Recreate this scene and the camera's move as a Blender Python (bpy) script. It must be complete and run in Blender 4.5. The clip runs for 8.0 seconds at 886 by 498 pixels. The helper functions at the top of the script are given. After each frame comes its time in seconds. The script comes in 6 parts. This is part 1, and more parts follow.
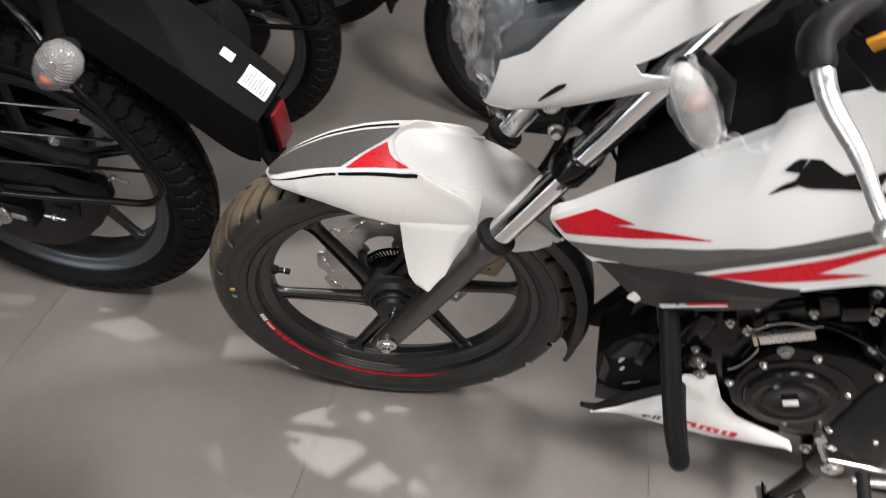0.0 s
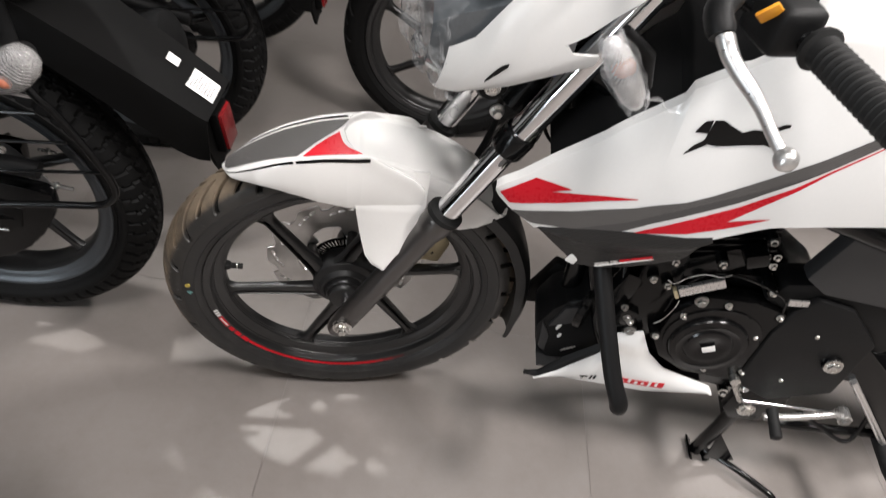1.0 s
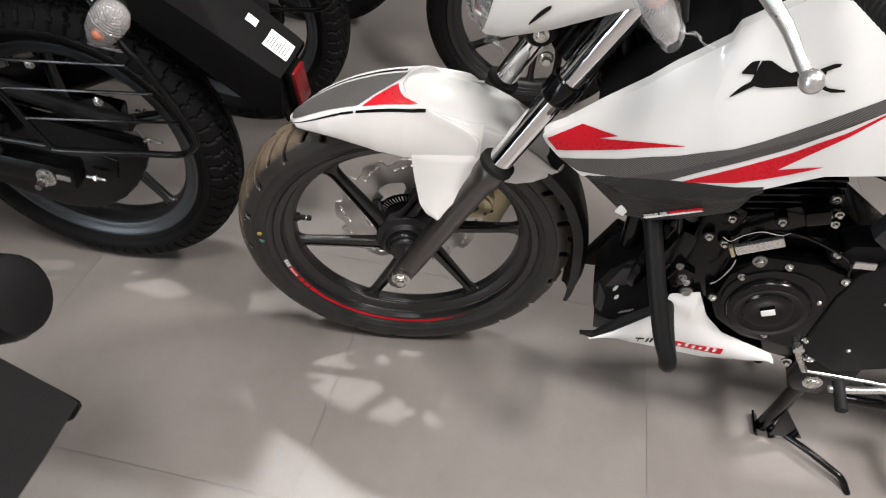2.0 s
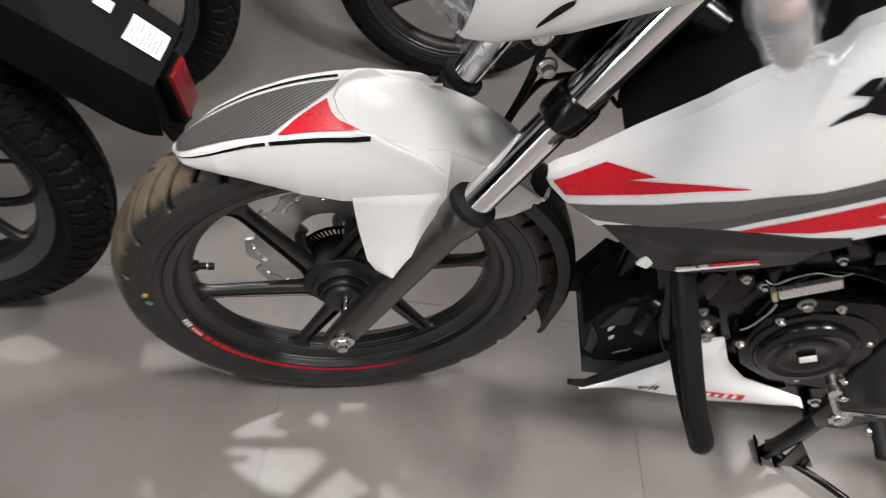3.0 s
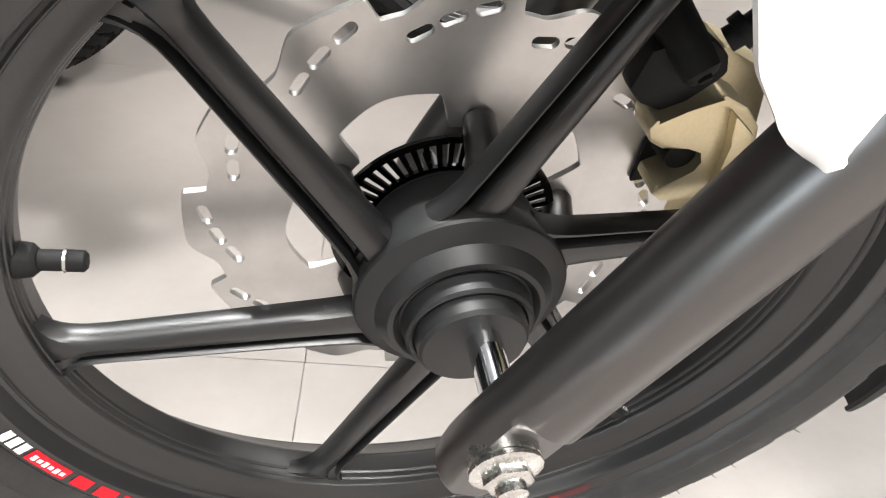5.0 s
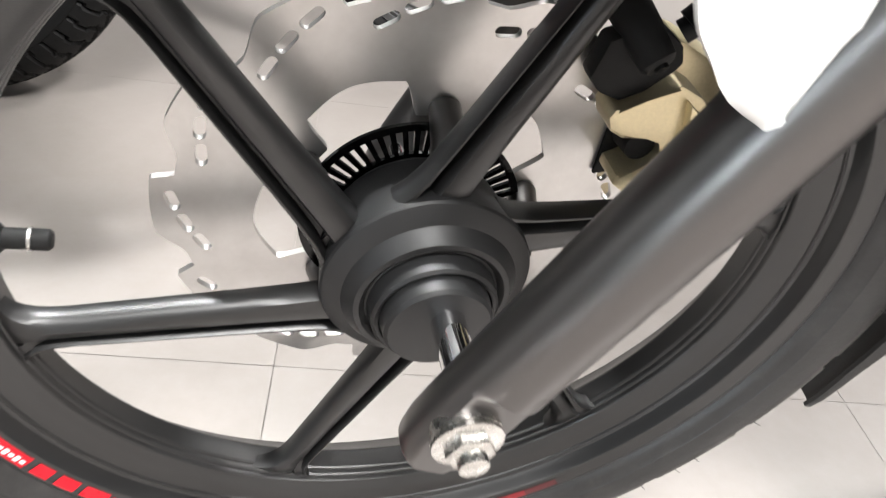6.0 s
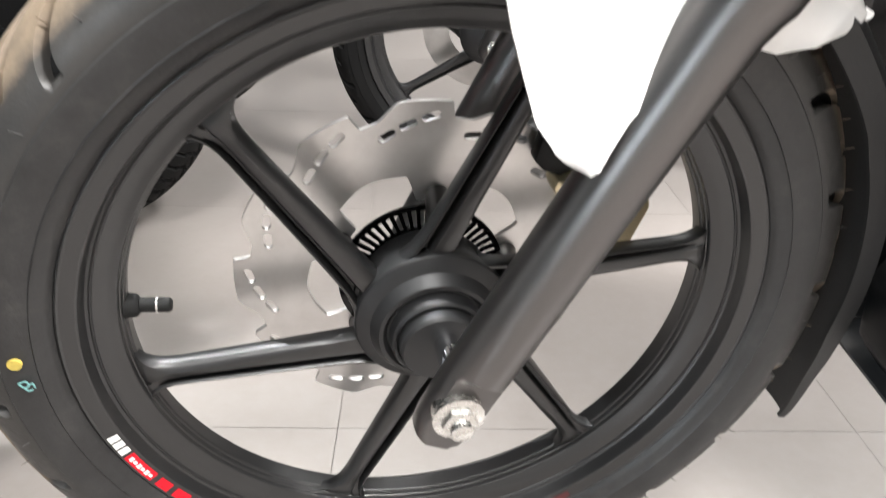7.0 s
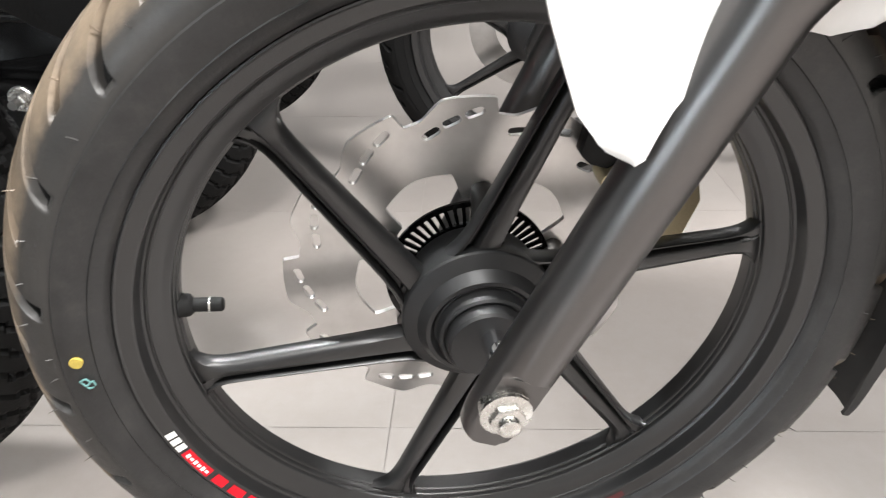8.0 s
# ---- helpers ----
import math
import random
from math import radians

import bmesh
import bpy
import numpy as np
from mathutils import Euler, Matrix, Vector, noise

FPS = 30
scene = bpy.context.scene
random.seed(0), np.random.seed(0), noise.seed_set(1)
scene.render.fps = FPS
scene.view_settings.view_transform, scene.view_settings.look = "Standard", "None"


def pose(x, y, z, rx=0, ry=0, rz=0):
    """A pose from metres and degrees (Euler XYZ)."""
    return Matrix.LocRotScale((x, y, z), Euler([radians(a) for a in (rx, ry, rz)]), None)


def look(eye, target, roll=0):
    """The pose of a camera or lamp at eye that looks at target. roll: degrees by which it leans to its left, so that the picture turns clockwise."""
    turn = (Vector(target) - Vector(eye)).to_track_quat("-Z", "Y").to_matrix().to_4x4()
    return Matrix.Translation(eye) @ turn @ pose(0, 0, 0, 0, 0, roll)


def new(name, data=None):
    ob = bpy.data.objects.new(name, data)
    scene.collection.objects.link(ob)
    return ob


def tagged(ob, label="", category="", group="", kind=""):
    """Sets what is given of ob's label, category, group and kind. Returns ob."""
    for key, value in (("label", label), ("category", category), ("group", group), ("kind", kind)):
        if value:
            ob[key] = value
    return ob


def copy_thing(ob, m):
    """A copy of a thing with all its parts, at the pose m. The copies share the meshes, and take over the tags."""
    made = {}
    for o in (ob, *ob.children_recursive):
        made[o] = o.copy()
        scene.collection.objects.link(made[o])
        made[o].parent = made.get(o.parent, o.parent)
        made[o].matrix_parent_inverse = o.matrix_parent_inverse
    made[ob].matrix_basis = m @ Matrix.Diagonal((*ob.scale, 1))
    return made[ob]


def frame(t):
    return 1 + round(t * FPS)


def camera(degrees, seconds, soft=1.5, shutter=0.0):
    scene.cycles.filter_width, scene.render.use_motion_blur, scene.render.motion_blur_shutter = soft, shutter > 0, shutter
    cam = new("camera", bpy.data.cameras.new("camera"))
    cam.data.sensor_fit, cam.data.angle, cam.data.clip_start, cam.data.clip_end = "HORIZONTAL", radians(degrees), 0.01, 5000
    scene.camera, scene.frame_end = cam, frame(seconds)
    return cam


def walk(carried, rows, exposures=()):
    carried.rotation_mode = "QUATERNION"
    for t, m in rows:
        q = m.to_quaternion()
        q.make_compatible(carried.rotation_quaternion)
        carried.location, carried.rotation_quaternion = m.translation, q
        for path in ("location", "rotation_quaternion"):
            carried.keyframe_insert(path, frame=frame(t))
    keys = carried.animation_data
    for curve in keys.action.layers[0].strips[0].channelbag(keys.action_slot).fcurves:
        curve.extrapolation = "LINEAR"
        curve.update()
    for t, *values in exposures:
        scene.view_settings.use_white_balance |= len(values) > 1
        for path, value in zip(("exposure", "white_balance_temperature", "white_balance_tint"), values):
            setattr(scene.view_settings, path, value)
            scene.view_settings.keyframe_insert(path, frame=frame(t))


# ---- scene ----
cam = camera(62.07, 8.0, soft=1.1, shutter=0.4)
ROWS = [
    (0.0, -0.0196, -0.8715, 1.1786, 46.21, -5.84, -0.35),
    (0.2, -0.0545, -0.8922, 1.1738, 46.04, -4.89, -5.36),
    (0.5, -0.0960, -0.9119, 1.1656, 45.29, -6.64, -11.38),
    (0.7, -0.1055, -0.9286, 1.1621, 45.55, -9.20, -11.15),
    (1.0, -0.0860, -0.9699, 1.1849, 48.78, -8.10, -7.92),
    (1.2, -0.0550, -1.0054, 1.1874, 50.05, -8.35, -5.60),
    (1.5, -0.0328, -1.0370, 1.1595, 48.06, -8.45, -0.25),
    (1.7, -0.0154, -1.0441, 1.1540, 47.59, -5.38, 0.07),
    (2.0, -0.0233, -1.0437, 1.1610, 47.80, -4.43, -1.02),
    (2.2, -0.0531, -1.0246, 1.1632, 48.63, -3.15, -2.68),
    (3.3, -0.0705, -0.6008, 0.9772, 42.59, -7.79, -9.99),
    (3.4, -0.0815, -0.5640, 0.9395, 43.80, -7.25, -10.05),
    (3.5, -0.0725, -0.5262, 0.8969, 45.07, -6.67, -10.10),
    (3.8, -0.0886, -0.4442, 0.7329, 49.93, -4.89, -10.30),
    (4.0, -0.0943, -0.4004, 0.6492, 52.77, -6.51, -11.13),
    (4.2, -0.1014, -0.3786, 0.6004, 56.89, -5.28, -11.38),
    (4.4, -0.1212, -0.3569, 0.5692, 55.82, -6.20, -12.80),
    (4.5, -0.1159, -0.3461, 0.5522, 55.77, -8.04, -13.03),
    (4.7, -0.1100, -0.3273, 0.5331, 52.87, -7.28, -12.89),
    (5.8, -0.1125, -0.3134, 0.5316, 52.46, -8.26, -17.93),
    (6.0, -0.1089, -0.3363, 0.5216, 54.39, -8.57, -15.89),
    (6.2, -0.1151, -0.3638, 0.5233, 54.43, -6.28, -15.80),
    (6.5, -0.1121, -0.4107, 0.5369, 56.25, -3.05, -16.94),
    (6.8, -0.1096, -0.4637, 0.5440, 58.96, -1.11, -15.90),
    (7.0, -0.1069, -0.4762, 0.5692, 62.52, -1.69, -13.82),
    (7.2, -0.1139, -0.4661, 0.5762, 62.88, -2.39, -13.83),
    (7.5, -0.1017, -0.4664, 0.5603, 61.03, -0.30, -13.07),
    (7.8, -0.0958, -0.4793, 0.5681, 62.44, 1.67, -11.52),
    (8.0, -0.1025, -0.4788, 0.5649, 62.78, 1.06, -10.60),
]
EXPOSURES = [(0.0, -0.14, 6570, 9), (2.2, 0.0, 6580, 9), (3.3, -0.2, 6470, 9), (3.5, -0.2, 6470, 9), (4.0, -0.12, 6480, 8), (4.5, 1.05, 6480, 6), (5.8, 1.62, 6430, 6), (6.5, 1.56, 6380, 6), (8.0, 1.38, 6390, 6)]
walk(cam, [(t, pose(x, y, z, rx, ry, rz)) for t, x, y, z, rx, ry, rz in ROWS], EXPOSURES)

# ---- world and lights ----
world = bpy.data.worlds.new("showroom_air")
scene.world = world
world.use_nodes = True
world.node_tree.nodes["Background"].inputs[0].default_value = (0.9, 0.95, 1.0, 1)
world.node_tree.nodes["Background"].inputs[1].default_value = 0.02

CEILING_Z = 3.05


def fill_panel(name, x, y, sx, sy, watts, colour=(1.0, 0.955, 0.945)):
    """An assumed LED panel, added out of view as fill: the area lamp sits just under its frame."""
    lamp = bpy.data.lights.new(name + "_light", "AREA")
    lamp.shape, lamp.size, lamp.size_y, lamp.energy, lamp.color = "RECTANGLE", sx, sy, watts, colour
    ob = new(name + "_light", lamp)
    ob.matrix_world = pose(x, y, CEILING_Z - 0.03, 0, 0, 0)
    return ob


SPOT_AT, SPOT_TO = (-0.36, 0.98, CEILING_Z), (-0.30, -0.09, 0.0)
key = bpy.data.lights.new("spotlight_light", "SPOT")
key.energy, key.color, key.shadow_soft_size, key.spot_size, key.spot_blend = 205, (1.0, 0.99, 0.985), 0.06, radians(27), 0.9
key_ob = new("spotlight_light", key)
key_ob.matrix_world = look(tuple(Vector(SPOT_AT).lerp(Vector(SPOT_TO), 0.06)), SPOT_TO)
# unseen fill panels: places and watts chosen to brighten the bikes and floor
FILL_PANELS = [(-2.4, -1.4, 10), (-0.2, -1.4, 52), (1.6, -1.4, 138), (0.9, 2.2, 6), (2.3, 0.42, 100)]
for px_, py_, watts_ in FILL_PANELS:
    fill_panel("panel", px_, py_, 0.58, 0.58, watts_)


# daylight in the opening of the glass entrance behind the camera
TURN_TILES = -12.5
ROOM = (-4.8, 4.8, -3.6, 5.4)
DOOR_X, DOOR_W, DOOR_H = -2.45, 0.95, 2.3
day = bpy.data.lights.new("daylight", "AREA")
day.shape, day.size, day.size_y, day.energy, day.color = "RECTANGLE", DOOR_W - 0.1, DOOR_H - 0.1, 105, (0.84, 0.92, 1.0)
day_ob = new("daylight", day)
day_ob.matrix_world = Matrix.Translation((-0.052, 0.177, 0)) @ Matrix.Rotation(radians(TURN_TILES), 4, "Z") @ pose(DOOR_X, ROOM[2] - 0.06, DOOR_H / 2, 90)


# ---- materials ----
def material(name):
    m = bpy.data.materials.new(name)
    m.use_nodes = True
    nt = m.node_tree
    b = nt.nodes["Principled BSDF"]
    return m, nt, b


def set_(b, **kw):
    names = dict(base="Base Color", rough="Roughness", metal="Metallic", coat="Coat Weight", coat_rough="Coat Roughness",
                 spec="Specular IOR Level", trans="Transmission Weight", ior="IOR", alpha="Alpha", aniso="Anisotropic")
    for k, v in kw.items():
        b.inputs[names[k]].default_value = (*v, 1) if isinstance(v, tuple) else v


def noise_tex(nt, scale, detail=4, rough=0.6, stretch=None):
    tc = nt.nodes.new("ShaderNodeTexCoord")
    n = nt.nodes.new("ShaderNodeTexNoise")
    n.inputs["Scale"].default_value, n.inputs["Detail"].default_value, n.inputs["Roughness"].default_value = scale, detail, rough
    if stretch:
        mp = nt.nodes.new("ShaderNodeMapping")
        mp.inputs["Scale"].default_value = stretch
        nt.links.new(tc.outputs["Object"], mp.inputs[0])
        nt.links.new(mp.outputs[0], n.inputs["Vector"])
    else:
        nt.links.new(tc.outputs["Object"], n.inputs["Vector"])
    return n


def ramp(nt, src, stops):
    r = nt.nodes.new("ShaderNodeValToRGB")
    r.color_ramp.elements[0].position, r.color_ramp.elements[0].color = stops[0][0], (*stops[0][1], 1)
    r.color_ramp.elements[1].position, r.color_ramp.elements[1].color = stops[-1][0], (*stops[-1][1], 1)
    for p, c in stops[1:-1]:
        e = r.color_ramp.elements.new(p)
        e.color = (*c, 1)
    nt.links.new(src, r.inputs[0])
    return r


def bump(nt, b, src, strength, dist):
    n = nt.nodes.new("ShaderNodeBump")
    n.inputs["Strength"].default_value, n.inputs["Distance"].default_value = strength, dist
    nt.links.new(src, n.inputs["Height"])
    nt.links.new(n.outputs[0], b.inputs["Normal"])
    return n


def g(v):
    return (v, v, v)


def worn(name, base, rough, metal=0.0, vary=0.12, coarse=9.0, fine=260.0, relief=0.0, rvary=0.1, coat=0.0, spec=0.5):
    """A painted, moulded or cast surface: two scales of variation in colour and gloss, fine relief."""
    m, nt, b = material(name)
    set_(b, rough=rough, metal=metal, coat=coat, coat_rough=0.06, spec=spec)
    n1, n2 = noise_tex(nt, coarse, 5), noise_tex(nt, fine, 3)
    mix = nt.nodes.new("ShaderNodeMath")
    mix.operation = "MULTIPLY_ADD"
    nt.links.new(n2.outputs["Fac"], mix.inputs[0])
    mix.inputs[1].default_value = 0.5
    half = nt.nodes.new("ShaderNodeMath")
    half.operation = "MULTIPLY"
    nt.links.new(n1.outputs["Fac"], half.inputs[0])
    half.inputs[1].default_value = 0.5
    nt.links.new(half.outputs[0], mix.inputs[2])
    lo, hi = tuple(c * (1 - vary) for c in base), tuple(min(1, c * (1 + vary)) for c in base)
    r = ramp(nt, mix.outputs[0], [(0.3, lo), (0.7, hi)])
    nt.links.new(r.outputs[0], b.inputs["Base Color"])
    rr = ramp(nt, mix.outputs[0], [(0.3, g(max(0, rough - rvary))), (0.7, g(min(1, rough + rvary)))])
    nt.links.new(rr.outputs[0], b.inputs["Roughness"])
    if relief:
        bump(nt, b, n2.outputs["Fac"], 0.5, relief)
    return m


RUBBER = worn("tyre_rubber", (0.005, 0.0049, 0.0049), 0.62, vary=0.35, coarse=14, fine=420, relief=0.0006, spec=0.15)
RIM = worn("satin_black_alloy", (0.009, 0.0088, 0.009), 0.37, metal=0.1, vary=0.2, fine=900, relief=0.00012, spec=0.8)
HUB = worn("matt_black_hub", (0.019, 0.019, 0.0197), 0.48, metal=0.2, vary=0.2, fine=900, relief=0.0001)
FORK = worn("gunmetal_fork_paint", (0.128, 0.122, 0.120), 0.34, metal=0.9, vary=0.03, coarse=5, fine=700, rvary=0.02)
CHROME = worn("chrome", (0.78, 0.78, 0.79), 0.07, metal=1.0, vary=0.03, rvary=0.03)
DARK_STEEL = worn("dull_steel", (0.30, 0.295, 0.285), 0.35, metal=1.0, vary=0.15)
STEEL = worn("zinc_steel", (0.62, 0.61, 0.585), 0.28, metal=1.0, vary=0.12, rvary=0.1)
WHITE = worn("white_gloss_paint", (0.80, 0.79, 0.775), 0.22, vary=0.015, coarse=3, rvary=0.03, coat=0.6)
RED = worn("red_vinyl", (0.56, 0.004, 0.016), 0.3, vary=0.05, spec=0.3)
RED_2, RED_3, RED_4 = (worn("darker_red_vinyl", c, 0.32, vary=0.15) for c in ((0.40, 0.010, 0.018), (0.20, 0.011, 0.016), (0.08, 0.013, 0.015)))
BLACK_PLASTIC = worn("black_textured_plastic", (0.0055, 0.0055, 0.0057), 0.5, vary=0.2, fine=800, relief=0.0003, spec=0.18)
FLAP = worn("dusty_black_plastic", (0.010, 0.0098, 0.0098), 0.52, vary=0.2, fine=800, relief=0.0003)
YELLOW = worn("yellow_paint", (0.46, 0.35, 0.07), 0.6, vary=0.3)
TEAL = worn("teal_paint", (0.12, 0.26, 0.25), 0.6, vary=0.3)
BLACK_GLOSS = worn("gloss_black", (0.003, 0.003, 0.0032), 0.18, vary=0.2, coat=0.0, spec=0.3)
ENGINE = worn("black_engine_paint", (0.003, 0.003, 0.0031), 0.2, vary=0.3, fine=300, relief=0.0002, rvary=0.08, spec=0.24)
GOLD = worn("gold_anodised_caliper", (0.60, 0.52, 0.34), 0.38, metal=0.75, vary=0.12, fine=500, relief=0.0002)
SILVER = worn("silver_lever", (0.66, 0.65, 0.64), 0.3, metal=0.9, vary=0.08)
GREY_RIM = worn("grey_alloy_edge", (0.075, 0.082, 0.09), 0.35, metal=0.6, vary=0.12)
RUBBER_SOFT = worn("grip_rubber", (0.010, 0.010, 0.010), 0.65, vary=0.2, fine=500, relief=0.0004, spec=0.25)
LABEL = worn("white_label", (0.80, 0.79, 0.77), 0.5, vary=0.03)
AMBER = worn("amber_switch", (0.85, 0.36, 0.03), 0.4, vary=0.05)
BLUE = worn("blue_connector", (0.03, 0.10, 0.42), 0.4, vary=0.1)
WALL = worn("white_wall_paint", (0.36, 0.355, 0.345), 0.8, vary=0.04, coarse=1.5, fine=120, relief=0.0006)
CEIL = worn("ceiling_board", (0.5, 0.5, 0.49), 0.85, vary=0.03, coarse=2, fine=200)


# ---- building helpers ----
def part(name, bm, mat, parent=None, label="", smooth=True, crease=38):
    """One mesh object under a thing or a part."""
    bmesh.ops.recalc_face_normals(bm, faces=bm.faces)
    me = bpy.data.meshes.new(name)
    bm.to_mesh(me)
    bm.free()
    for m in (mat if isinstance(mat, (list, tuple)) else [mat]):
        me.materials.append(m)
    if smooth:
        me.shade_smooth()
        me.set_sharp_from_angle(angle=radians(crease))
    ob = new(name, me)
    if parent is not None:
        ob.parent = parent
    if label:
        tagged(ob, label)
    return ob


def thing(name, label, category, m=None, group="", kind=""):
    ob = new(name)
    ob.empty_display_size = 0.1
    if m is not None:
        ob.matrix_basis = m
    return tagged(ob, label, category, group, kind)


def frame_matrix(x, y, z, o):
    m = Matrix.Identity(4)
    for i, v in enumerate((x, y, z)):
        for r in range(3):
            m[r][i] = v[r]
    for r in range(3):
        m[r][3] = o[r]
    return m


def lathe(profile, n=96, closed=False, m=None, bm=None):
    """Turns (radius, along) about the y axis; along points to -y."""
    bm = bm or bmesh.new()
    rings = []
    for r, a in profile:
        rings.append([bm.verts.new((r * math.cos(2 * math.pi * k / n), -a, r * math.sin(2 * math.pi * k / n))) for k in range(n)])
    pairs = list(zip(rings, rings[1:])) + ([(rings[-1], rings[0])] if closed else [])
    for p, q in pairs:
        for k in range(n):
            bm.faces.new((p[k], p[(k + 1) % n], q[(k + 1) % n], q[k]))
    if not closed:
        for ring in (rings[0], rings[-1]):
            bm.faces.new(ring)
    if m is not None:
        bmesh.ops.transform(bm, matrix=m, verts=[v for ring in rings for v in ring])
    return bm


def basis_along(d):
    d = Vector(d).normalized()
    up = Vector((0, 0, 1)) if abs(d.z) < 0.9 else Vector((1, 0, 0))
    s = d.cross(up).normalized()
    return s, s.cross(d).normalized(), d


def tube(points, radius, n=14, bm=None, cap=True):
    """A round bar along points; radius is a number or one per point."""
    bm = bm or bmesh.new()
    pts = [Vector(p) for p in points]
    rings, s_prev = [], None
    for i, p in enumerate(pts):
        d = (pts[min(i + 1, len(pts) - 1)] - pts[max(i - 1, 0)]).normalized()
        if s_prev is None:
            s, u, _ = basis_along(d)
        else:
            s = (s_prev - d * s_prev.dot(d)).normalized()
            u = s.cross(d).normalized()
        s_prev = s
        r = radius[i] if isinstance(radius, (list, tuple)) else radius
        rings.append([bm.verts.new(p + (s * math.cos(a) + u * math.sin(a)) * r) for a in (2 * math.pi * k / n for k in range(n))])
    for p, q in zip(rings, rings[1:]):
        for k in range(n):
            bm.faces.new((p[k], p[(k + 1) % n], q[(k + 1) % n], q[k]))
    if cap:
        bm.faces.new(rings[0])
        bm.faces.new(rings[-1])
    return bm


def smooth_path(points, steps=6):
    """Catmull-Rom through the points."""
    p = [Vector(v) for v in points]
    p = [p[0] * 2 - p[1]] + p + [p[-1] * 2 - p[-2]]
    out = []
    for i in range(1, len(p) - 2):
        for k in range(steps):
            t = k / steps
            a, b, c, d = p[i - 1], p[i], p[i + 1], p[i + 2]
            out.append(0.5 * ((2 * b) + (c - a) * t + (2 * a - 5 * b + 4 * c - d) * t * t + (3 * b - a - 3 * c + d) * t ** 3))
    out.append(p[-2])
    return out


def loft(sections, bm=None, cap=True, ring=True):
    """Joins equal-length point loops; ring closes each loop."""
    bm = bm or bmesh.new()
    loops = [[bm.verts.new(p) for p in s] for s in sections]
    n = len(loops[0])
    for a, b in zip(loops, loops[1:]):
        for k in range(n if ring else n - 1):
            bm.faces.new((a[k], a[(k + 1) % n], b[(k + 1) % n], b[k]))
    if cap and ring:
        bm.faces.new(loops[0])
        bm.faces.new(loops[-1])
    return bm


def sheet(fn, us, vs, thick=0.003, bm=None):
    """A bowed panel: fn(u, v) gives its outer face, thick metres deep along the inner normal."""
    bm = bm or bmesh.new()
    grid = [[Vector(fn(u, v)) for v in vs] for u in us]
    nu, nv = len(us), len(vs)

    def normal(i, j):
        a = grid[min(i + 1, nu - 1)][j] - grid[max(i - 1, 0)][j]
        b = grid[i][min(j + 1, nv - 1)] - grid[i][max(j - 1, 0)]
        c = a.cross(b)
        return c.normalized() if c.length > 1e-12 else Vector((0, 0, 0))

    top = [[bm.verts.new(p) for p in row] for row in grid]
    low = [[bm.verts.new(grid[i][j] - normal(i, j) * thick) for j in range(nv)] for i in range(nu)]
    for i in range(nu - 1):
        for j in range(nv - 1):
            bm.faces.new((top[i][j], top[i + 1][j], top[i + 1][j + 1], top[i][j + 1]))
            bm.faces.new((low[i][j], low[i][j + 1], low[i + 1][j + 1], low[i + 1][j]))
    for i in range(nu - 1):
        for j in (0, nv - 1):
            bm.faces.new((top[i][j], low[i][j], low[i + 1][j], top[i + 1][j]))
    for j in range(nv - 1):
        for i in (0, nu - 1):
            bm.faces.new((top[i][j], top[i][j + 1], low[i][j + 1], low[i][j]))
    return bm


def plate(outline, thick, axis="y", at=0.0, bevel=0.0, bm=None, place=None):
    """A flat outline in (x, z), thick along y, centred at y = at."""
    own = bmesh.new()
    f = [own.verts.new((x, at - thick / 2, z)) for x, z in outline]
    bk = [own.verts.new((x, at + thick / 2, z)) for x, z in outline]
    own.faces.new(f)
    own.faces.new(bk[::-1])
    n = len(f)
    for k in range(n):
        own.faces.new((f[k], bk[k], bk[(k + 1) % n], f[(k + 1) % n]))
    if bevel:
        bmesh.ops.bevel(own, geom=list(own.edges), offset=bevel, segments=2, profile=0.6, affect="EDGES", clamp_overlap=True)
    if place is not None:
        bmesh.ops.transform(own, matrix=place, verts=own.verts)
    if bm is None:
        return own
    merge(bm, own)
    return bm


def merge(bm, other):
    me = bpy.data.meshes.new("tmp")
    other.to_mesh(me)
    other.free()
    bm.from_mesh(me)
    bpy.data.meshes.remove(me)
    return bm


def block(sx, sy, sz, m=None, bevel=0.004, seg=2):
    bm = bmesh.new()
    bmesh.ops.create_cube(bm, size=1)
    bmesh.ops.scale(bm, vec=(sx, sy, sz), verts=bm.verts)
    if bevel:
        bmesh.ops.bevel(bm, geom=list(bm.edges), offset=bevel, segments=seg, profile=0.6, affect="EDGES", clamp_overlap=True)
    if m is not None:
        bmesh.ops.transform(bm, matrix=m, verts=bm.verts)
    return bm


def moved(bm, m):
    bmesh.ops.transform(bm, matrix=m, verts=bm.verts)
    return bm


def bolt(p, d, r=0.006, h=0.006, flange=True):
    """A hexagon bolt head with its washer, standing on p and pointing along d."""
    bm = bmesh.new()
    s, u, d = basis_along(d)
    p = Vector(p)

    def ring(rad, k, n, off=0):
        return [bm.verts.new(p + d * k + (s * math.cos(2 * math.pi * i / n + off) + u * math.sin(2 * math.pi * i / n + off)) * rad) for i in range(n)]

    def stack(levels, n):
        rings = [ring(rad, k, n) for rad, k in levels]
        for a, b in zip(rings, rings[1:]):
            for i in range(n):
                bm.faces.new((a[i], a[(i + 1) % n], b[(i + 1) % n], b[i]))
        bm.faces.new(rings[0])
        bm.faces.new(rings[-1])

    if flange:
        stack([(r * 1.45, 0), (r * 1.45, h * 0.25), (r * 1.1, h * 0.4)], 18)
    stack([(r, 0), (r, h * 0.85), (r * 0.82, h)], 6)
    return bm


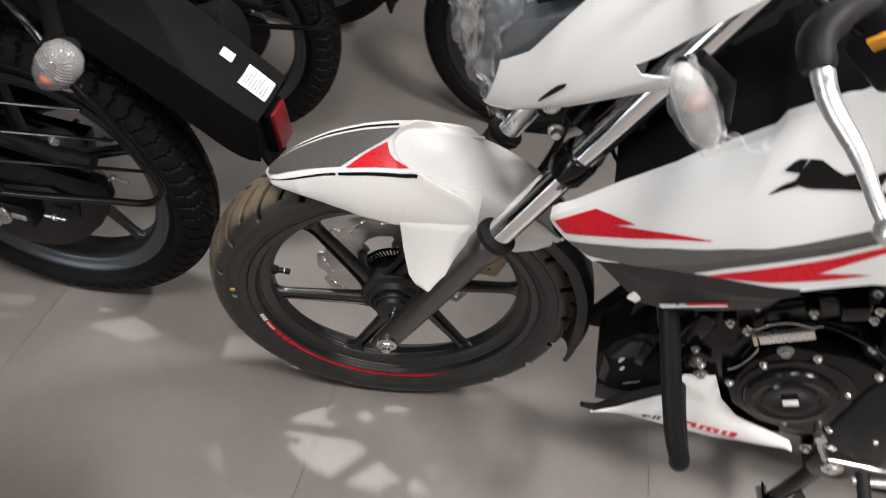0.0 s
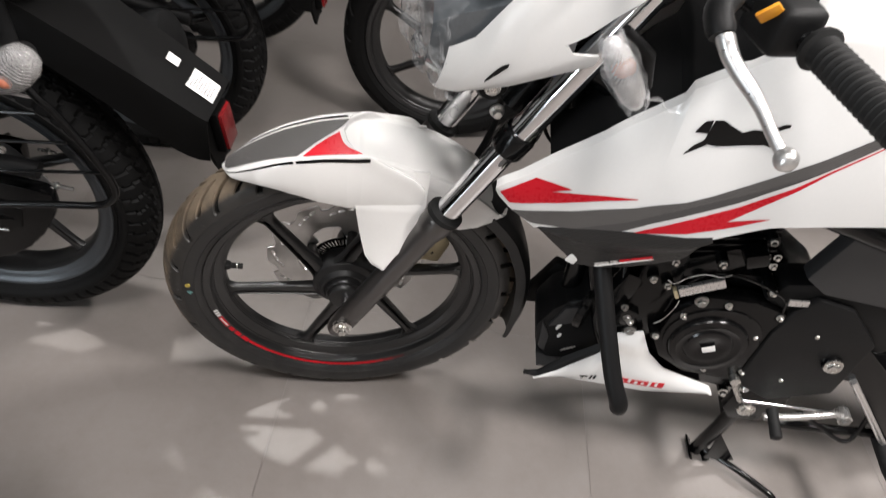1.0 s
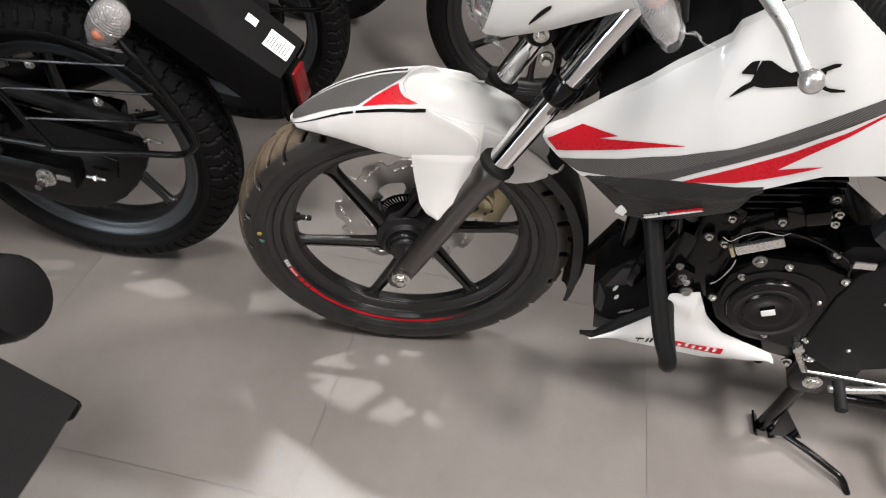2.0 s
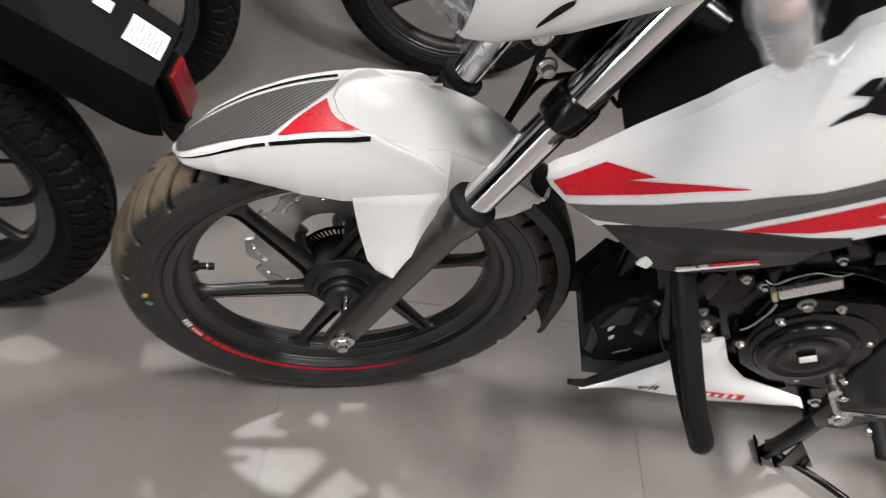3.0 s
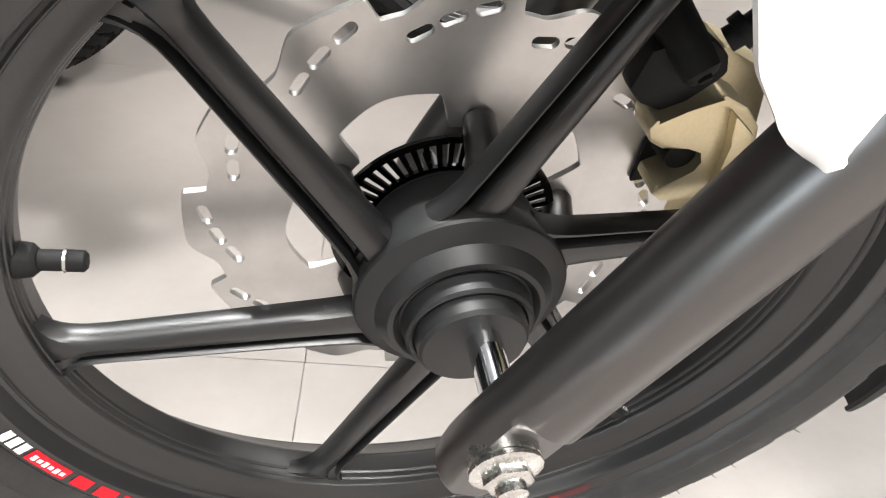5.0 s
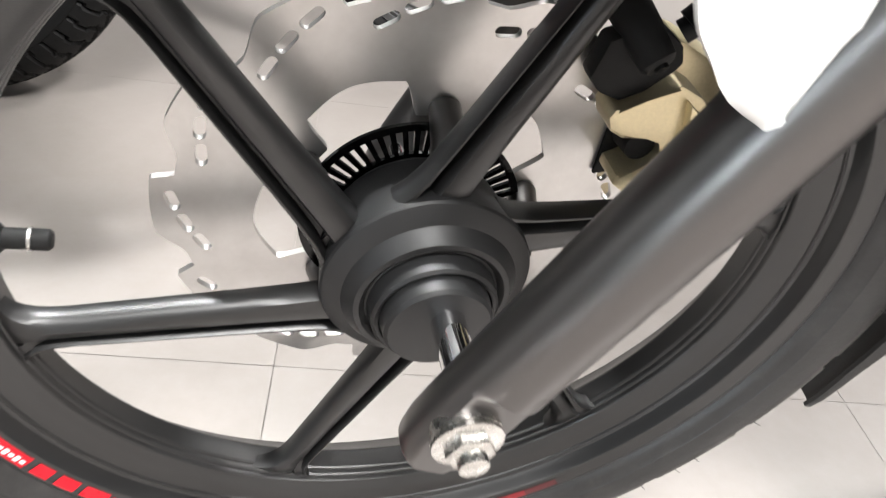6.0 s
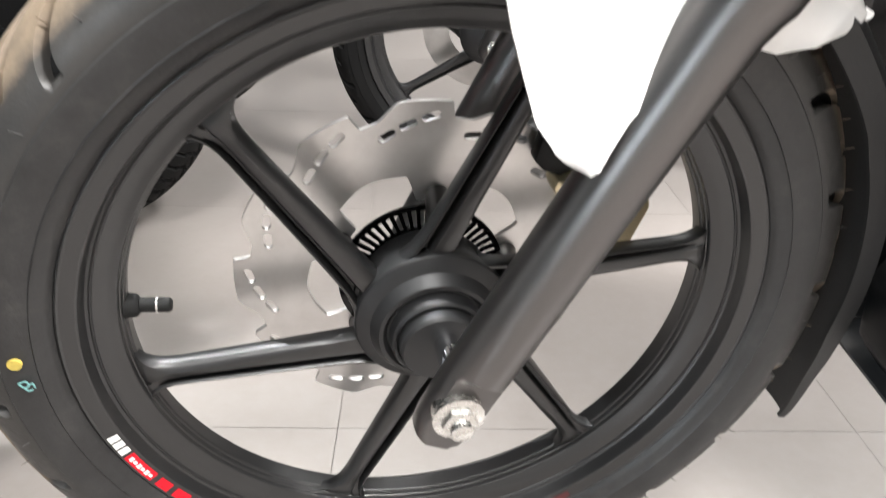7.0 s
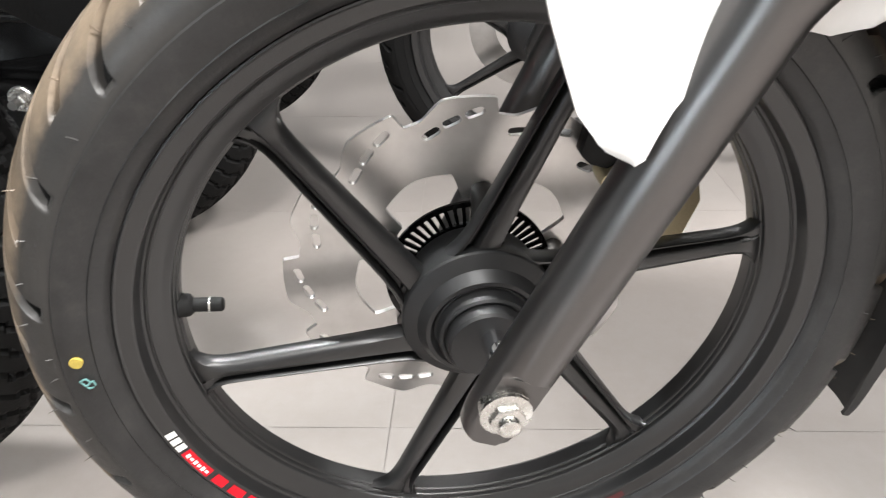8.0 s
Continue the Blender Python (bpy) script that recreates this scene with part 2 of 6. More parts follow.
def lerp_table(rows, x):
    """Linear interpolation in rows of (x, a, b, ...)."""
    if x <= rows[0][0]:
        return rows[0][1:]
    for p, q in zip(rows, rows[1:]):
        if x <= q[0]:
            t = (x - p[0]) / (q[0] - p[0])
            return tuple(a + (b - a) * t for a, b in zip(p[1:], q[1:]))
    return rows[-1][1:]


def span(a, b, n):
    return [a + (b - a) * k / n for k in range(n + 1)]


# ---- room ----

TILE = 0.6
ROOM_AT = Matrix.Translation((-0.052, 0.177, 0)) @ Matrix.Rotation(radians(TURN_TILES), 4, "Z")


def tile_material():
    m, nt, b = material("vitrified_floor_tile")
    set_(b, rough=0.3, spec=0.5)
    n1, n2, n3 = noise_tex(nt, 2.6, 8, 0.72), noise_tex(nt, 30, 6, 0.7), noise_tex(nt, 900, 2)
    info = nt.nodes.new("ShaderNodeObjectInfo")
    add = nt.nodes.new("ShaderNodeMath")
    add.operation = "MULTIPLY_ADD"
    nt.links.new(n2.outputs["Fac"], add.inputs[0])
    add.inputs[1].default_value = 0.35
    nt.links.new(n1.outputs["Fac"], add.inputs[2])
    off = nt.nodes.new("ShaderNodeMath")
    off.operation = "MULTIPLY_ADD"
    nt.links.new(info.outputs["Random"], off.inputs[0])
    off.inputs[1].default_value = 0.06
    nt.links.new(add.outputs[0], off.inputs[2])
    r = ramp(nt, off.outputs[0], [(0.42, (0.198, 0.177, 0.164)), (0.70, (0.233, 0.210, 0.196)), (0.98, (0.265, 0.244, 0.231))])
    nt.links.new(r.outputs[0], b.inputs["Base Color"])
    rr = ramp(nt, add.outputs[0], [(0.4, g(0.30)), (0.95, g(0.44))])
    nt.links.new(rr.outputs[0], b.inputs["Roughness"])
    bump(nt, b, n3.outputs["Fac"], 0.15, 0.0002)
    return m


TILE_MAT = tile_material()
GROUT = worn("tile_joint", (0.33, 0.305, 0.285), 0.8, vary=0.2)


def room():
    x0, x1, y0, y1 = ROOM
    bm = bmesh.new()
    vs = [bm.verts.new(p) for p in ((x0, y0, -0.00015), (x1, y0, -0.00015), (x1, y1, -0.00015), (x0, y1, -0.00015))]
    top = bm.faces.new(vs)
    bmesh.ops.solidify(bm, geom=[top], thickness=0.1)
    moved(bm, ROOM_AT)
    floor = part("floor", bm, GROUT, smooth=False)
    tagged(floor, "beige polished tile floor of a showroom", "floor", kind="structure")
    for name, cx, cy, sx, sy in (("wall_north", (x0 + x1) / 2, y1 + 0.1, x1 - x0 + 0.4, 0.2), ("wall_south", (x0 + x1) / 2, y0 - 0.1, x1 - x0 + 0.4, 0.2),
                                 ("wall_east", x1 + 0.1, (y0 + y1) / 2, 0.2, y1 - y0), ("wall_west", x0 - 0.1, (y0 + y1) / 2, 0.2, y1 - y0)):
        if name == "wall_south":
            # three stretches round the glass entrance
            bm, top = bmesh.new(), CEILING_Z
            for a, b, z0, z1 in ((x0 - 0.2, DOOR_X - DOOR_W / 2, -0.1, top), (DOOR_X + DOOR_W / 2, x1 + 0.2, -0.1, top), (DOOR_X - DOOR_W / 2, DOOR_X + DOOR_W / 2, DOOR_H, top)):
                merge(bm, block(b - a, sy, z1 - z0, ROOM_AT @ pose((a + b) / 2, cy, (z0 + z1) / 2), 0))
        else:
            bm = block(sx, sy, CEILING_Z + 0.1, ROOM_AT @ pose(cx, cy, CEILING_Z / 2 - 0.05), 0)
        w = part(name, bm, WALL, smooth=False)
        tagged(w, "plain white painted showroom wall", "wall", kind="structure")
    c = part("ceiling", block(x1 - x0 + 0.4, y1 - y0 + 0.4, 0.1, ROOM_AT @ pose((x0 + x1) / 2, (y0 + y1) / 2, CEILING_Z + 0.05), 0), CEIL, smooth=False)
    tagged(c, "plain white ceiling with square light panels", "ceiling", kind="structure")
    return floor


FLOOR = room()


def entrance():
    """Glass door in the south wall, through which the cool daylight comes."""
    door = thing("door_1", "clear glass showroom entrance door in a grey frame", "door", ROOM_AT @ pose(DOOR_X, ROOM[2] - 0.1, 0), "", "structure")
    clear, nt, b = material("door_glass")
    set_(b, base=(0.95, 0.97, 0.97), rough=0.02, trans=1.0, ior=1.45)
    for s in (-1, 1):
        part("door_frame", block(0.05, 0.08, DOOR_H, pose(s * (DOOR_W / 2 - 0.025), 0, DOOR_H / 2), 0.003), STEEL, door)
        pane = part("pane", block(DOOR_W / 2 - 0.07, 0.008, DOOR_H - 0.06, pose(s * DOOR_W / 4, 0, DOOR_H / 2 - 0.01), 0.001), clear, door)
        pane.visible_shadow = False
    part("door_frame", block(0.04, 0.08, DOOR_H - 0.05, pose(0, 0, DOOR_H / 2 - 0.02), 0.003), STEEL, door)
    part("door_frame", block(DOOR_W - 0.1, 0.08, 0.05, pose(0, 0, DOOR_H - 0.025), 0.003), STEEL, door)


entrance()


def ceiling_lights():
    """The spotlight, and frames of the assumed fill panels; the lamps themselves stand just below."""
    spot = thing("spotlight", "small white cylindrical ceiling spotlight", "spotlight", pose(SPOT_AT[0], SPOT_AT[1], CEILING_Z), "")
    aim = (Vector(SPOT_TO) - Vector(SPOT_AT)).normalized()
    part("base", lathe([(0.0, 0.0), (0.06, 0.0), (0.06, 0.02), (0.0, 0.02)], 24, False, pose(0, 0, 0, 90)), WALL, spot)
    part("housing", tube([aim * -0.02, aim * 0.0, aim * 0.14, aim * 0.141, aim * 0.12], [0.03, 0.05, 0.055, 0.050, 0.045], 28), WALL, spot)
    for x, y, s in [(a, b, 0.58) for a, b, w in FILL_PANELS]:
        t = thing("ceiling_light", "square white framed ceiling light panel", "ceiling light", pose(x, y, CEILING_Z), "ceiling lights")
        bm = bmesh.new()
        for k in range(4):
            merge(bm, block(s + 0.05, 0.025, 0.022, pose(0, 0, -0.011, 0, 0, 90 * k) @ pose(0, (s + 0.025) / 2, 0), 0.003))
        part("frame", bm, WALL, t)
        part("backing", block(s, s, 0.004, pose(0, 0, -0.004), 0), LABEL, t)


ceiling_lights()

# ---- frames of reference on the white motorcycle ----
# wheel and steer: x to the rear, y away from the stand side, z up in the wheel's leaning plane; body: the same, turned about the steering axis
WHEEL = frame_matrix((0.99882, -0.04847, -0.00324), (0.04846, 0.98973, 0.13454), (-0.00331, -0.13454, 0.99090), (-0.0026, -0.0464, 0.2947))
STEER = WHEEL @ Matrix.Translation((0.003, 0.0, 0.006))
BODY = frame_matrix((0.97851, -0.20471, -0.02469), (0.20598, 0.97593, 0.07164), (0.00943, -0.07519, 0.99712), (0.0008, -0.0344, 0.2944))
NOSE = STEER @ Matrix.Translation((0.006, 0.0, -0.018))
RAKE = radians(23.7)


def tyre_mesh(R=0.2972, half=0.0455, bead=0.2285, blocks=False, seed=1, nu=1400):
    """A tyre with its grooves pressed into the tread, turned about y."""
    prof = [(bead - 0.002, 0.028), (bead + 0.0035, 0.0325), (bead + 0.0055, 0.0368), (bead + 0.009, 0.0395), (bead + 0.014, 0.0418), (bead + 0.0148, 0.0428), (bead + 0.0156, 0.0422), (bead + 0.023, half * 0.975), (bead + 0.029, half),
            (bead + 0.0335, half * 0.995), (bead + 0.0345, half * 0.97)]
    sh_r, sh_a = prof[-1]
    nt_ = 34
    for k in range(1, nt_ + 1):
        a = math.pi / 2 * k / nt_
        prof.append((sh_r + (R - sh_r) * math.sin(a) ** 1.08, sh_a * math.cos(a)))
    half_prof = prof
    full = half_prof + [(r, -a) for r, a in reversed(half_prof[:-1])]
    bm = bmesh.new()
    rows = []
    rng = random.Random(seed)
    sunk = set()
    pitch = 2 * math.pi / (62 if blocks else 44)
    for i in range(nu):
        th = 2 * math.pi * i / nu
        ring = []
        for j, (r, a) in enumerate(full):
            d = off = 0.0
            if r > sh_r + 0.001:
                s = a / half
                if blocks:
                    # chunky blocks: a zigzag centre groove and cross cuts
                    ph = (th / pitch + (0.5 if s > 0 else 0) + 0.5 * abs((abs(s) * 2.4) % 1.0 - 0.5)) % 1.0
                    if ph < 0.16 and abs(s) > 0.12:
                        d = 0.0045
                    if abs(abs(s) - 0.42 - 0.06 * math.sin(th / pitch * math.pi * 2)) < 0.045:
                        d = 0.0045
                    if abs(s) < 0.05:
                        d = 0.005
                else:
                    # slanted road grooves, long and short by turns, sweeping forward to the crown
                    side = 1 if s > 0 else -1
                    q = th / pitch + (0.5 if side > 0 else 0)
                    off = 1.6 * pitch * max(0.0, 1 - abs(s)) ** 1.25
                    lim = 0.96 if int(math.floor(q)) % 2 else 0.80
                    ph = q % 1.0
                    w_ = 0.30
                    if ph < w_ and 0.10 < abs(s) < lim:
                        ends = min(1.0, (lim - abs(s)) / 0.05, (abs(s) - 0.10) / 0.06)
                        d = 0.0075 * ends * min(1.0, 2.2 * math.sin(math.pi * ph / w_))
            # sink along the surface's inner normal
            nr, na = (r - sh_r + 0.012) / (R - sh_r), a / sh_a
            k = d / math.hypot(nr, na) if d else 0.0
            rr, aa = r - nr * k, a - na * k
            ring.append(bm.verts.new((rr * math.cos(th - off), -aa, rr * math.sin(th - off))))
            if d > 0.003:
                sunk.add(ring[-1])
        rows.append(ring)
    m = len(full)
    for i in range(nu):
        p, q = rows[i], rows[(i + 1) % nu]
        for j in range(m - 1):
            f = bm.faces.new((p[j], p[j + 1], q[j + 1], q[j]))
            # road grooves get the second, darker rubber: their shade is put into the colour
            if not blocks and sum(v in sunk for v in f.verts) >= 3:
                f.material_index = 1
    # vent hairs round both shoulders
    for k in range(70):
        th = 2 * math.pi * k / 70 + rng.uniform(-0.02, 0.02)
        for sgn in (1, -1):
            f0 = rng.choice((0.10, 0.30, 0.55))
            r0, a0 = sh_r + (R - sh_r) * math.sin(f0 * math.pi / 2) ** 1.08, sh_a * math.cos(f0 * math.pi / 2)
            p0 = Vector((r0 * math.cos(th), -a0 * sgn, r0 * math.sin(th)))
            out = Vector((math.cos(th), -0.5 * sgn, math.sin(th))).normalized()
            tip = p0 + out * rng.uniform(0.003, 0.006) + Vector((rng.uniform(-1, 1), 0, rng.uniform(-1, 1))) * 0.0015
            tube([p0 - out * 0.003, (p0 + tip) / 2, tip], [0.0005, 0.0004, 0.0002], 4, bm)
    return bm


RIM_PROFILE = [(0.1984, -0.002), (0.1984, 0.0030), (0.1990, 0.0044), (0.1998, 0.0048), (0.2000, 0.0072), (0.2006, 0.0084), (0.2014, 0.0088), (0.2017, 0.0112), (0.2023, 0.0122), (0.2036, 0.0130), (0.2060, 0.0152), (0.2100, 0.0178), (0.2138, 0.0194), (0.2150, 0.0200),
               (0.2155, 0.0212), (0.2160, 0.0214), (0.2170, 0.0210), (0.2186, 0.0224), (0.2197, 0.0258), (0.2202, 0.0300), (0.2208, 0.0318), (0.2218, 0.0325), (0.2300, 0.0345), (0.2312, 0.0354), (0.2323, 0.0350), (0.2330, 0.0325), (0.2310, 0.0310), (0.2220, 0.020)]
RIM_BACK = [(0.1990, -0.0090), (0.2002, -0.0108), (0.2080, -0.0165), (0.2220, -0.0270), (0.2280, -0.0330), (0.2325, -0.0350), (0.2330, -0.0325), (0.2270, -0.0270), (0.2230, -0.0200)]


def rim_mesh():
    prof = RIM_PROFILE + [(0.2210, 0.0)] + list(reversed(RIM_BACK))
    return lathe(prof, 200, closed=True)


def spoke_mesh(theta, aside=0.0225):
    """A channelled spoke from the hub to the rim at the angle theta (radians)."""
    st = [(0.034, 0.0190, 0.0150, 0.006), (0.042, 0.0152, 0.0142, 0.009), (0.052, 0.0130, 0.0134, 0.010), (0.066, 0.0120, 0.0130, 0.010), (0.090, 0.0111, 0.0126, 0.010), (0.140, 0.0098, 0.0120, 0.009), (0.172, 0.0090, 0.0116, 0.008),
          (0.181, 0.0094, 0.0114, 0.007), (0.187, 0.0106, 0.0113, 0.005), (0.1915, 0.0126, 0.0112, 0.0035), (0.1950, 0.0154, 0.0108, 0.002), (0.1975, 0.0188, 0.0098, 0.001), (0.2000, 0.0240, 0.0085, 0.0006)]
    secs = []
    c, s = math.cos(theta), math.sin(theta)
    for r, w, front, depth in st:
        back = -0.002
        broad, slim = w * 1.30, w * 0.26
        # a broad rounded rib, the channel, a slim rib
        prof = [(-w * 0.92, back), (-w, back + 0.003), (-w, front - 0.006), (-w + 0.002, front - 0.002), (-w + broad * 0.45, front), (-w + broad - 0.0015, front - 0.0012), (-w + broad, front - 0.003), (-w + broad + 0.0008, front - depth),
                (w - slim - 0.0008, front - depth), (w - slim, front - 0.0025), (w - slim + 0.001, front - 0.001), (w - 0.001, front - 0.001), (w, front - 0.003), (w, back + 0.003), (w * 0.92, back)]
        # each spoke runs beside the hub's centre
        k = aside
        secs.append([(r * c - (o + k) * s, -a, r * s + (o + k) * c) for o, a in prof])
    return loft(secs)


def front_wheel(bike):
    """Cast wheel with six channelled spokes, tyre, hub, valve and stripe."""
    wheel = part("front_wheel", moved(rim_mesh(), WHEEL), RIM, bike, "satin black cast front wheel rim", crease=17)
    part("tyre", moved(tyre_mesh(), WHEEL), [TYRE_MAT, RUBBER], wheel, "dusty black road tyre with slanted grooves")
    for k in range(6):
        part("spoke", moved(spoke_mesh(radians(5.0 + 60 * k)), WHEEL), RIM, wheel)
    hub = [(0.0, -0.030), (0.044, -0.030), (0.048, -0.024), (0.0505, -0.010), (0.0530, 0.002), (0.0542, 0.012), (0.0540, 0.0150), (0.0532, 0.0165), (0.0455, 0.0215), (0.0445, 0.0218), (0.0400, 0.0285), (0.0392, 0.0295), (0.0365, 0.0300), (0.0352, 0.0290), (0.0335, 0.0268),
           (0.0325, 0.0275), (0.0315, 0.0370), (0.0300, 0.0385), (0.0284, 0.0380), (0.0276, 0.0365), (0.0266, 0.0450), (0.0250, 0.0470), (0.0, 0.0475)]
    part("hub", moved(lathe(hub, 96), WHEEL), HUB, wheel, "matt black stepped wheel hub", crease=17)
    # balance dot and a scribbled inspection mark on the tyre's wall
    def on_wall(x, z):
        return (x, -0.0462, z)
    part("paint_dot", moved(tube([on_wall(-0.2530, 0.0163), (-0.2530, -0.0440, 0.0163)], 0.0040, 14), WHEEL), YELLOW, wheel, "small yellow painted dot on the tyre wall")
    for pts in ([(-0.2545, 0.0015), (-0.2505, 0.0030), (-0.2490, -0.0005), (-0.2520, -0.0020), (-0.2545, 0.0015)], [(-0.2500, -0.0010), (-0.2470, 0.0010), (-0.2462, -0.0025)], [(-0.2520, -0.0020), (-0.2505, -0.0045), (-0.2475, -0.0040)]):
        part("paint_mark", moved(tube(smooth_path([on_wall(*q) for q in pts], 4), 0.0006, 6), WHEEL), TEAL, wheel, "pale teal chalk scribble")
    # valve: base boot and ribbed cap
    v = Matrix.Rotation(radians(0), 4, "Y")
    vb = tube([(-0.199, 0, 0.0185), (-0.192, 0, 0.018), (-0.190, 0, 0.018)], [0.0085, 0.0075, 0.0055], 16)
    tube([(-0.190, 0, 0.018), (-0.180, 0, 0.0172)], 0.0048, 16, vb)
    tube([(-0.180, 0, 0.0172), (-0.1795, 0, 0.0172), (-0.172, 0, 0.0165), (-0.1705, 0, 0.0164)], [0.0044, 0.0050, 0.0050, 0.0036], 10, vb)
    valve = part("valve", moved(vb, WHEEL), RUBBER_SOFT, wheel, "black rubber tyre valve with cap")
    part("valve_ring", moved(tube([(-0.1802, 0, 0.0172), (-0.1790, 0, 0.0171)], 0.0054, 16), WHEEL), STEEL, valve, "bright ring below the cap")
    return wheel


def stripe_arc(r0, r1, a0, a1, off, n=40):
    """A thin printed band on the rim's face between two angles (degrees)."""
    bm = bmesh.new()
    last = None
    for k in range(n + 1):
        th = radians(a0 + (a1 - a0) * k / n)
        def lift(r):
            return 0.0322 + (r - 0.2218) * (0.0023 / 0.0082) + off
        cur = [bm.verts.new((r * math.cos(th), -lift(r), r * math.sin(th))) for r in (r0, r1)]
        if last:
            bm.faces.new((last[0], last[1], cur[1], cur[0]))
        last = cur
    return bm


def rim_decals(bike, wheel):
    part("rim_stripe", moved(stripe_arc(0.2240, 0.2292, 223.7, 288, 0.0005, 80), WHEEL), RED, wheel, "thin red rim stripe fading out")
    # the stripe's end steps down through three darker reds
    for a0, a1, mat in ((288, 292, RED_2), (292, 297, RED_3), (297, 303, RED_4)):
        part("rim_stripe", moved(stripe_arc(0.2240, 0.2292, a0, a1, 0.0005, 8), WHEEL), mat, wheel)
    for a0, a1 in ((210.4, 213.4), (214.6, 218.0), (219.0, 223.2)):
        part("rim_stripe", moved(stripe_arc(0.2228, 0.2300, a0, a1, 0.0005, 8), WHEEL), RED, wheel)
    part("rim_mark", moved(stripe_arc(0.2228, 0.2300, 202.0, 209.2, 0.0005, 16), WHEEL), RED, wheel, "red rim decal with a pale script mark")
    for k in range(6):
        a = 202.7 + 1.05 * k
        part("mark_bar", moved(stripe_arc(0.2250 + 0.0006 * (k % 2), 0.2278 + 0.0006 * ((k + 1) % 2), a, a + 0.75, 0.0009, 3), WHEEL), LABEL, wheel)
    for k in range(3):
        a = 196.6 + 1.7 * k
        part("mark_bar", moved(stripe_arc(0.2230, 0.2298, a, a + 1.3, 0.0006, 4), WHEEL), LABEL, wheel)


def tyre_material():
    """Black rubber; the tread carries pale dust, the sidewall is darker."""
    m, nt, b = material("front_tyre_rubber")
    set_(b, rough=0.46, spec=0.5)
    tc = nt.nodes.new("ShaderNodeTexCoord")
    # distance from the axle line, in the wheel's own frame
    inv = WHEEL.inverted()
    sq = []
    for row in (0, 2):
        dot = nt.nodes.new("ShaderNodeVectorMath")
        dot.operation = "DOT_PRODUCT"
        nt.links.new(tc.outputs["Object"], dot.inputs[0])
        dot.inputs[1].default_value = (inv[row][0], inv[row][1], inv[row][2])
        ad = nt.nodes.new("ShaderNodeMath")
        ad.inputs[1].default_value = inv[row][3]
        nt.links.new(dot.outputs["Value"], ad.inputs[0])
        p = nt.nodes.new("ShaderNodeMath")
        p.operation = "POWER"
        nt.links.new(ad.outputs[0], p.inputs[0])
        p.inputs[1].default_value = 2.0
        sq.append((p, ad))
    s = nt.nodes.new("ShaderNodeMath")
    nt.links.new(sq[0][0].outputs[0], s.inputs[0])
    nt.links.new(sq[1][0].outputs[0], s.inputs[1])
    rad = nt.nodes.new("ShaderNodeMath")
    rad.operation = "SQRT"
    nt.links.new(s.outputs[0], rad.inputs[0])
    n1 = noise_tex(nt, 16, 6, 0.7)
    n2 = noise_tex(nt, 300, 4)
    wob = nt.nodes.new("ShaderNodeMath")
    wob.operation = "MULTIPLY_ADD"
    nt.links.new(n1.outputs["Fac"], wob.inputs[0])
    wob.inputs[1].default_value = 0.010
    nt.links.new(rad.outputs[0], wob.inputs[2])
    mask = ramp(nt, wob.outputs[0], [(0.2850, g(0)), (0.2915, g(1))])
    dust = ramp(nt, n1.outputs["Fac"], [(0.3, (0.10, 0.082, 0.063)), (0.5, (0.17, 0.130, 0.092)), (0.72, (0.26, 0.198, 0.137))])
    n3 = noise_tex(nt, 34, 9, 0.78)
    wall = ramp(nt, n3.outputs["Fac"], [(0.36, (0.0085, 0.0084, 0.0085)), (0.52, (0.017, 0.0167, 0.0168)), (0.68, (0.034, 0.032, 0.030))])
    rough = ramp(nt, n3.outputs["Fac"], [(0.38, g(0.38)), (0.64, g(0.58))])
    nt.links.new(rough.outputs[0], b.inputs["Roughness"])
    tread = ramp(nt, n1.outputs["Fac"], [(0.3, (0.022, 0.021, 0.020)), (0.7, (0.040, 0.037, 0.034))])
    zone = ramp(nt, rad.outputs[0], [(0.2610, g(0)), (0.2640, g(1))])
    m0 = nt.nodes.new("ShaderNodeMix")
    m0.data_type = "RGBA"
    nt.links.new(zone.outputs[0], m0.inputs["Factor"])
    nt.links.new(wall.outputs[0], m0.inputs["A"])
    nt.links.new(tread.outputs[0], m0.inputs["B"])
    wall = m0
    mix = nt.nodes.new("ShaderNodeMix")
    mix.data_type = "RGBA"
    nt.links.new(mask.outputs[0], mix.inputs["Factor"])
    nt.links.new(wall.outputs["Result"], mix.inputs["A"])
    nt.links.new(dust.outputs[0], mix.inputs["B"])
    nt.links.new(mix.outputs["Result"], b.inputs["Base Color"])
    bump(nt, b, n2.outputs["Fac"], 0.4, 0.0006)
    return m


TYRE_MAT = tyre_material()


def disc_material():
    m, nt, b = material("brushed_disc_steel")
    set_(b, metal=0.85, rough=0.3, base=(0.60, 0.585, 0.57))
    n1 = noise_tex(nt, 30, 4)
    n2 = noise_tex(nt, 520, 2, 0.5, (1, 0.15, 1))
    rr = ramp(nt, n2.outputs["Fac"], [(0.3, g(0.30)), (0.7, g(0.38))])
    nt.links.new(rr.outputs[0], b.inputs["Roughness"])
    c = ramp(nt, n1.outputs["Fac"], [(0.3, (0.54, 0.525, 0.51)), (0.7, (0.66, 0.645, 0.63))])
    nt.links.new(c.outputs[0], b.inputs["Base Color"])
    return m


DISC = disc_material()


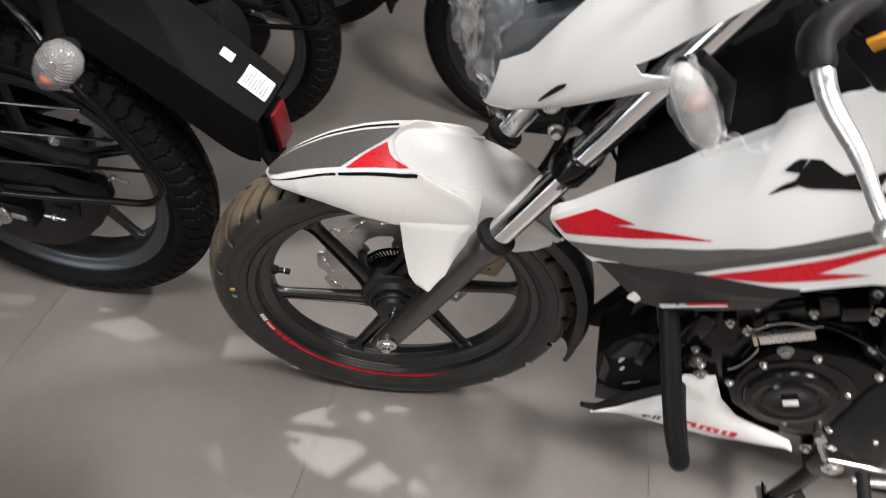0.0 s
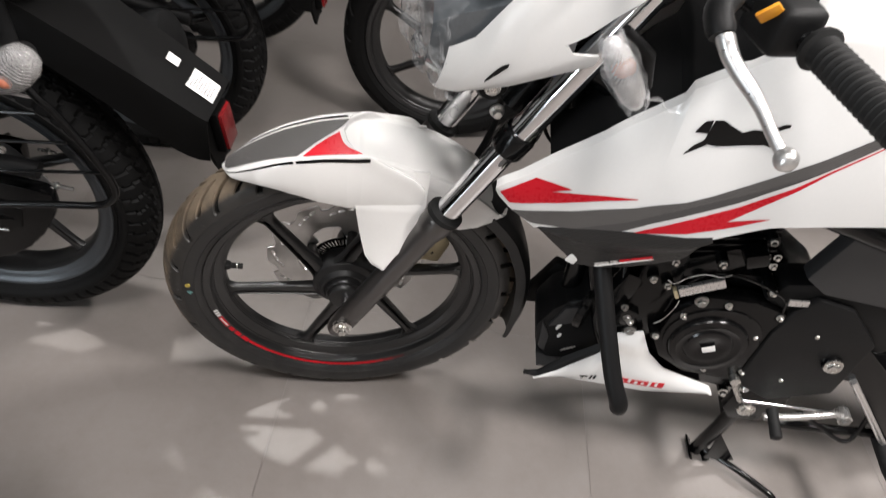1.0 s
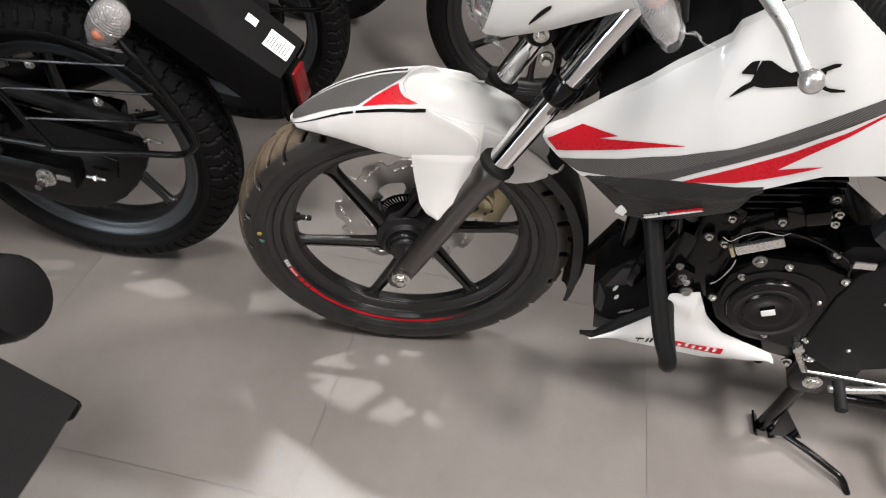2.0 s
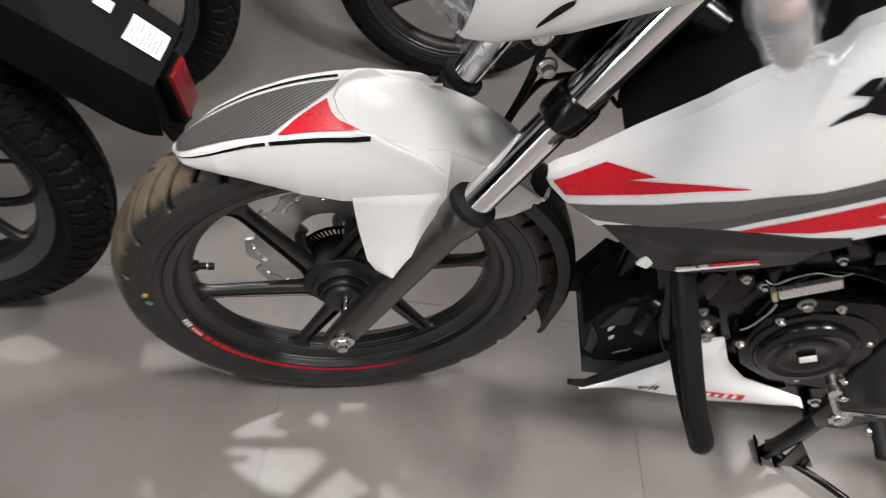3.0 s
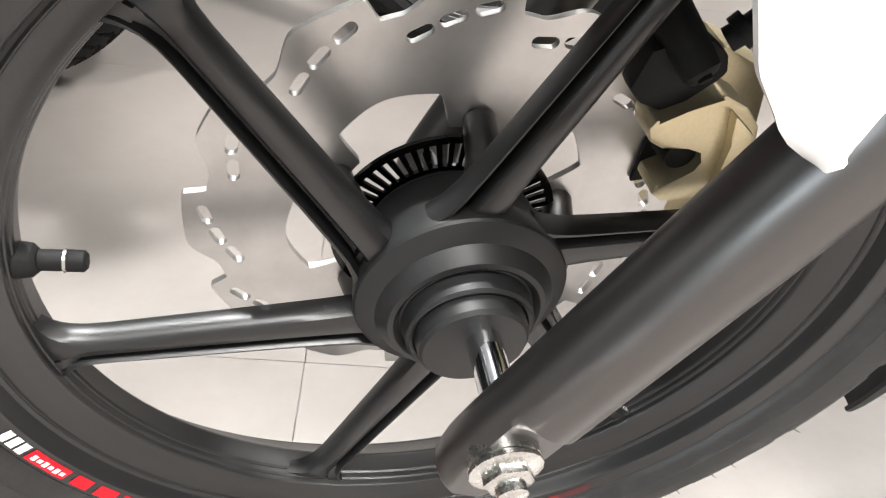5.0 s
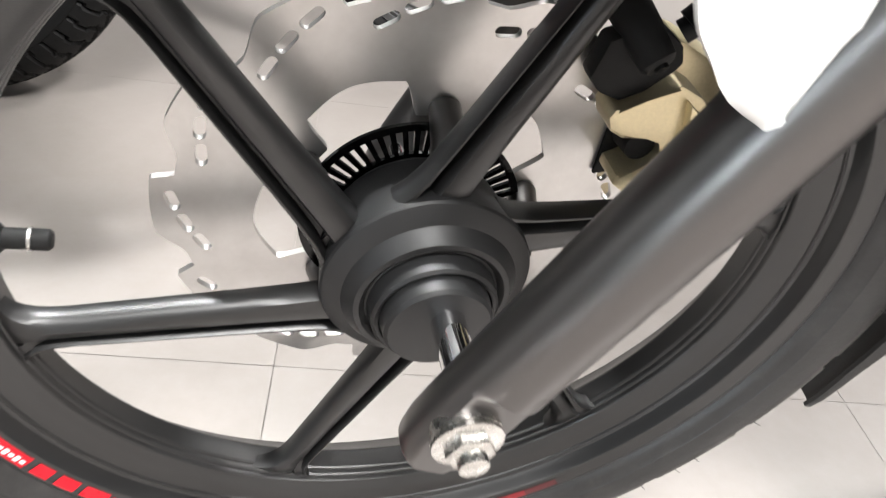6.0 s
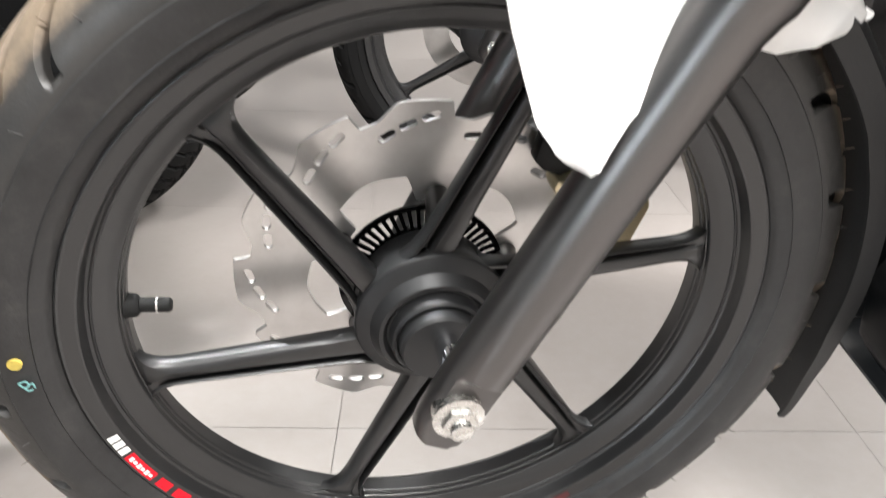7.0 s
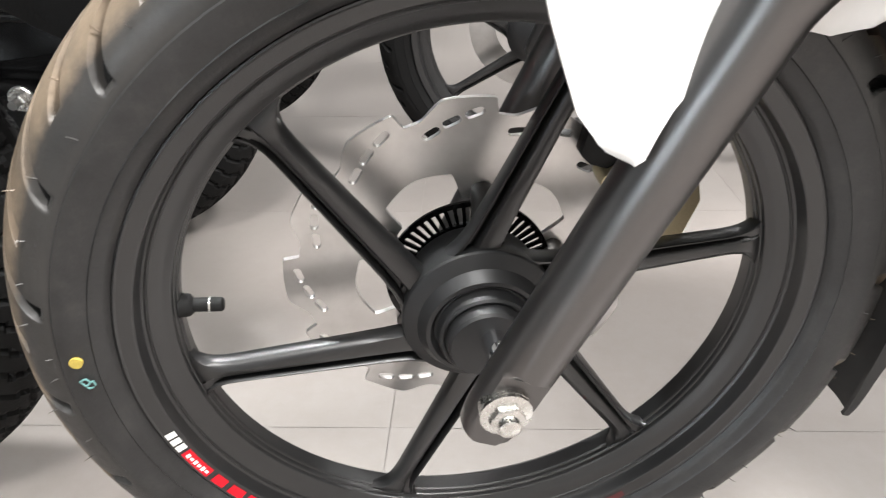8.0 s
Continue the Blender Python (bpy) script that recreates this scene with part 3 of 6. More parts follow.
def filled(loops, half):
    """A flat plate in (x, z) from its outline and holes, half metres thick to each side of y = 0."""
    cu = bpy.data.curves.new("outline", "CURVE")
    cu.dimensions, cu.fill_mode, cu.extrude = "2D", "BOTH", half
    for lp in loops:
        sp = cu.splines.new("POLY")
        sp.points.add(len(lp) - 1)
        for p, (x, z) in zip(sp.points, lp):
            p.co = (x, z, 0, 1)
        sp.use_cyclic_u = True
    ob = bpy.data.objects.new("outline", cu)
    me = bpy.data.meshes.new_from_object(ob)
    bm = bmesh.new()
    bm.from_mesh(me)
    bpy.data.objects.remove(ob)
    bpy.data.curves.remove(cu)
    bpy.data.meshes.remove(me)
    bmesh.ops.remove_doubles(bm, verts=bm.verts, dist=1e-5)
    bmesh.ops.transform(bm, matrix=Matrix.Rotation(math.pi / 2, 4, "X"), verts=bm.verts)
    return bm


def brake_disc(bike):
    """Petal disc with slots and scalloped inner edge, on the far side of the wheel."""
    nu = 720
    y0 = 0.043

    def ease(k):
        k = min(1.0, max(0.0, k))
        return k * k * (3 - 2 * k)

    def r_out(th):
        # twelve petals: a sharp step up, the crown, a long fall into the next notch
        k = ((math.degrees(th) - 111) / 30) % 1.0
        return 0.1235 + 0.0115 * min(ease(k / 0.06), 1 - ease((k - 0.52) / 0.34))

    def r_in(th):
        k = ((math.degrees(th) - 82) / 72 + 0.5) % 1.0
        arm = 1 - ease((abs(k - 0.5) - 0.17) / 0.07)
        return 0.0845 - 0.004 * ease(abs(((k + 0.5) % 1.0) - 0.5) / 0.3) - 0.020 * arm
    loops = [[(r(2 * math.pi * i / nu), 2 * math.pi * i / nu) for i in range(nu)] for r in (r_out, r_in)]
    loops = [[(r * math.cos(th), r * math.sin(th)) for r, th in lp] for lp in loops]
    for k in range(36):
        th = radians(88.6 + 30 * (k // 3) + 7.4 * (k % 3))
        r = (0.1240, 0.1190, 0.1135)[k % 3]
        turn = th + math.pi / 2 + 0.31
        half, rad = 0.0038, 0.0030
        cap = [(half * sg + rad * math.cos(a + t0), rad * math.sin(a + t0)) for sg, t0 in ((1, -math.pi / 2), (-1, math.pi / 2)) for a in (math.pi * q / 6 for q in range(7))]
        loops.append([(r * math.cos(th) + x * math.cos(turn) - z * math.sin(turn), r * math.sin(th) + x * math.sin(turn) + z * math.cos(turn)) for x, z in cap])
    bm = filled(loops, 0.002)
    bmesh.ops.translate(bm, vec=(0, y0 + 0.002, 0), verts=bm.verts)
    disc = part("brake_disc", moved(bm, WHEEL), DISC, bike, "brushed steel petal brake disc with slots")
    for k in range(5):
        th = radians(82 + 72 * k)
        c, s = math.cos(th), math.sin(th)
        b2 = tube([(0.048 * c, 0.0, 0.048 * s), (0.060 * c, 0.022, 0.060 * s), (0.066 * c, y0, 0.066 * s)], [0.0115, 0.0095, 0.0085], 14)
        part("carrier_post", moved(b2, WHEEL), FORK, disc, "dark grey disc mounting post")
    # slotted sensor ring: one plate with a slot between every two teeth
    nt_, y1 = 56, 0.034
    rim_loops = [[(r * math.cos(2 * math.pi * k / 112), r * math.sin(2 * math.pi * k / 112)) for k in range(112)] for r in (0.0615, 0.036)]
    for k in range(nt_):
        t0, t1 = 2 * math.pi * k / nt_, 2 * math.pi * (k + 0.52) / nt_
        rim_loops.append([(r * math.cos(t), r * math.sin(t)) for r, t in ((0.0435, t0), (0.0575, t0), (0.0575, t1), (0.0435, t1))])
    ring = filled(rim_loops, 0.0012)
    bmesh.ops.translate(ring, vec=(0, y1 + 0.001, 0), verts=ring.verts)
    lathe([(0.028, -0.02), (0.0405, -0.022), (0.0405, -0.0362), (0.037, -0.0385), (0.030, -0.0385)], 72, False, None, ring)
    part("sensor_ring", moved(ring, WHEEL), BLACK_GLOSS, disc, "black slotted wheel speed ring")
    return disc


def fork(bike):
    rake = radians(25.2)
    ax = Vector((math.sin(rake), 0, math.cos(rake)))
    for sgn in (-1, 1):
        y = 0.098 * sgn
        base = Vector((-0.0045, y, 0.0))
        st = [(-0.030, 0.006), (-0.0285, 0.0140), (-0.024, 0.0178), (-0.014, 0.0196), (0.0, 0.0201), (0.012, 0.0203), (0.0238, 0.0204), (0.0242, 0.0204), (0.03, 0.0204), (0.10, 0.0206), (0.19, 0.0208), (0.250, 0.0212), (0.260, 0.0232), (0.267, 0.0254), (0.285, 0.0262), (0.291, 0.0250),
              (0.293, 0.0235)]
        if sgn > 0:
            base = Vector((0.006, y, 0.0))
        leg_bm = tube([base + ax * d for d, r in st], [r * (0.94 if sgn < 0 else 0.9) for d, r in st], 40)
        for v in leg_bm.verts:
            if v.co.dot(ax) < 0.024:
                v.co.y = max(v.co.y, -0.1090) if sgn < 0 else min(v.co.y, 0.1090)
        leg = part("fork_leg", moved(leg_bm, STEER), FORK, bike, "gunmetal painted lower fork leg")
        part("dust_seal", moved(tube([base + ax * d for d in (0.2925, 0.2935, 0.301, 0.3025)], [0.0255, 0.0270, 0.0265, 0.0200], 32), STEER), RUBBER_SOFT, leg, "black rubber dust seal")
        part("fork_tube", moved(tube([base + ax * d for d in (0.28, 0.72)], 0.0183, 40), STEER), CHROME, bike, "polished chrome fork tube")
        part("clamp_ring", moved(tube([base + ax * d for d in (0.434, 0.435, 0.439, 0.464, 0.468, 0.469)], [0.0195, 0.0222, 0.0238, 0.0238, 0.0222, 0.0195], 32), STEER), BLACK_GLOSS, bike, "black lower fork clamp")
        # axle boss, slot and end bolt
        if sgn < 0:
            part("axle_bolt", moved(merge(merge(tube([(-0.006, y - 0.006, 0.002), (-0.006, y - 0.0128, 0.002), (-0.006, y - 0.0136, 0.002)], [0.0155, 0.0155, 0.0140], 28), bolt((-0.006, y - 0.0136, 0.002), (0, -1, 0), 0.0108, 0.0085, True)),
                                    tube([(-0.006, y - 0.020, 0.002), (-0.006, y - 0.0265, 0.002), (-0.006, y - 0.0275, 0.002)], [0.0066, 0.0066, 0.0052], 16)), STEER), STEEL, leg, "zinc-plated axle bolt with washer")
    part("axle", moved(tube([(0, -0.10, 0), (0, 0.11, 0)], 0.0085, 24), STEER), CHROME, bike, "polished axle")
    # lower yoke
    p = [base + ax * 0.470 for base in (Vector((0, -0.098, 0)), Vector((0, 0.098, 0)))]
    back = Vector((0.035, 0, -0.015))
    part("lower_yoke", moved(tube(smooth_path([p[0], p[0] * 0.6 + p[1] * 0.4 + back, p[0] * 0.4 + p[1] * 0.6 + back, p[1]], 6), 0.019, 16), STEER), BLACK_GLOSS, bike, "black lower fork yoke")
    for dx, dz, r in ((0.150, 0.471, 0.021), ):
        part("yoke_mount", moved(tube([(dx, -0.055, dz), (dx, -0.072, dz), (dx, -0.078, dz)], [r, r, r * 0.8], 20), STEER), BLACK_PLASTIC, bike)
        part("mount_bolt", moved(bolt((dx, -0.078, dz), (0, -1, 0), 0.007, 0.006), STEER), STEEL, bike)
    part("brake_hose_bolt", moved(bolt((0.162, -0.078, 0.439), (0, -1, 0), 0.0065, 0.012), STEER), STEEL, bike)


# mudguard: angle from the top towards the nose, crown radius, shoulder half width, lower edge radius, lower half width
GUARD = [(-48.5, 0.322, 0.026, 0.319, 0.032), (-47.5, 0.324, 0.038, 0.313, 0.048), (-46, 0.326, 0.046, 0.300, 0.059), (-43, 0.327, 0.051, 0.277, 0.068), (-39, 0.328, 0.053, 0.259, 0.073), (-35, 0.329, 0.054, 0.252, 0.076), (-22, 0.330, 0.056, 0.256, 0.079), (-14, 0.330, 0.057, 0.258, 0.080), (-1, 0.330, 0.056, 0.251, 0.081), (3, 0.329, 0.055, 0.250, 0.080),
         (12, 0.325, 0.051, 0.256, 0.073), (20, 0.321, 0.045, 0.270, 0.063), (28, 0.316, 0.036, 0.288, 0.051), (33, 0.312, 0.027, 0.297, 0.039), (36, 0.310, 0.019, 0.302, 0.029), (38.5, 0.308, 0.004, 0.304, 0.008)]


def guard_point(phi, v, lift=0.0):
    """v: -1 and 1 the lower edges, -0.5 and 0.5 the shoulders, 0 the crown."""
    rc, w, rs, ws = lerp_table(GUARD, phi)
    s, a = (1 if v > 0 else -1), abs(v)
    if a <= 0.5:
        t = a / 0.5
        flat = 0.0055 * min(1.0, max(0.0, (phi + 12) / 12)) * min(1.0, max(0.0, (36 - phi) / 8))
        y, r = w * t, rc - (flat + (0.007 - flat) * t ** 2.2) * min(1, w / 0.05)
    else:
        t = (a - 0.5) / 0.5
        r0 = rc - 0.007 * min(1, w / 0.05)
        y = w + (ws - w) * math.sin(t * math.pi / 2) ** 0.8
        r = r0 + (rs - r0) * t
    # the hollow behind the triangle: it widens rearwards between the two wings
    edge = lerp_table([(-70, 1.4), (-21.5, 1.4), (-20.0, 1.05), (-19.3, 0.80), (-18.5, 0.71), (-14.8, 0.63), (-5.6, 0.52), (-0.9, 0.44), (1.5, 0.33), (3.0, 0.19), (3.8, 0.0), (4.4, -0.15)], phi)[0]
    k = min(1.0, max(0.0, (edge - a) / 0.085 + 0.5))
    k = k * k * (3 - 2 * k)
    side = min(1.0, max(0.0, (a - 0.40) / 0.30))
    deep = min(1.0, max(0.0, (5.5 - phi) / 20))
    r += 0.007 * deep * math.exp(-((a - edge - 0.05) / 0.07) ** 2)
    r -= (0.002 + 0.015 * deep) * k * (1 - 0.70 * side)
    y -= (0.002 + 0.0085 * deep) * k * side
    r += lift * (1 if a <= 0.5 else 0.4)
    y += lift * (0 if a <= 0.5 else 0.9)
    if s > 0:
        y *= 1 - 0.28 * min(1.0, max(0.0, (phi + 16) / 14))
    p = radians(phi)
    return Vector((-r * math.sin(p), s * y, r * math.cos(p)))


def flap_point(u, v):
    """The lug that reaches down to the fork leg; u across, v from the top down."""
    rows = [(0.0, 0.000, 0.100, 0.300), (0.353, -0.001, 0.097, 0.252), (0.588, 0.006, 0.095, 0.220), (0.735, 0.012, 0.078, 0.200), (0.853, 0.017, 0.061, 0.184), (0.949, 0.028, 0.051, 0.171), (1.0, 0.0445, 0.0458, 0.164)]
    x0, x1, z = lerp_table(rows, v)
    y = 0.0802 - 0.030 * (0.36 - v) / 0.36 if v < 0.36 else 0.0802 + 0.0351 * ((v - 0.36) / 0.64) ** 1.1
    y += 0.003 * math.sin(math.pi * u) * min(1, v * 2)
    return x0 + (x1 - x0) * u, y, z


def mudguard(bike):
    us = sorted(set(span(-48.5, 38.5, 190) + span(-22, -17.5, 24) + span(-2, 7, 45)))
    vs = sorted(set(span(-1, 1, 160) + span(-0.60, -0.49, 26) + [-0.5, 0.5]))
    guard = part("front_mudguard", moved(sheet(lambda u, v: guard_point(u, v), us, vs, -0.003), STEER), WHITE, bike, "glossy white front mudguard with decals")
    for sgn in (-1, 1):
        part("mudguard_lug", moved(sheet(lambda u, v: Vector((flap_point(u, v)[0], sgn * flap_point(u, v)[1], flap_point(u, v)[2])), span(0, 1, 14), span(0, 1, 50), 0.003), STEER), WHITE, guard, "white lug beside the fork leg")
    rear = [(-118, 0.351, 0.014), (-113, 0.343, 0.021), (-106, 0.330, 0.027), (-87, 0.314, 0.040), (-72, 0.311, 0.042), (-64, 0.310, 0.042), (-60, 0.311, 0.0415), (-50, 0.308, 0.0415), (-32, 0.306, 0.0415)]

    def rear_point(phi, v):
        r, w = lerp_table(rear, phi)
        a = abs(v)
        p = radians(phi)
        rr = r - 0.018 * min(1, (phi + 120) / 25) * max(0, (a - 0.55) / 0.45) ** 1.2 - 0.008 * a ** 2
        y = w * (min(a, 0.75) / 0.75) * (1 if v > 0 else -1)
        return Vector((-rr * math.sin(p), y * 1.15, rr * math.cos(p)))
    part("rear_mudflap", moved(sheet(rear_point, span(-114.5, -32, 44), span(-1, 1, 24), 0.003), STEER), FLAP, bike, "black plastic rear half of the front mudguard")
    return guard


white_bike = thing("motorcycle", "white motorcycle with red and carbon decals leaning on its side stand", "motorcycle", None, "motorcycles in the showroom")
fw = front_wheel(white_bike)
rim_decals(white_bike, fw)
brake_disc(white_bike)
fork(white_bike)
mudguard(white_bike)


# ---- the white motorcycle's body ----
def carbon_material(ribs, turn):
    """Grey carbon-look film: fine slanted light and dark ribs."""
    m, nt, b = material("carbon_film")
    set_(b, rough=0.38, coat=0.3)
    tc = nt.nodes.new("ShaderNodeTexCoord")
    mp = nt.nodes.new("ShaderNodeMapping")
    mp.inputs["Rotation"].default_value = tuple(radians(a) for a in turn)
    nt.links.new(tc.outputs["Object"], mp.inputs[0])
    w = nt.nodes.new("ShaderNodeTexWave")
    w.inputs["Scale"].default_value, w.inputs["Distortion"].default_value, w.inputs["Detail"].default_value = ribs, 0.0, 0
    nt.links.new(mp.outputs[0], w.inputs["Vector"])
    n = noise_tex(nt, 40, 3)
    mx = nt.nodes.new("ShaderNodeMath")
    mx.operation = "MULTIPLY_ADD"
    nt.links.new(n.outputs["Fac"], mx.inputs[0])
    mx.inputs[1].default_value = 0.3
    nt.links.new(w.outputs["Fac"], mx.inputs[2])
    r = ramp(nt, mx.outputs[0], [(0.30, (0.034, 0.032, 0.031)), (0.85, (0.125, 0.119, 0.116))])
    nt.links.new(r.outputs[0], b.inputs["Base Color"])
    return m


CARBON, CARBON_FINE = carbon_material(125, (0, -32, 0)), carbon_material(72, (0, 0, -115))
GREY_FILM = worn("plain_grey_film", (0.052, 0.050, 0.050), 0.35, vary=0.05, coat=0.3)
INNER = worn("dark_inner_plastic", (0.006, 0.006, 0.006), 0.6, vary=0.25, spec=0.2)
DARK_GREY = worn("dark_grey_plastic", (0.025, 0.025, 0.026), 0.5, vary=0.15, fine=600, relief=0.0002)


def shroud_material():
    """Moulded black plastic with a fine slanted weave pressed into it."""
    m, nt, b = material("weave_black_plastic")
    set_(b, rough=0.36, base=(0.010, 0.0098, 0.0095), spec=0.4)
    tc = nt.nodes.new("ShaderNodeTexCoord")
    mp = nt.nodes.new("ShaderNodeMapping")
    mp.inputs["Rotation"].default_value = (0, radians(-50), 0)
    nt.links.new(tc.outputs["Object"], mp.inputs[0])
    w = nt.nodes.new("ShaderNodeTexWave")
    w.inputs["Scale"].default_value = 85
    nt.links.new(mp.outputs[0], w.inputs["Vector"])
    n = noise_tex(nt, 20, 4)
    c = ramp(nt, n.outputs["Fac"], [(0.3, (0.008, 0.0078, 0.0076)), (0.7, (0.013, 0.0127, 0.0123))])
    nt.links.new(c.outputs[0], b.inputs["Base Color"])
    bump(nt, b, w.outputs["Fac"], 0.6, 0.0006)
    return m


SHROUD = shroud_material()


def film_material(name="crumpled_clear_film"):
    """Thin clear wrapping: mostly see-through, with bright folds."""
    m, nt, b = material(name)
    set_(b, rough=0.12, base=(0.92, 0.93, 0.94))
    n = noise_tex(nt, 34, 4, 0.7)
    r = ramp(nt, n.outputs["Fac"], [(0.42, g(0.02)), (0.60, g(0.10)), (0.76, g(0.42))])
    nt.links.new(r.outputs[0], b.inputs["Alpha"])
    n2 = noise_tex(nt, 70, 3)
    bump(nt, b, n2.outputs["Fac"], 1.0, 0.004)
    return m


FILM = film_material()
LENS = worn("clear_lens_plastic", (0.90, 0.88, 0.87), 0.10, vary=0.04, coat=0.5)
_lw = LENS.node_tree.nodes.new("ShaderNodeTexWave")
_lw.inputs["Scale"].default_value = 110
_ltc = LENS.node_tree.nodes.new("ShaderNodeTexCoord")
LENS.node_tree.links.new(_ltc.outputs["Object"], _lw.inputs["Vector"])
bump(LENS.node_tree, LENS.node_tree.nodes["Principled BSDF"], _lw.outputs["Fac"], 0.45, 0.0008)
LENS.node_tree.nodes["Principled BSDF"].inputs["Transmission Weight"].default_value = 0.72
BULB = worn("orange_bulb", (0.50, 0.17, 0.10), 0.25, vary=0.1)
GLASS = worn("headlamp_glass", (0.10, 0.11, 0.12), 0.06, vary=0.1, coat=1.0)

# side panel: x, lower edge, shoulder, side half width, crown (0: open above)
PANEL = [(0.1905, 0.366, 0.372, 0.155, 0), (0.196, 0.358, 0.379, 0.156, 0), (0.2134, 0.343, 0.392, 0.159, 0), (0.2306, 0.333, 0.409, 0.162, 0), (0.252, 0.319, 0.430, 0.165, 0), (0.298, 0.3285, 0.472, 0.173, 0), (0.322, 0.336, 0.499, 0.176, 0), (0.345, 0.343, 0.5235, 0.180, 0),
         (0.3655, 0.348, 0.5455, 0.183, 0), (0.3690, 0.349, 0.562, 0.1835, 0), (0.385, 0.353, 0.5775, 0.186, 0), (0.406, 0.357, 0.597, 0.190, 0), (0.430, 0.364, 0.620, 0.194, 0.05), (0.458, 0.372, 0.640, 0.198, 0.4), (0.489, 0.396, 0.652, 0.202, 0.9), (0.518, 0.417, 0.656, 0.206, 1), (0.577, 0.437, 0.655, 0.211, 1), (0.65, 0.455, 0.63, 0.212, 1), (0.70, 0.462, 0.61, 0.208, 1),
         (0.80, 0.475, 0.56, 0.185, 1), (0.86, 0.49, 0.53, 0.15, 1)]
CROWN = [(0.36, 0.60), (0.42, 0.655), (0.50, 0.700), (0.60, 0.715), (0.72, 0.70), (0.80, 0.655), (0.86, 0.60)]


def panel_side(x, z, lift=0.0):
    """A point on the left flank at x and height z."""
    lo, sh, w, k = lerp_table(PANEL, x)
    t = min(1.0, max(0.0, (z - lo) / max(1e-4, sh - lo)))
    y = w - 0.012 * (1 - t) ** 2 * (0.4 + 0.6 * min(1.0, max(0.0, (x - 0.20) / 0.10))) - (0.020 * t ** 2.5) * min(1, (x - 0.19) / 0.12)
    return Vector((x, -(y + lift), z))


def panel_point(x, v):
    """v from 0 at the lower edge to 1 at the shoulder, on to 2 at the centre of the tank."""
    lo, sh, w, k = lerp_table(PANEL, x)
    if v <= 1:
        return panel_side(x, lo + (sh - lo) * v)
    p = panel_side(x, sh)
    t = v - 1
    crown = lerp_table(CROWN, x)[0]
    y1 = p.y * (1 - k) + p.y * k * math.cos(t * math.pi / 2)
    y0 = p.y + 0.012 * t
    z1 = sh + (crown - sh) * math.sin(t * math.pi / 2) * k
    y = y1 * k + y0 * (1 - k)
    return Vector((x, y, z1 + (0.004 * t if k == 0 else 0)))


def flank_strip(xs, lo, hi, lift=0.0008, nz=5):
    """A decal on the flank between two curves over x."""
    bm = bmesh.new()
    last = None
    for x in xs:
        a, b = lo(x), hi(x)
        cur = [bm.verts.new(panel_side(x, a + (b - a) * k / nz, lift)) for k in range(nz + 1)]
        if last:
            for k in range(nz):
                bm.faces.new((last[k], last[k + 1], cur[k + 1], cur[k]))
        last = cur
    return bm


def mirror_y(bm):
    bmesh.ops.scale(bm, vec=(1, -1, 1), verts=bm.verts)
    return bm


def both(name, make, mat, bike, label=""):
    """A part on each side of the machine."""
    a = part(name, moved(make(), BODY), mat, bike, label)
    part(name, moved(mirror_y(make()), BODY), mat, bike, label)
    return a


def curve(*rows):
    return lambda x: lerp_table(rows, x)[0]


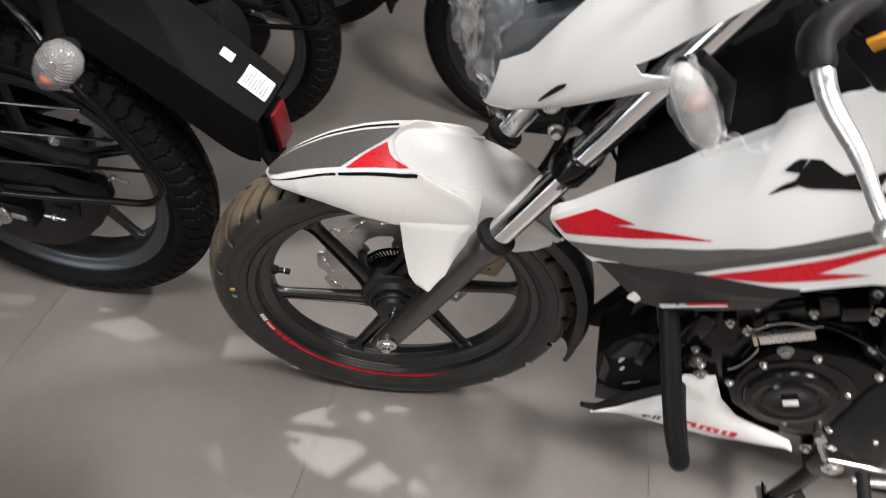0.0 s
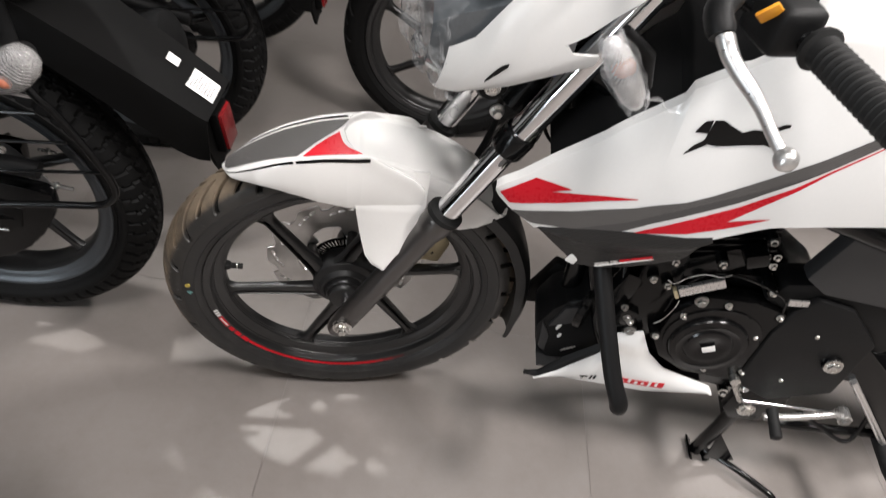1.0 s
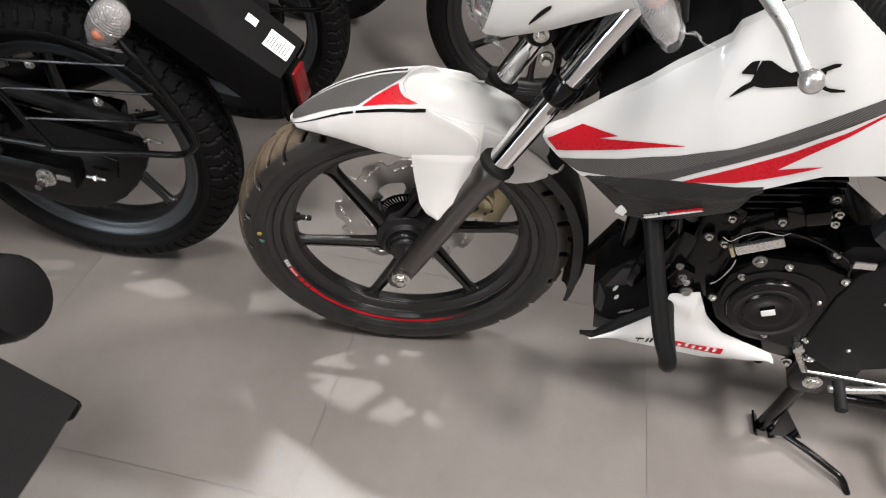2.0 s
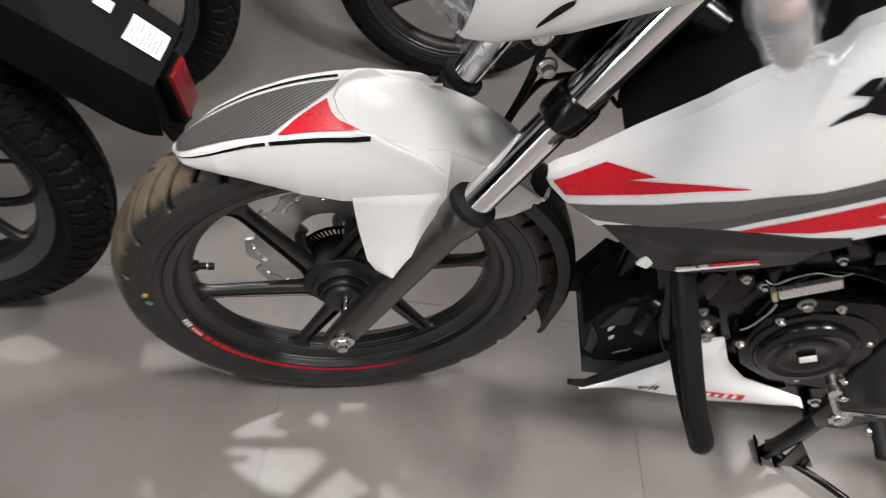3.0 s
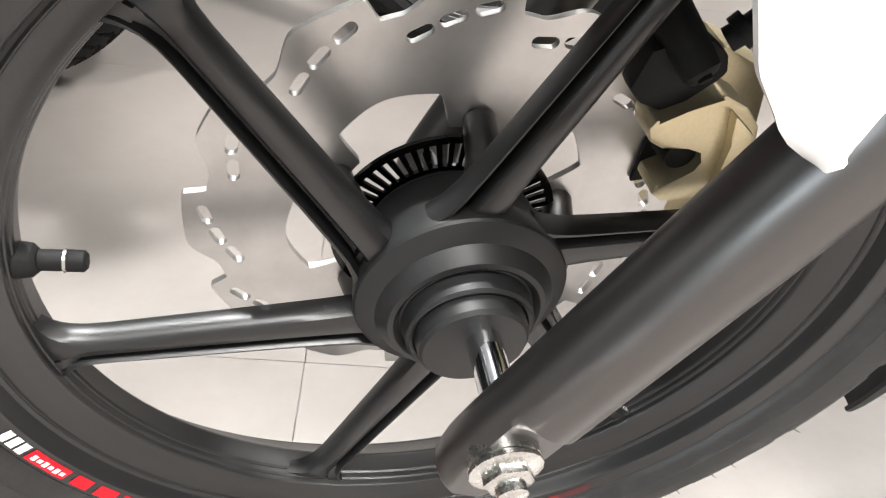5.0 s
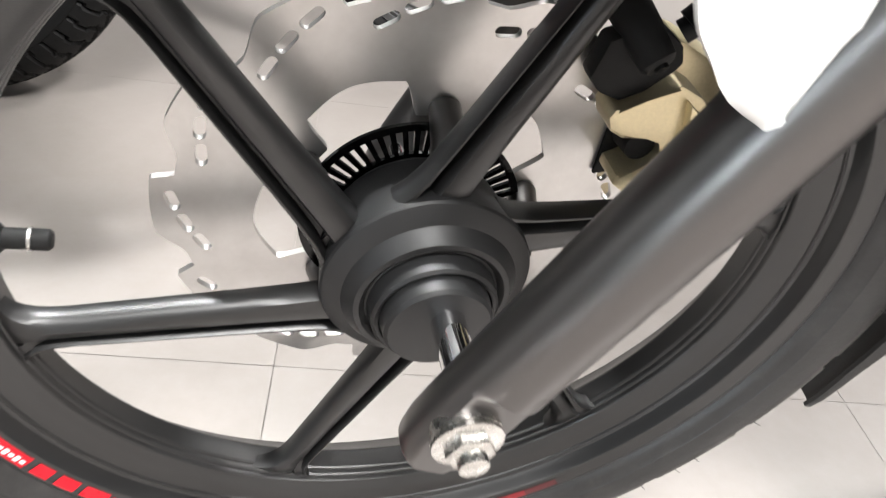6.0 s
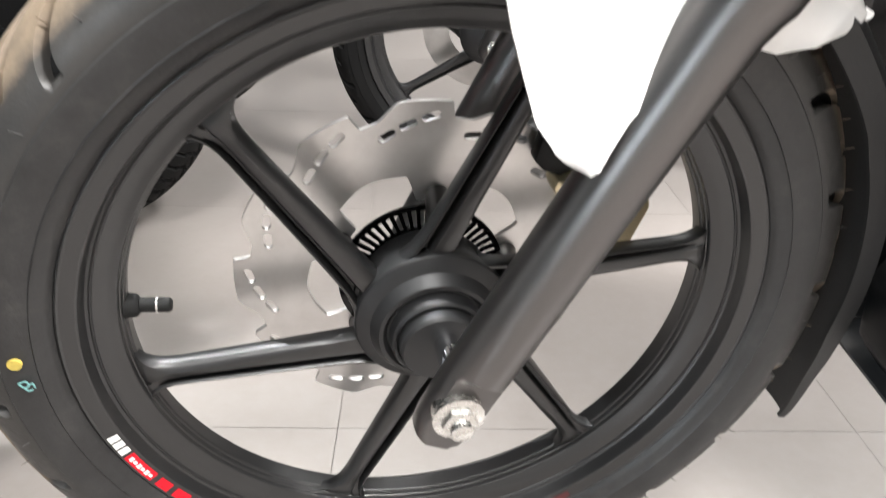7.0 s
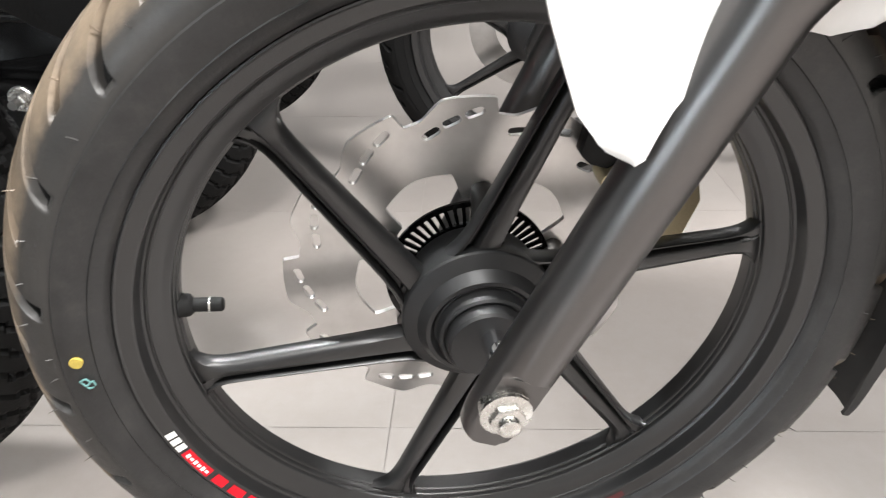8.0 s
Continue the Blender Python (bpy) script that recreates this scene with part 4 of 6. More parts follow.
def tank(bike):
    xs = [r[0] for r in PANEL]
    xs = sorted(set(xs + span(0.1905, 0.86, 60)))
    vs = span(0, 1, 14) + span(1.08, 2, 10)
    left = part("tank_panel", moved(sheet(panel_point, xs, vs, 0.003), BODY), WHITE, bike, "white fuel tank side with shroud and decals")
    part("tank_panel", moved(mirror_y(sheet(panel_point, xs, vs, 0.003)), BODY), WHITE, bike, "white fuel tank side with shroud")
    top = curve((0.2177, 0.3408), (0.2928, 0.3659), (0.3553, 0.3933), (0.4116, 0.4246), (0.436, 0.4449), (0.4804, 0.4862), (0.5273, 0.5324), (0.575, 0.583))
    bot = curve((0.2177, 0.3400), (0.2441, 0.3270), (0.3018, 0.3335), (0.3556, 0.3490), (0.3931, 0.3830), (0.419, 0.4047), (0.4673, 0.4456), (0.5093, 0.4884), (0.535, 0.517), (0.575, 0.565))
    part("carbon_decal", moved(flank_strip(span(0.2177, 0.575, 70), bot, top), BODY), CARBON, left, "grey carbon-look stripe")
    shade = curve((0.3014, 0.3337), (0.3622, 0.3716), (0.4151, 0.4152), (0.4396, 0.4359), (0.4834, 0.4700), (0.535, 0.5180))
    part("grey_decal", moved(flank_strip(span(0.3020, 0.535, 40), bot, shade, 0.0010), BODY), GREY_FILM, left, "plain dark grey edge of the stripe")
    r_top = curve((0.3715, 0.3537), (0.4218, 0.3973), (0.47, 0.4395), (0.5119, 0.4828), (0.5359, 0.5151), (0.575, 0.562))
    r_low = curve((0.3715, 0.3527), (0.4298, 0.3759), (0.4658, 0.3985), (0.4828, 0.4097), (0.5091, 0.4298))
    part("red_decal", moved(flank_strip(span(0.3715, 0.4658, 30), r_low, r_top, 0.0011), BODY), RED, left, "red flash along the tank")
    part("red_decal", moved(flank_strip(span(0.4658, 0.575, 30), curve((0.4658, 0.4114), (0.4919, 0.4469), (0.5147, 0.4772), (0.5372, 0.5125), (0.575, 0.560)), r_top, 0.0011), BODY), RED, left)
    part("red_decal", moved(flank_strip(span(0.4658, 0.5091, 14), r_low, curve((0.4658, 0.4114), (0.4828, 0.4190), (0.5091, 0.4303)), 0.0011), BODY), RED, left)
    part("red_decal", moved(flank_strip(span(0.1967, 0.2573, 24), curve((0.1967, 0.3675), (0.2116, 0.353), (0.2573, 0.3688)), curve((0.1967, 0.369), (0.2345, 0.402), (0.2573, 0.4000)), 0.0011), BODY), RED, left, "red arrow on the shroud tip")
    part("red_decal", moved(flank_strip(span(0.2573, 0.2794, 8), curve((0.2573, 0.3873), (0.2794, 0.3980)), curve((0.2573, 0.4000), (0.2794, 0.3986)), 0.0011), BODY), RED, left)
    part("red_decal", moved(flank_strip(span(0.2573, 0.3581, 24), curve((0.2573, 0.3688), (0.276, 0.3754), (0.3581, 0.4093)), curve((0.2573, 0.3873), (0.3581, 0.4102)), 0.0011), BODY), RED, left)
    # abstract running mark: a black bar with streaks at both ends
    mark = [(span(0.3825, 0.462, 34), curve((0.3825, 0.4880), (0.4017, 0.509), (0.4106, 0.5095), (0.436, 0.520), (0.462, 0.529)), curve((0.3825, 0.4895), (0.3885, 0.503), (0.3965, 0.5125), (0.398, 0.538), (0.4074, 0.5416), (0.420, 0.537), (0.430, 0.5345), (0.4391, 0.5415), (0.462, 0.546))),
            (span(0.3848, 0.3975, 6), curve((0.3848, 0.518), (0.3975, 0.5215)), curve((0.3848, 0.5205), (0.3900, 0.534), (0.3975, 0.538))), (span(0.455, 0.4715, 8), curve((0.455, 0.540), (0.465, 0.5495), (0.4715, 0.5545)), curve((0.455, 0.547), (0.465, 0.556), (0.4715, 0.558))),
            (span(0.455, 0.4870, 10), curve((0.455, 0.527), (0.4752, 0.5246), (0.4870, 0.529)), curve((0.455, 0.536), (0.470, 0.5290), (0.4870, 0.5312)))]
    for xs_, lo_, hi_ in mark:
        part("badge", moved(flank_strip(xs_, lo_, hi_, 0.0016), BODY), BLACK_GLOSS, left, "black abstract badge")

    # black lower shroud with a small label
    edge_up = curve((0.225, 0.336), (0.252, 0.318), (0.298, 0.3265), (0.345, 0.341), (0.392, 0.3525), (0.433, 0.3625), (0.4634, 0.374))
    edge_dn = curve((0.225, 0.333), (0.2455, 0.3200), (0.3092, 0.2745), (0.3241, 0.2635), (0.3571, 0.2683), (0.39, 0.2842), (0.4492, 0.3232), (0.4634, 0.3650))

    def lower_at(u, z):
        v = min(1.0, max(0.0, (edge_up(u) + 0.006 - z) / max(1e-4, edge_up(u) + 0.006 - edge_dn(u))))
        y = lerp_table(PANEL, u)[2] - 0.013 - 0.014 * v + 0.006 * max(0, 1 - abs(v - 0.28) / 0.28)
        return Vector((u, -y, z))

    def lower(u, v):
        return lower_at(u, edge_up(u) + 0.006 + (edge_dn(u) - edge_up(u) - 0.006) * v)
    both("lower_shroud", lambda: sheet(lower, span(0.225, 0.4634, 40), span(0, 1, 18), 0.003), SHROUD, bike, "black carbon-look lower tank shroud")
    for x0, x1, mat in ((0.350, 0.366, SILVER), (0.368, 0.376, SILVER), (0.378, 0.390, RED), (0.391, 0.414, RED)):
        part("label_bar", moved(sheet(lambda u, v: lower_at(u - 0.004 * v, 0.2700 + 0.66 * (u - 0.350) + 0.0064 * v) + Vector((0, -0.0046, 0)), span(x0, x1, 4), span(0, 1, 3), 0.0006), BODY), mat, left)
    part("label_bar", moved(sheet(lambda u, v: lower_at(u - 0.004 * v, 0.2703 + 0.66 * (u - 0.350) + 0.0007 * v) + Vector((0, -0.0054, 0)), span(0.351, 0.414, 10), span(0, 1, 2), 0.0006), BODY), LABEL, left)
    part("clip", moved(block(0.014, 0.004, 0.016, pose(0.318, -0.152, 0.271, 0, 20, 0), 0.0015), BODY), LABEL, bike, "small white plastic clip")
    # filler cap and the dark cover in front of the tank
    cap = lathe([(0.0, 0.0), (0.046, 0.0), (0.048, 0.003), (0.046, 0.007), (0.030, 0.009), (0.0, 0.009)], 40, False, pose(0.60, 0, 0.713, -90))
    part("filler_cap", moved(cap, BODY), SILVER, bike, "round silver fuel filler cap")
    brow = curve((0.25, 0.425), (0.298, 0.470), (0.345, 0.5215), (0.3655, 0.5435), (0.3690, 0.560), (0.385, 0.5755), (0.43, 0.618), (0.48, 0.648))
    both("tank_collar", lambda: sheet(lambda u, v: Vector((u, -(lerp_table(PANEL, u)[2] - 0.022) * (1 - 0.9 * v), brow(u) - 0.012 + 0.045 * math.sin(v * math.pi / 2) * min(1, (u - 0.24) / 0.10))), sorted(set(span(0.25, 0.48, 24) + [0.3655, 0.3690])), span(0, 1, 10), 0.003), BLACK_PLASTIC, bike, "black plastic cover over the front of the tank")


def engine(bike):
    seat_ = BODY @ Matrix.Translation((-0.002, 0.0, 0.006))
    P = lambda bm, n, mat=ENGINE, parent=None, lab="": part(n, moved(bm, seat_), mat, parent or bike, lab)
    case = P(plate([(0.500, 0.020), (0.53, -0.02), (0.60, -0.055), (0.72, -0.062), (0.79, -0.02), (0.80, 0.08), (0.77, 0.17), (0.68, 0.225), (0.56, 0.215), (0.505, 0.15)], 0.15, at=0, bevel=0.012), "crankcase", ENGINE, None, "black painted engine crankcase")
    # left covers
    P(plate([(0.505, 0.085), (0.525, 0.050), (0.575, 0.020), (0.66, 0.02), (0.76, 0.035), (0.79, 0.09), (0.765, 0.155), (0.70, 0.185), (0.62, 0.205), (0.545, 0.20), (0.51, 0.15)], 0.030, at=-0.103, bevel=0.008), "side_cover", ENGINE, case, "black engine side cover")
    rnd = [(0.0, 0.0), (0.078, 0.0), (0.078, 0.010), (0.074, 0.016), (0.062, 0.018), (0.058, 0.0155), (0.048, 0.0155), (0.045, 0.0185), (0.030, 0.020), (0.026, 0.018), (0.0, 0.018)]
    cover = P(lathe(rnd, 64, False, pose(0.585, -0.116, 0.104) @ Matrix.Scale(0.79, 4)), "generator_cover", BLACK_GLOSS, case, "round black generator cover with grooves")
    P(block(0.020, 0.0015, 0.012, pose(0.585, -0.1335, 0.104, 0, -30, 0), 0.0005), "paper_tag", LABEL, cover, "small torn white tag")
    # sprocket cover and frame plate behind
    P(plate([(0.63, 0.205), (0.70, 0.185), (0.77, 0.15), (0.86, 0.13), (0.90, 0.20), (0.84, 0.255), (0.73, 0.265), (0.65, 0.245)], 0.05, at=-0.085, bevel=0.010), "sprocket_cover", BLACK_PLASTIC, case, "black plastic sprocket cover")
    P(plate([(0.66, 0.27), (0.70, 0.245), (0.86, 0.235), (0.95, 0.26), (0.93, 0.40), (0.70, 0.42)], 0.03, at=-0.105, bevel=0.008), "side_panel", DARK_GREY, None, "dark grey plastic side panel under the seat")
    # cylinder with fins, head
    tilt = pose(0.560, 0, 0.215, 0, -14, 0)
    cyl = P(block(0.115, 0.15, 0.16, tilt @ pose(0, 0, 0.07), 0.01), "cylinder", ENGINE, None, "black finned engine cylinder")
    for k in range(7):
        P(block(0.140, 0.185, 0.0040, tilt @ pose(0, 0, 0.060 + 0.0125 * k), 0.001), "fin", ENGINE, cyl)
    P(block(0.13, 0.16, 0.055, tilt @ pose(0, 0, 0.17), 0.012), "cylinder_head", ENGINE, cyl)
    P(block(0.066, 0.008, 0.017, pose(0.5270, -0.120, 0.222, 0, -32, 0), 0.002), "nameplate", SILVER, case, "brushed metal plate on the engine")
    P(block(0.006, 0.010, 0.019, pose(0.4955, -0.120, 0.202, 0, -32, 0), 0.002), "plate_end", GOLD, case, "brass end of the plate")
    P(block(0.030, 0.004, 0.012, pose(0.672, -0.122, 0.2245, 0, -8, 0), 0.002), "tag", SILVER, case)
    # bolts
    for x, z, y in ((0.459, 0.213, -0.112), (0.484, 0.205, -0.112), (0.480, 0.248, -0.105), (0.542, 0.265, -0.112), (0.594, 0.315, -0.105), (0.595, 0.286, -0.108), (0.528, 0.154, -0.118), (0.582, 0.191, -0.118), (0.635, 0.227, -0.112), (0.665, 0.184, -0.118),
                    (0.460, 0.109, -0.108), (0.649, 0.135, -0.118), (0.504, 0.098, -0.118), (0.607, 0.039, -0.118), (0.669, 0.046, -0.118), (0.735, 0.16, -0.118), (0.775, 0.11, -0.118), (0.735, 0.045, -0.118)):
        P(tube([(x, -0.06, z), (x, y, z)], 0.0088, 14), "bolt_boss", ENGINE, case)
        P(bolt((x, y, z), (0, -1, 0), 0.0040, 0.006), "bolt", STEEL, case)
    P(bolt((0.539, -0.119, 0.193), (0, -1, 0), 0.0072, 0.009), "filler_plug", DARK_STEEL, case, "large steel hexagon plug")
    # front of the engine: chain tensioner, brackets, thermostat housing
    P(plate([(0.440, 0.09), (0.452, 0.055), (0.50, 0.06), (0.52, 0.13), (0.50, 0.26), (0.462, 0.275), (0.442, 0.23)], 0.20, at=0, bevel=0.008), "engine_front", ENGINE, case)
    P(plate([(0.470, 0.215), (0.478, 0.245), (0.56, 0.275), (0.600, 0.300), (0.605, 0.270), (0.57, 0.235), (0.52, 0.205)], 0.19, at=0, bevel=0.008), "head_base", ENGINE, case)
    P(tube(smooth_path([(0.474, -0.121, 0.226), (0.486, -0.122, 0.222), (0.500, -0.122, 0.238), (0.520, -0.122, 0.250), (0.545, -0.122, 0.250), (0.556, -0.122, 0.258)], 5), 0.0012, 8), "gasket_edge", CHROME, case, "thin bright gasket edge")
    P(tube(smooth_path([(0.4895, -0.121, 0.1286), (0.4981, -0.121, 0.1395), (0.5042, -0.121, 0.1602), (0.5066, -0.121, 0.1742), (0.5062, -0.121, 0.1878)], 5), 0.0011, 8), "gasket_edge", CHROME, case)
    # chain tensioner at the back of the cylinder, with two bolts
    tens = P(block(0.032, 0.030, 0.024, pose(0.579, -0.108, 0.290, 0, -24, 0), 0.004), "tensioner_block", ENGINE, case, "black cast tensioner block")
    for x, z in ((0.600, 0.304), (0.602, 0.287)):
        P(bolt((x, -0.121, z), (0, -1, 0), 0.0040, 0.006), "bolt", STEEL, tens)
    # raised shoulder behind the generator cover, clutch side cover, rims of the castings
    egg = [(0.588 + (0.074 + 0.010 * math.sin(a)) * math.cos(a), 0.106 + (0.072 + 0.006 * math.cos(a - 0.9)) * math.sin(a)) for a in (2 * math.pi * k / 40 for k in range(40))]
    P(plate(egg, 0.010, at=-0.1165, bevel=0.004), "cover_shoulder", BLACK_GLOSS, case, "raised gloss black shoulder of the cover")
    P(plate([(0.666, 0.020), (0.668, 0.150), (0.676, 0.205), (0.700, 0.236), (0.76, 0.225), (0.83, 0.16), (0.83, 0.03), (0.74, -0.015)], 0.020, at=-0.112, bevel=0.006), "chain_cover", BLACK_PLASTIC, case, "matt black plastic chain cover")
    rim_path = [(0.497, 0.157), (0.5007, 0.205), (0.520, 0.240), (0.5442, 0.252), (0.589, 0.249), (0.6506, 0.224), (0.664, 0.195)]
    P(tube(smooth_path([(x, -0.117, z) for x, z in rim_path], 5), 0.0020, 8), "casting_rim", BLACK_GLOSS, case)
    # front bracket with its lugs and bolt, oil line beside it
    P(block(0.034, 0.030, 0.070, pose(0.434, -0.085, 0.165, 0, 16, 0), 0.005), "front_bracket", BLACK_GLOSS, case, "black front engine bracket")
    P(block(0.030, 0.022, 0.034, pose(0.449, -0.098, 0.118, 0, 20, 0), 0.004), "bracket_lug", BLACK_GLOSS, case)
    for x, z, r in ((0.467, 0.0884, 0.0065), (0.441, 0.140, 0.0040), (0.452, 0.118, 0.0045)):
        P(tube([(x, -0.07, z), (x, -0.108, z)], r * 1.8, 16), "bolt_boss", BLACK_GLOSS, case)
        P(bolt((x, -0.108, z), (0, -1, 0), r, 0.006), "bolt", DARK_STEEL, case)
    P(tube(smooth_path([(0.420, -0.075, 0.215), (0.428, -0.092, 0.180), (0.432, -0.096, 0.150), (0.428, -0.090, 0.115)], 5), 0.0055, 10), "oil_line", BLACK_GLOSS, case, "black oil line")
    # exhaust, horn, front frame tube, oil cooler shroud
    P(tube(smooth_path([(0.46, 0.0, 0.30), (0.405, -0.01, 0.27), (0.375, -0.02, 0.18), (0.39, 0.0, 0.03), (0.45, 0.05, -0.05), (0.60, 0.10, -0.085), (0.80, 0.12, -0.08), (0.95, 0.13, -0.04)], 8), 0.0165, 18), "exhaust_pipe", BLACK_GLOSS, None, "black exhaust pipe")
    both("frame_tube", lambda: tube(smooth_path([(0.24, -0.03, 0.52), (0.32, -0.06, 0.36), (0.40, -0.08, 0.15), (0.46, -0.085, 0.02), (0.60, -0.085, -0.05)], 6), 0.016, 14), BLACK_GLOSS, bike, "black frame down tube")
    both("top_frame_tube", lambda: tube([(0.24, -0.05, 0.52), (0.50, -0.11, 0.42), (0.90, -0.12, 0.33)], 0.018, 14), BLACK_GLOSS, bike)
    P(tube([(0.21, 0, 0.40), (0.31, 0, 0.63)], 0.034, 24), "steering_head", BLACK_GLOSS, None, "black steering head tube")
    for path, r in ((((0.262, -0.045, 0.56), (0.280, -0.050, 0.486), (0.292, -0.045, 0.450), (0.308, -0.042, 0.405), (0.322, -0.035, 0.360), (0.36, -0.02, 0.31)), 0.0042),
                    (((0.235, -0.035, 0.54), (0.262, -0.045, 0.43), (0.250, -0.040, 0.392), (0.270, -0.040, 0.366), (0.268, -0.036, 0.390), (0.30, -0.02, 0.42)), 0.0026),
                    (((0.250, 0.035, 0.56), (0.270, 0.030, 0.47), (0.305, 0.020, 0.40), (0.36, 0.0, 0.36)), 0.0038),
                    (((0.245, -0.060, 0.57), (0.285, -0.066, 0.50), (0.330, -0.070, 0.45), (0.40, -0.06, 0.42)), 0.0034)):
        P(tube(smooth_path(path, 6), r, 10), "cable", BLACK_PLASTIC, None, "black cable from the handlebar")
    P(block(0.24, 0.19, 0.15, pose(0.54, 0, 0.44), 0.03), "air_box", INNER, None, "black air box")
    P(block(0.09, 0.16, 0.10, pose(0.38, 0, 0.36, 0, -25, 0), 0.02), "coil_cover", INNER, None, "black inner cover")
    P(plate([(0.3225, -0.049), (0.3225, -0.026), (0.3600, 0.064), (0.400, 0.05), (0.395, -0.02), (0.365, -0.044)], 0.02, at=0.05, bevel=0.004), "far_cowl", INNER, None, "black far side of the engine cowl")
    P(lathe([(0.0, 0.0), (0.036, 0.0), (0.038, 0.004), (0.036, 0.012), (0.030, 0.014), (0.012, 0.010), (0.0, 0.012)], 32, False, pose(0.388, -0.082, 0.100, 0, 0, 62)), "horn", BLACK_GLOSS, None, "black round horn")


def belly_pan(bike):
    outline_lo = curve((0.350, -0.0735), (0.4421, -0.0580), (0.536, -0.0465), (0.600, -0.026), (0.636, -0.006))
    outline_hi = curve((0.350, -0.0715), (0.370, -0.0480), (0.4357, 0.0300), (0.4425, 0.0670), (0.4435, 0.0800), (0.4843, 0.1020), (0.4968, 0.0790), (0.5096, 0.0560), (0.5439, 0.0270), (0.5798, 0.0200), (0.6267, 0.0120), (0.636, 0.000))

    def pt(u, v):
        lo, hi = outline_lo(u), outline_hi(u)
        z = lo + (hi - lo) * v
        return Vector((u, -(0.099 + 0.10 * (u - 0.35) + 0.008 * math.sin(math.pi * v) - 0.003 * (1 - v) ** 3), z))
    pan = both("belly_pan", lambda: sheet(pt, sorted(set(span(0.350, 0.636, 60) + [0.4357, 0.4425, 0.4435, 0.4843, 0.4968])), span(0, 1, 14), 0.003), WHITE, bike, "white belly pan with a red and black mark")

    def edge(u, v):
        top = curve((0.3320, -0.0680), (0.3539, -0.0567), (0.3700, -0.0300), (0.3883, -0.001), (0.4227, 0.0432), (0.4425, 0.066))
        top, low = top(u), curve((0.3320, -0.0700), (0.3536, -0.0764), (0.3829, -0.0480), (0.4328, 0.0250), (0.4425, 0.062))(u)
        return Vector((u, -(0.096 + 0.13 * (u - 0.34) + 0.008 * math.sin(math.pi * v)), low + (top - low) * v))
    both("belly_edge", lambda: sheet(edge, span(0.332, 0.4425, 30), span(0, 1, 8), 0.004), BLACK_PLASTIC, bike, "black front lip of the belly pan")
    part("belly_floor", moved(sheet(lambda u, v: Vector((u, 0.1 * v * (0.75 + 0.9 * (u - 0.34)), outline_lo(u) + 0.002)), span(0.355, 0.625, 10), span(-1, 1, 6), 0.003), BODY), DARK_GREY, bike)
    for k, (x0, x1, mat, z0, z1) in enumerate(((0.427, 0.4285, BLACK_GLOSS, -0.038, -0.026), (0.422, 0.4345, BLACK_GLOSS, -0.027, -0.023), (0.440, 0.4435, BLACK_GLOSS, -0.038, -0.023), (0.446, 0.4495, BLACK_GLOSS, -0.038, -0.023), (0.482, 0.556, RED, -0.036, -0.021))):
        def mk(x0=x0, x1=x1, z0=z0, z1=z1):
            def q(u, v):
                z = z0 + 0.24 * (u - 0.47) + (z1 - z0) * v
                lo, hi = outline_lo(u), outline_hi(u)
                p = pt(u, (z - lo) / (hi - lo))
                return Vector((u, p.y - 0.0012, z))
            return sheet(q, span(x0, x1, 5), span(0, 1, 3), 0.0006)
        part("mark_bar", moved(mk(), BODY), mat, pan, "red block of the belly pan mark" if mat is RED else "")
    for k in range(6):
        def mk2(k=k):
            def q(u, v):
                z = -0.032 + 0.002 * (k % 2) + 0.24 * (u - 0.47) + (0.006 + 0.003 * ((k * 5) % 3)) * v
                lo, hi = outline_lo(u), outline_hi(u)
                p = pt(u, (z - lo) / (hi - lo))
                return Vector((u, p.y - 0.0022, z))
            return sheet(q, span(0.489 + 0.0105 * k, 0.4935 + 0.0105 * k, 2), span(0, 1, 2), 0.0006)
        part("mark_bar", moved(mk2(), BODY), LABEL, pan)
    # black front grille behind the pan's edge, with slats
    g_out = [(0.388, 0.088), (0.372, 0.080), (0.352, 0.056), (0.335, 0.012), (0.346, -0.042), (0.385, -0.086), (0.445, -0.055), (0.47, 0.03), (0.45, 0.110), (0.410, 0.102)]
    grille = part("front_grille", moved(plate(g_out, 0.085, at=-0.015, bevel=0.014), BODY), BLACK_PLASTIC, bike, "black faceted cover before the engine")
    for x, z, h in ((0.3724, 0.0176, 0.020), (0.3794, -0.0057, 0.013)):
        part("vent", moved(plate([(x + 0.0032 * math.cos(a) + 0.10 * h * math.sin(a), z + h / 2 * math.sin(a)) for a in (2 * math.pi * q / 14 for q in range(14))], 0.002, at=-0.0568), BODY), LABEL, grille, "pale opening in the cowl")
    for k in range(4):
        part("vent", moved(block(0.0035, 0.002, 0.011, pose(0.3960 + 0.0052 * k, -0.0568, -0.042 + 0.0035 * k, 0, 35, 0), 0.0008), BODY), SILVER, grille)
    # raised facets of the cowl
    part("facet", moved(plate([(0.3700, 0.0690), (0.3533, 0.0171), (0.3900, 0.0350), (0.3900, 0.0760)], 0.006, at=-0.0590, bevel=0.002), BODY), DARK_GREY, grille)
    part("facet", moved(plate([(0.3430, 0.0250), (0.3510, -0.0420), (0.3640, -0.0500), (0.3620, -0.0080)], 0.005, at=-0.0580, bevel=0.002), BODY), DARK_GREY, grille)


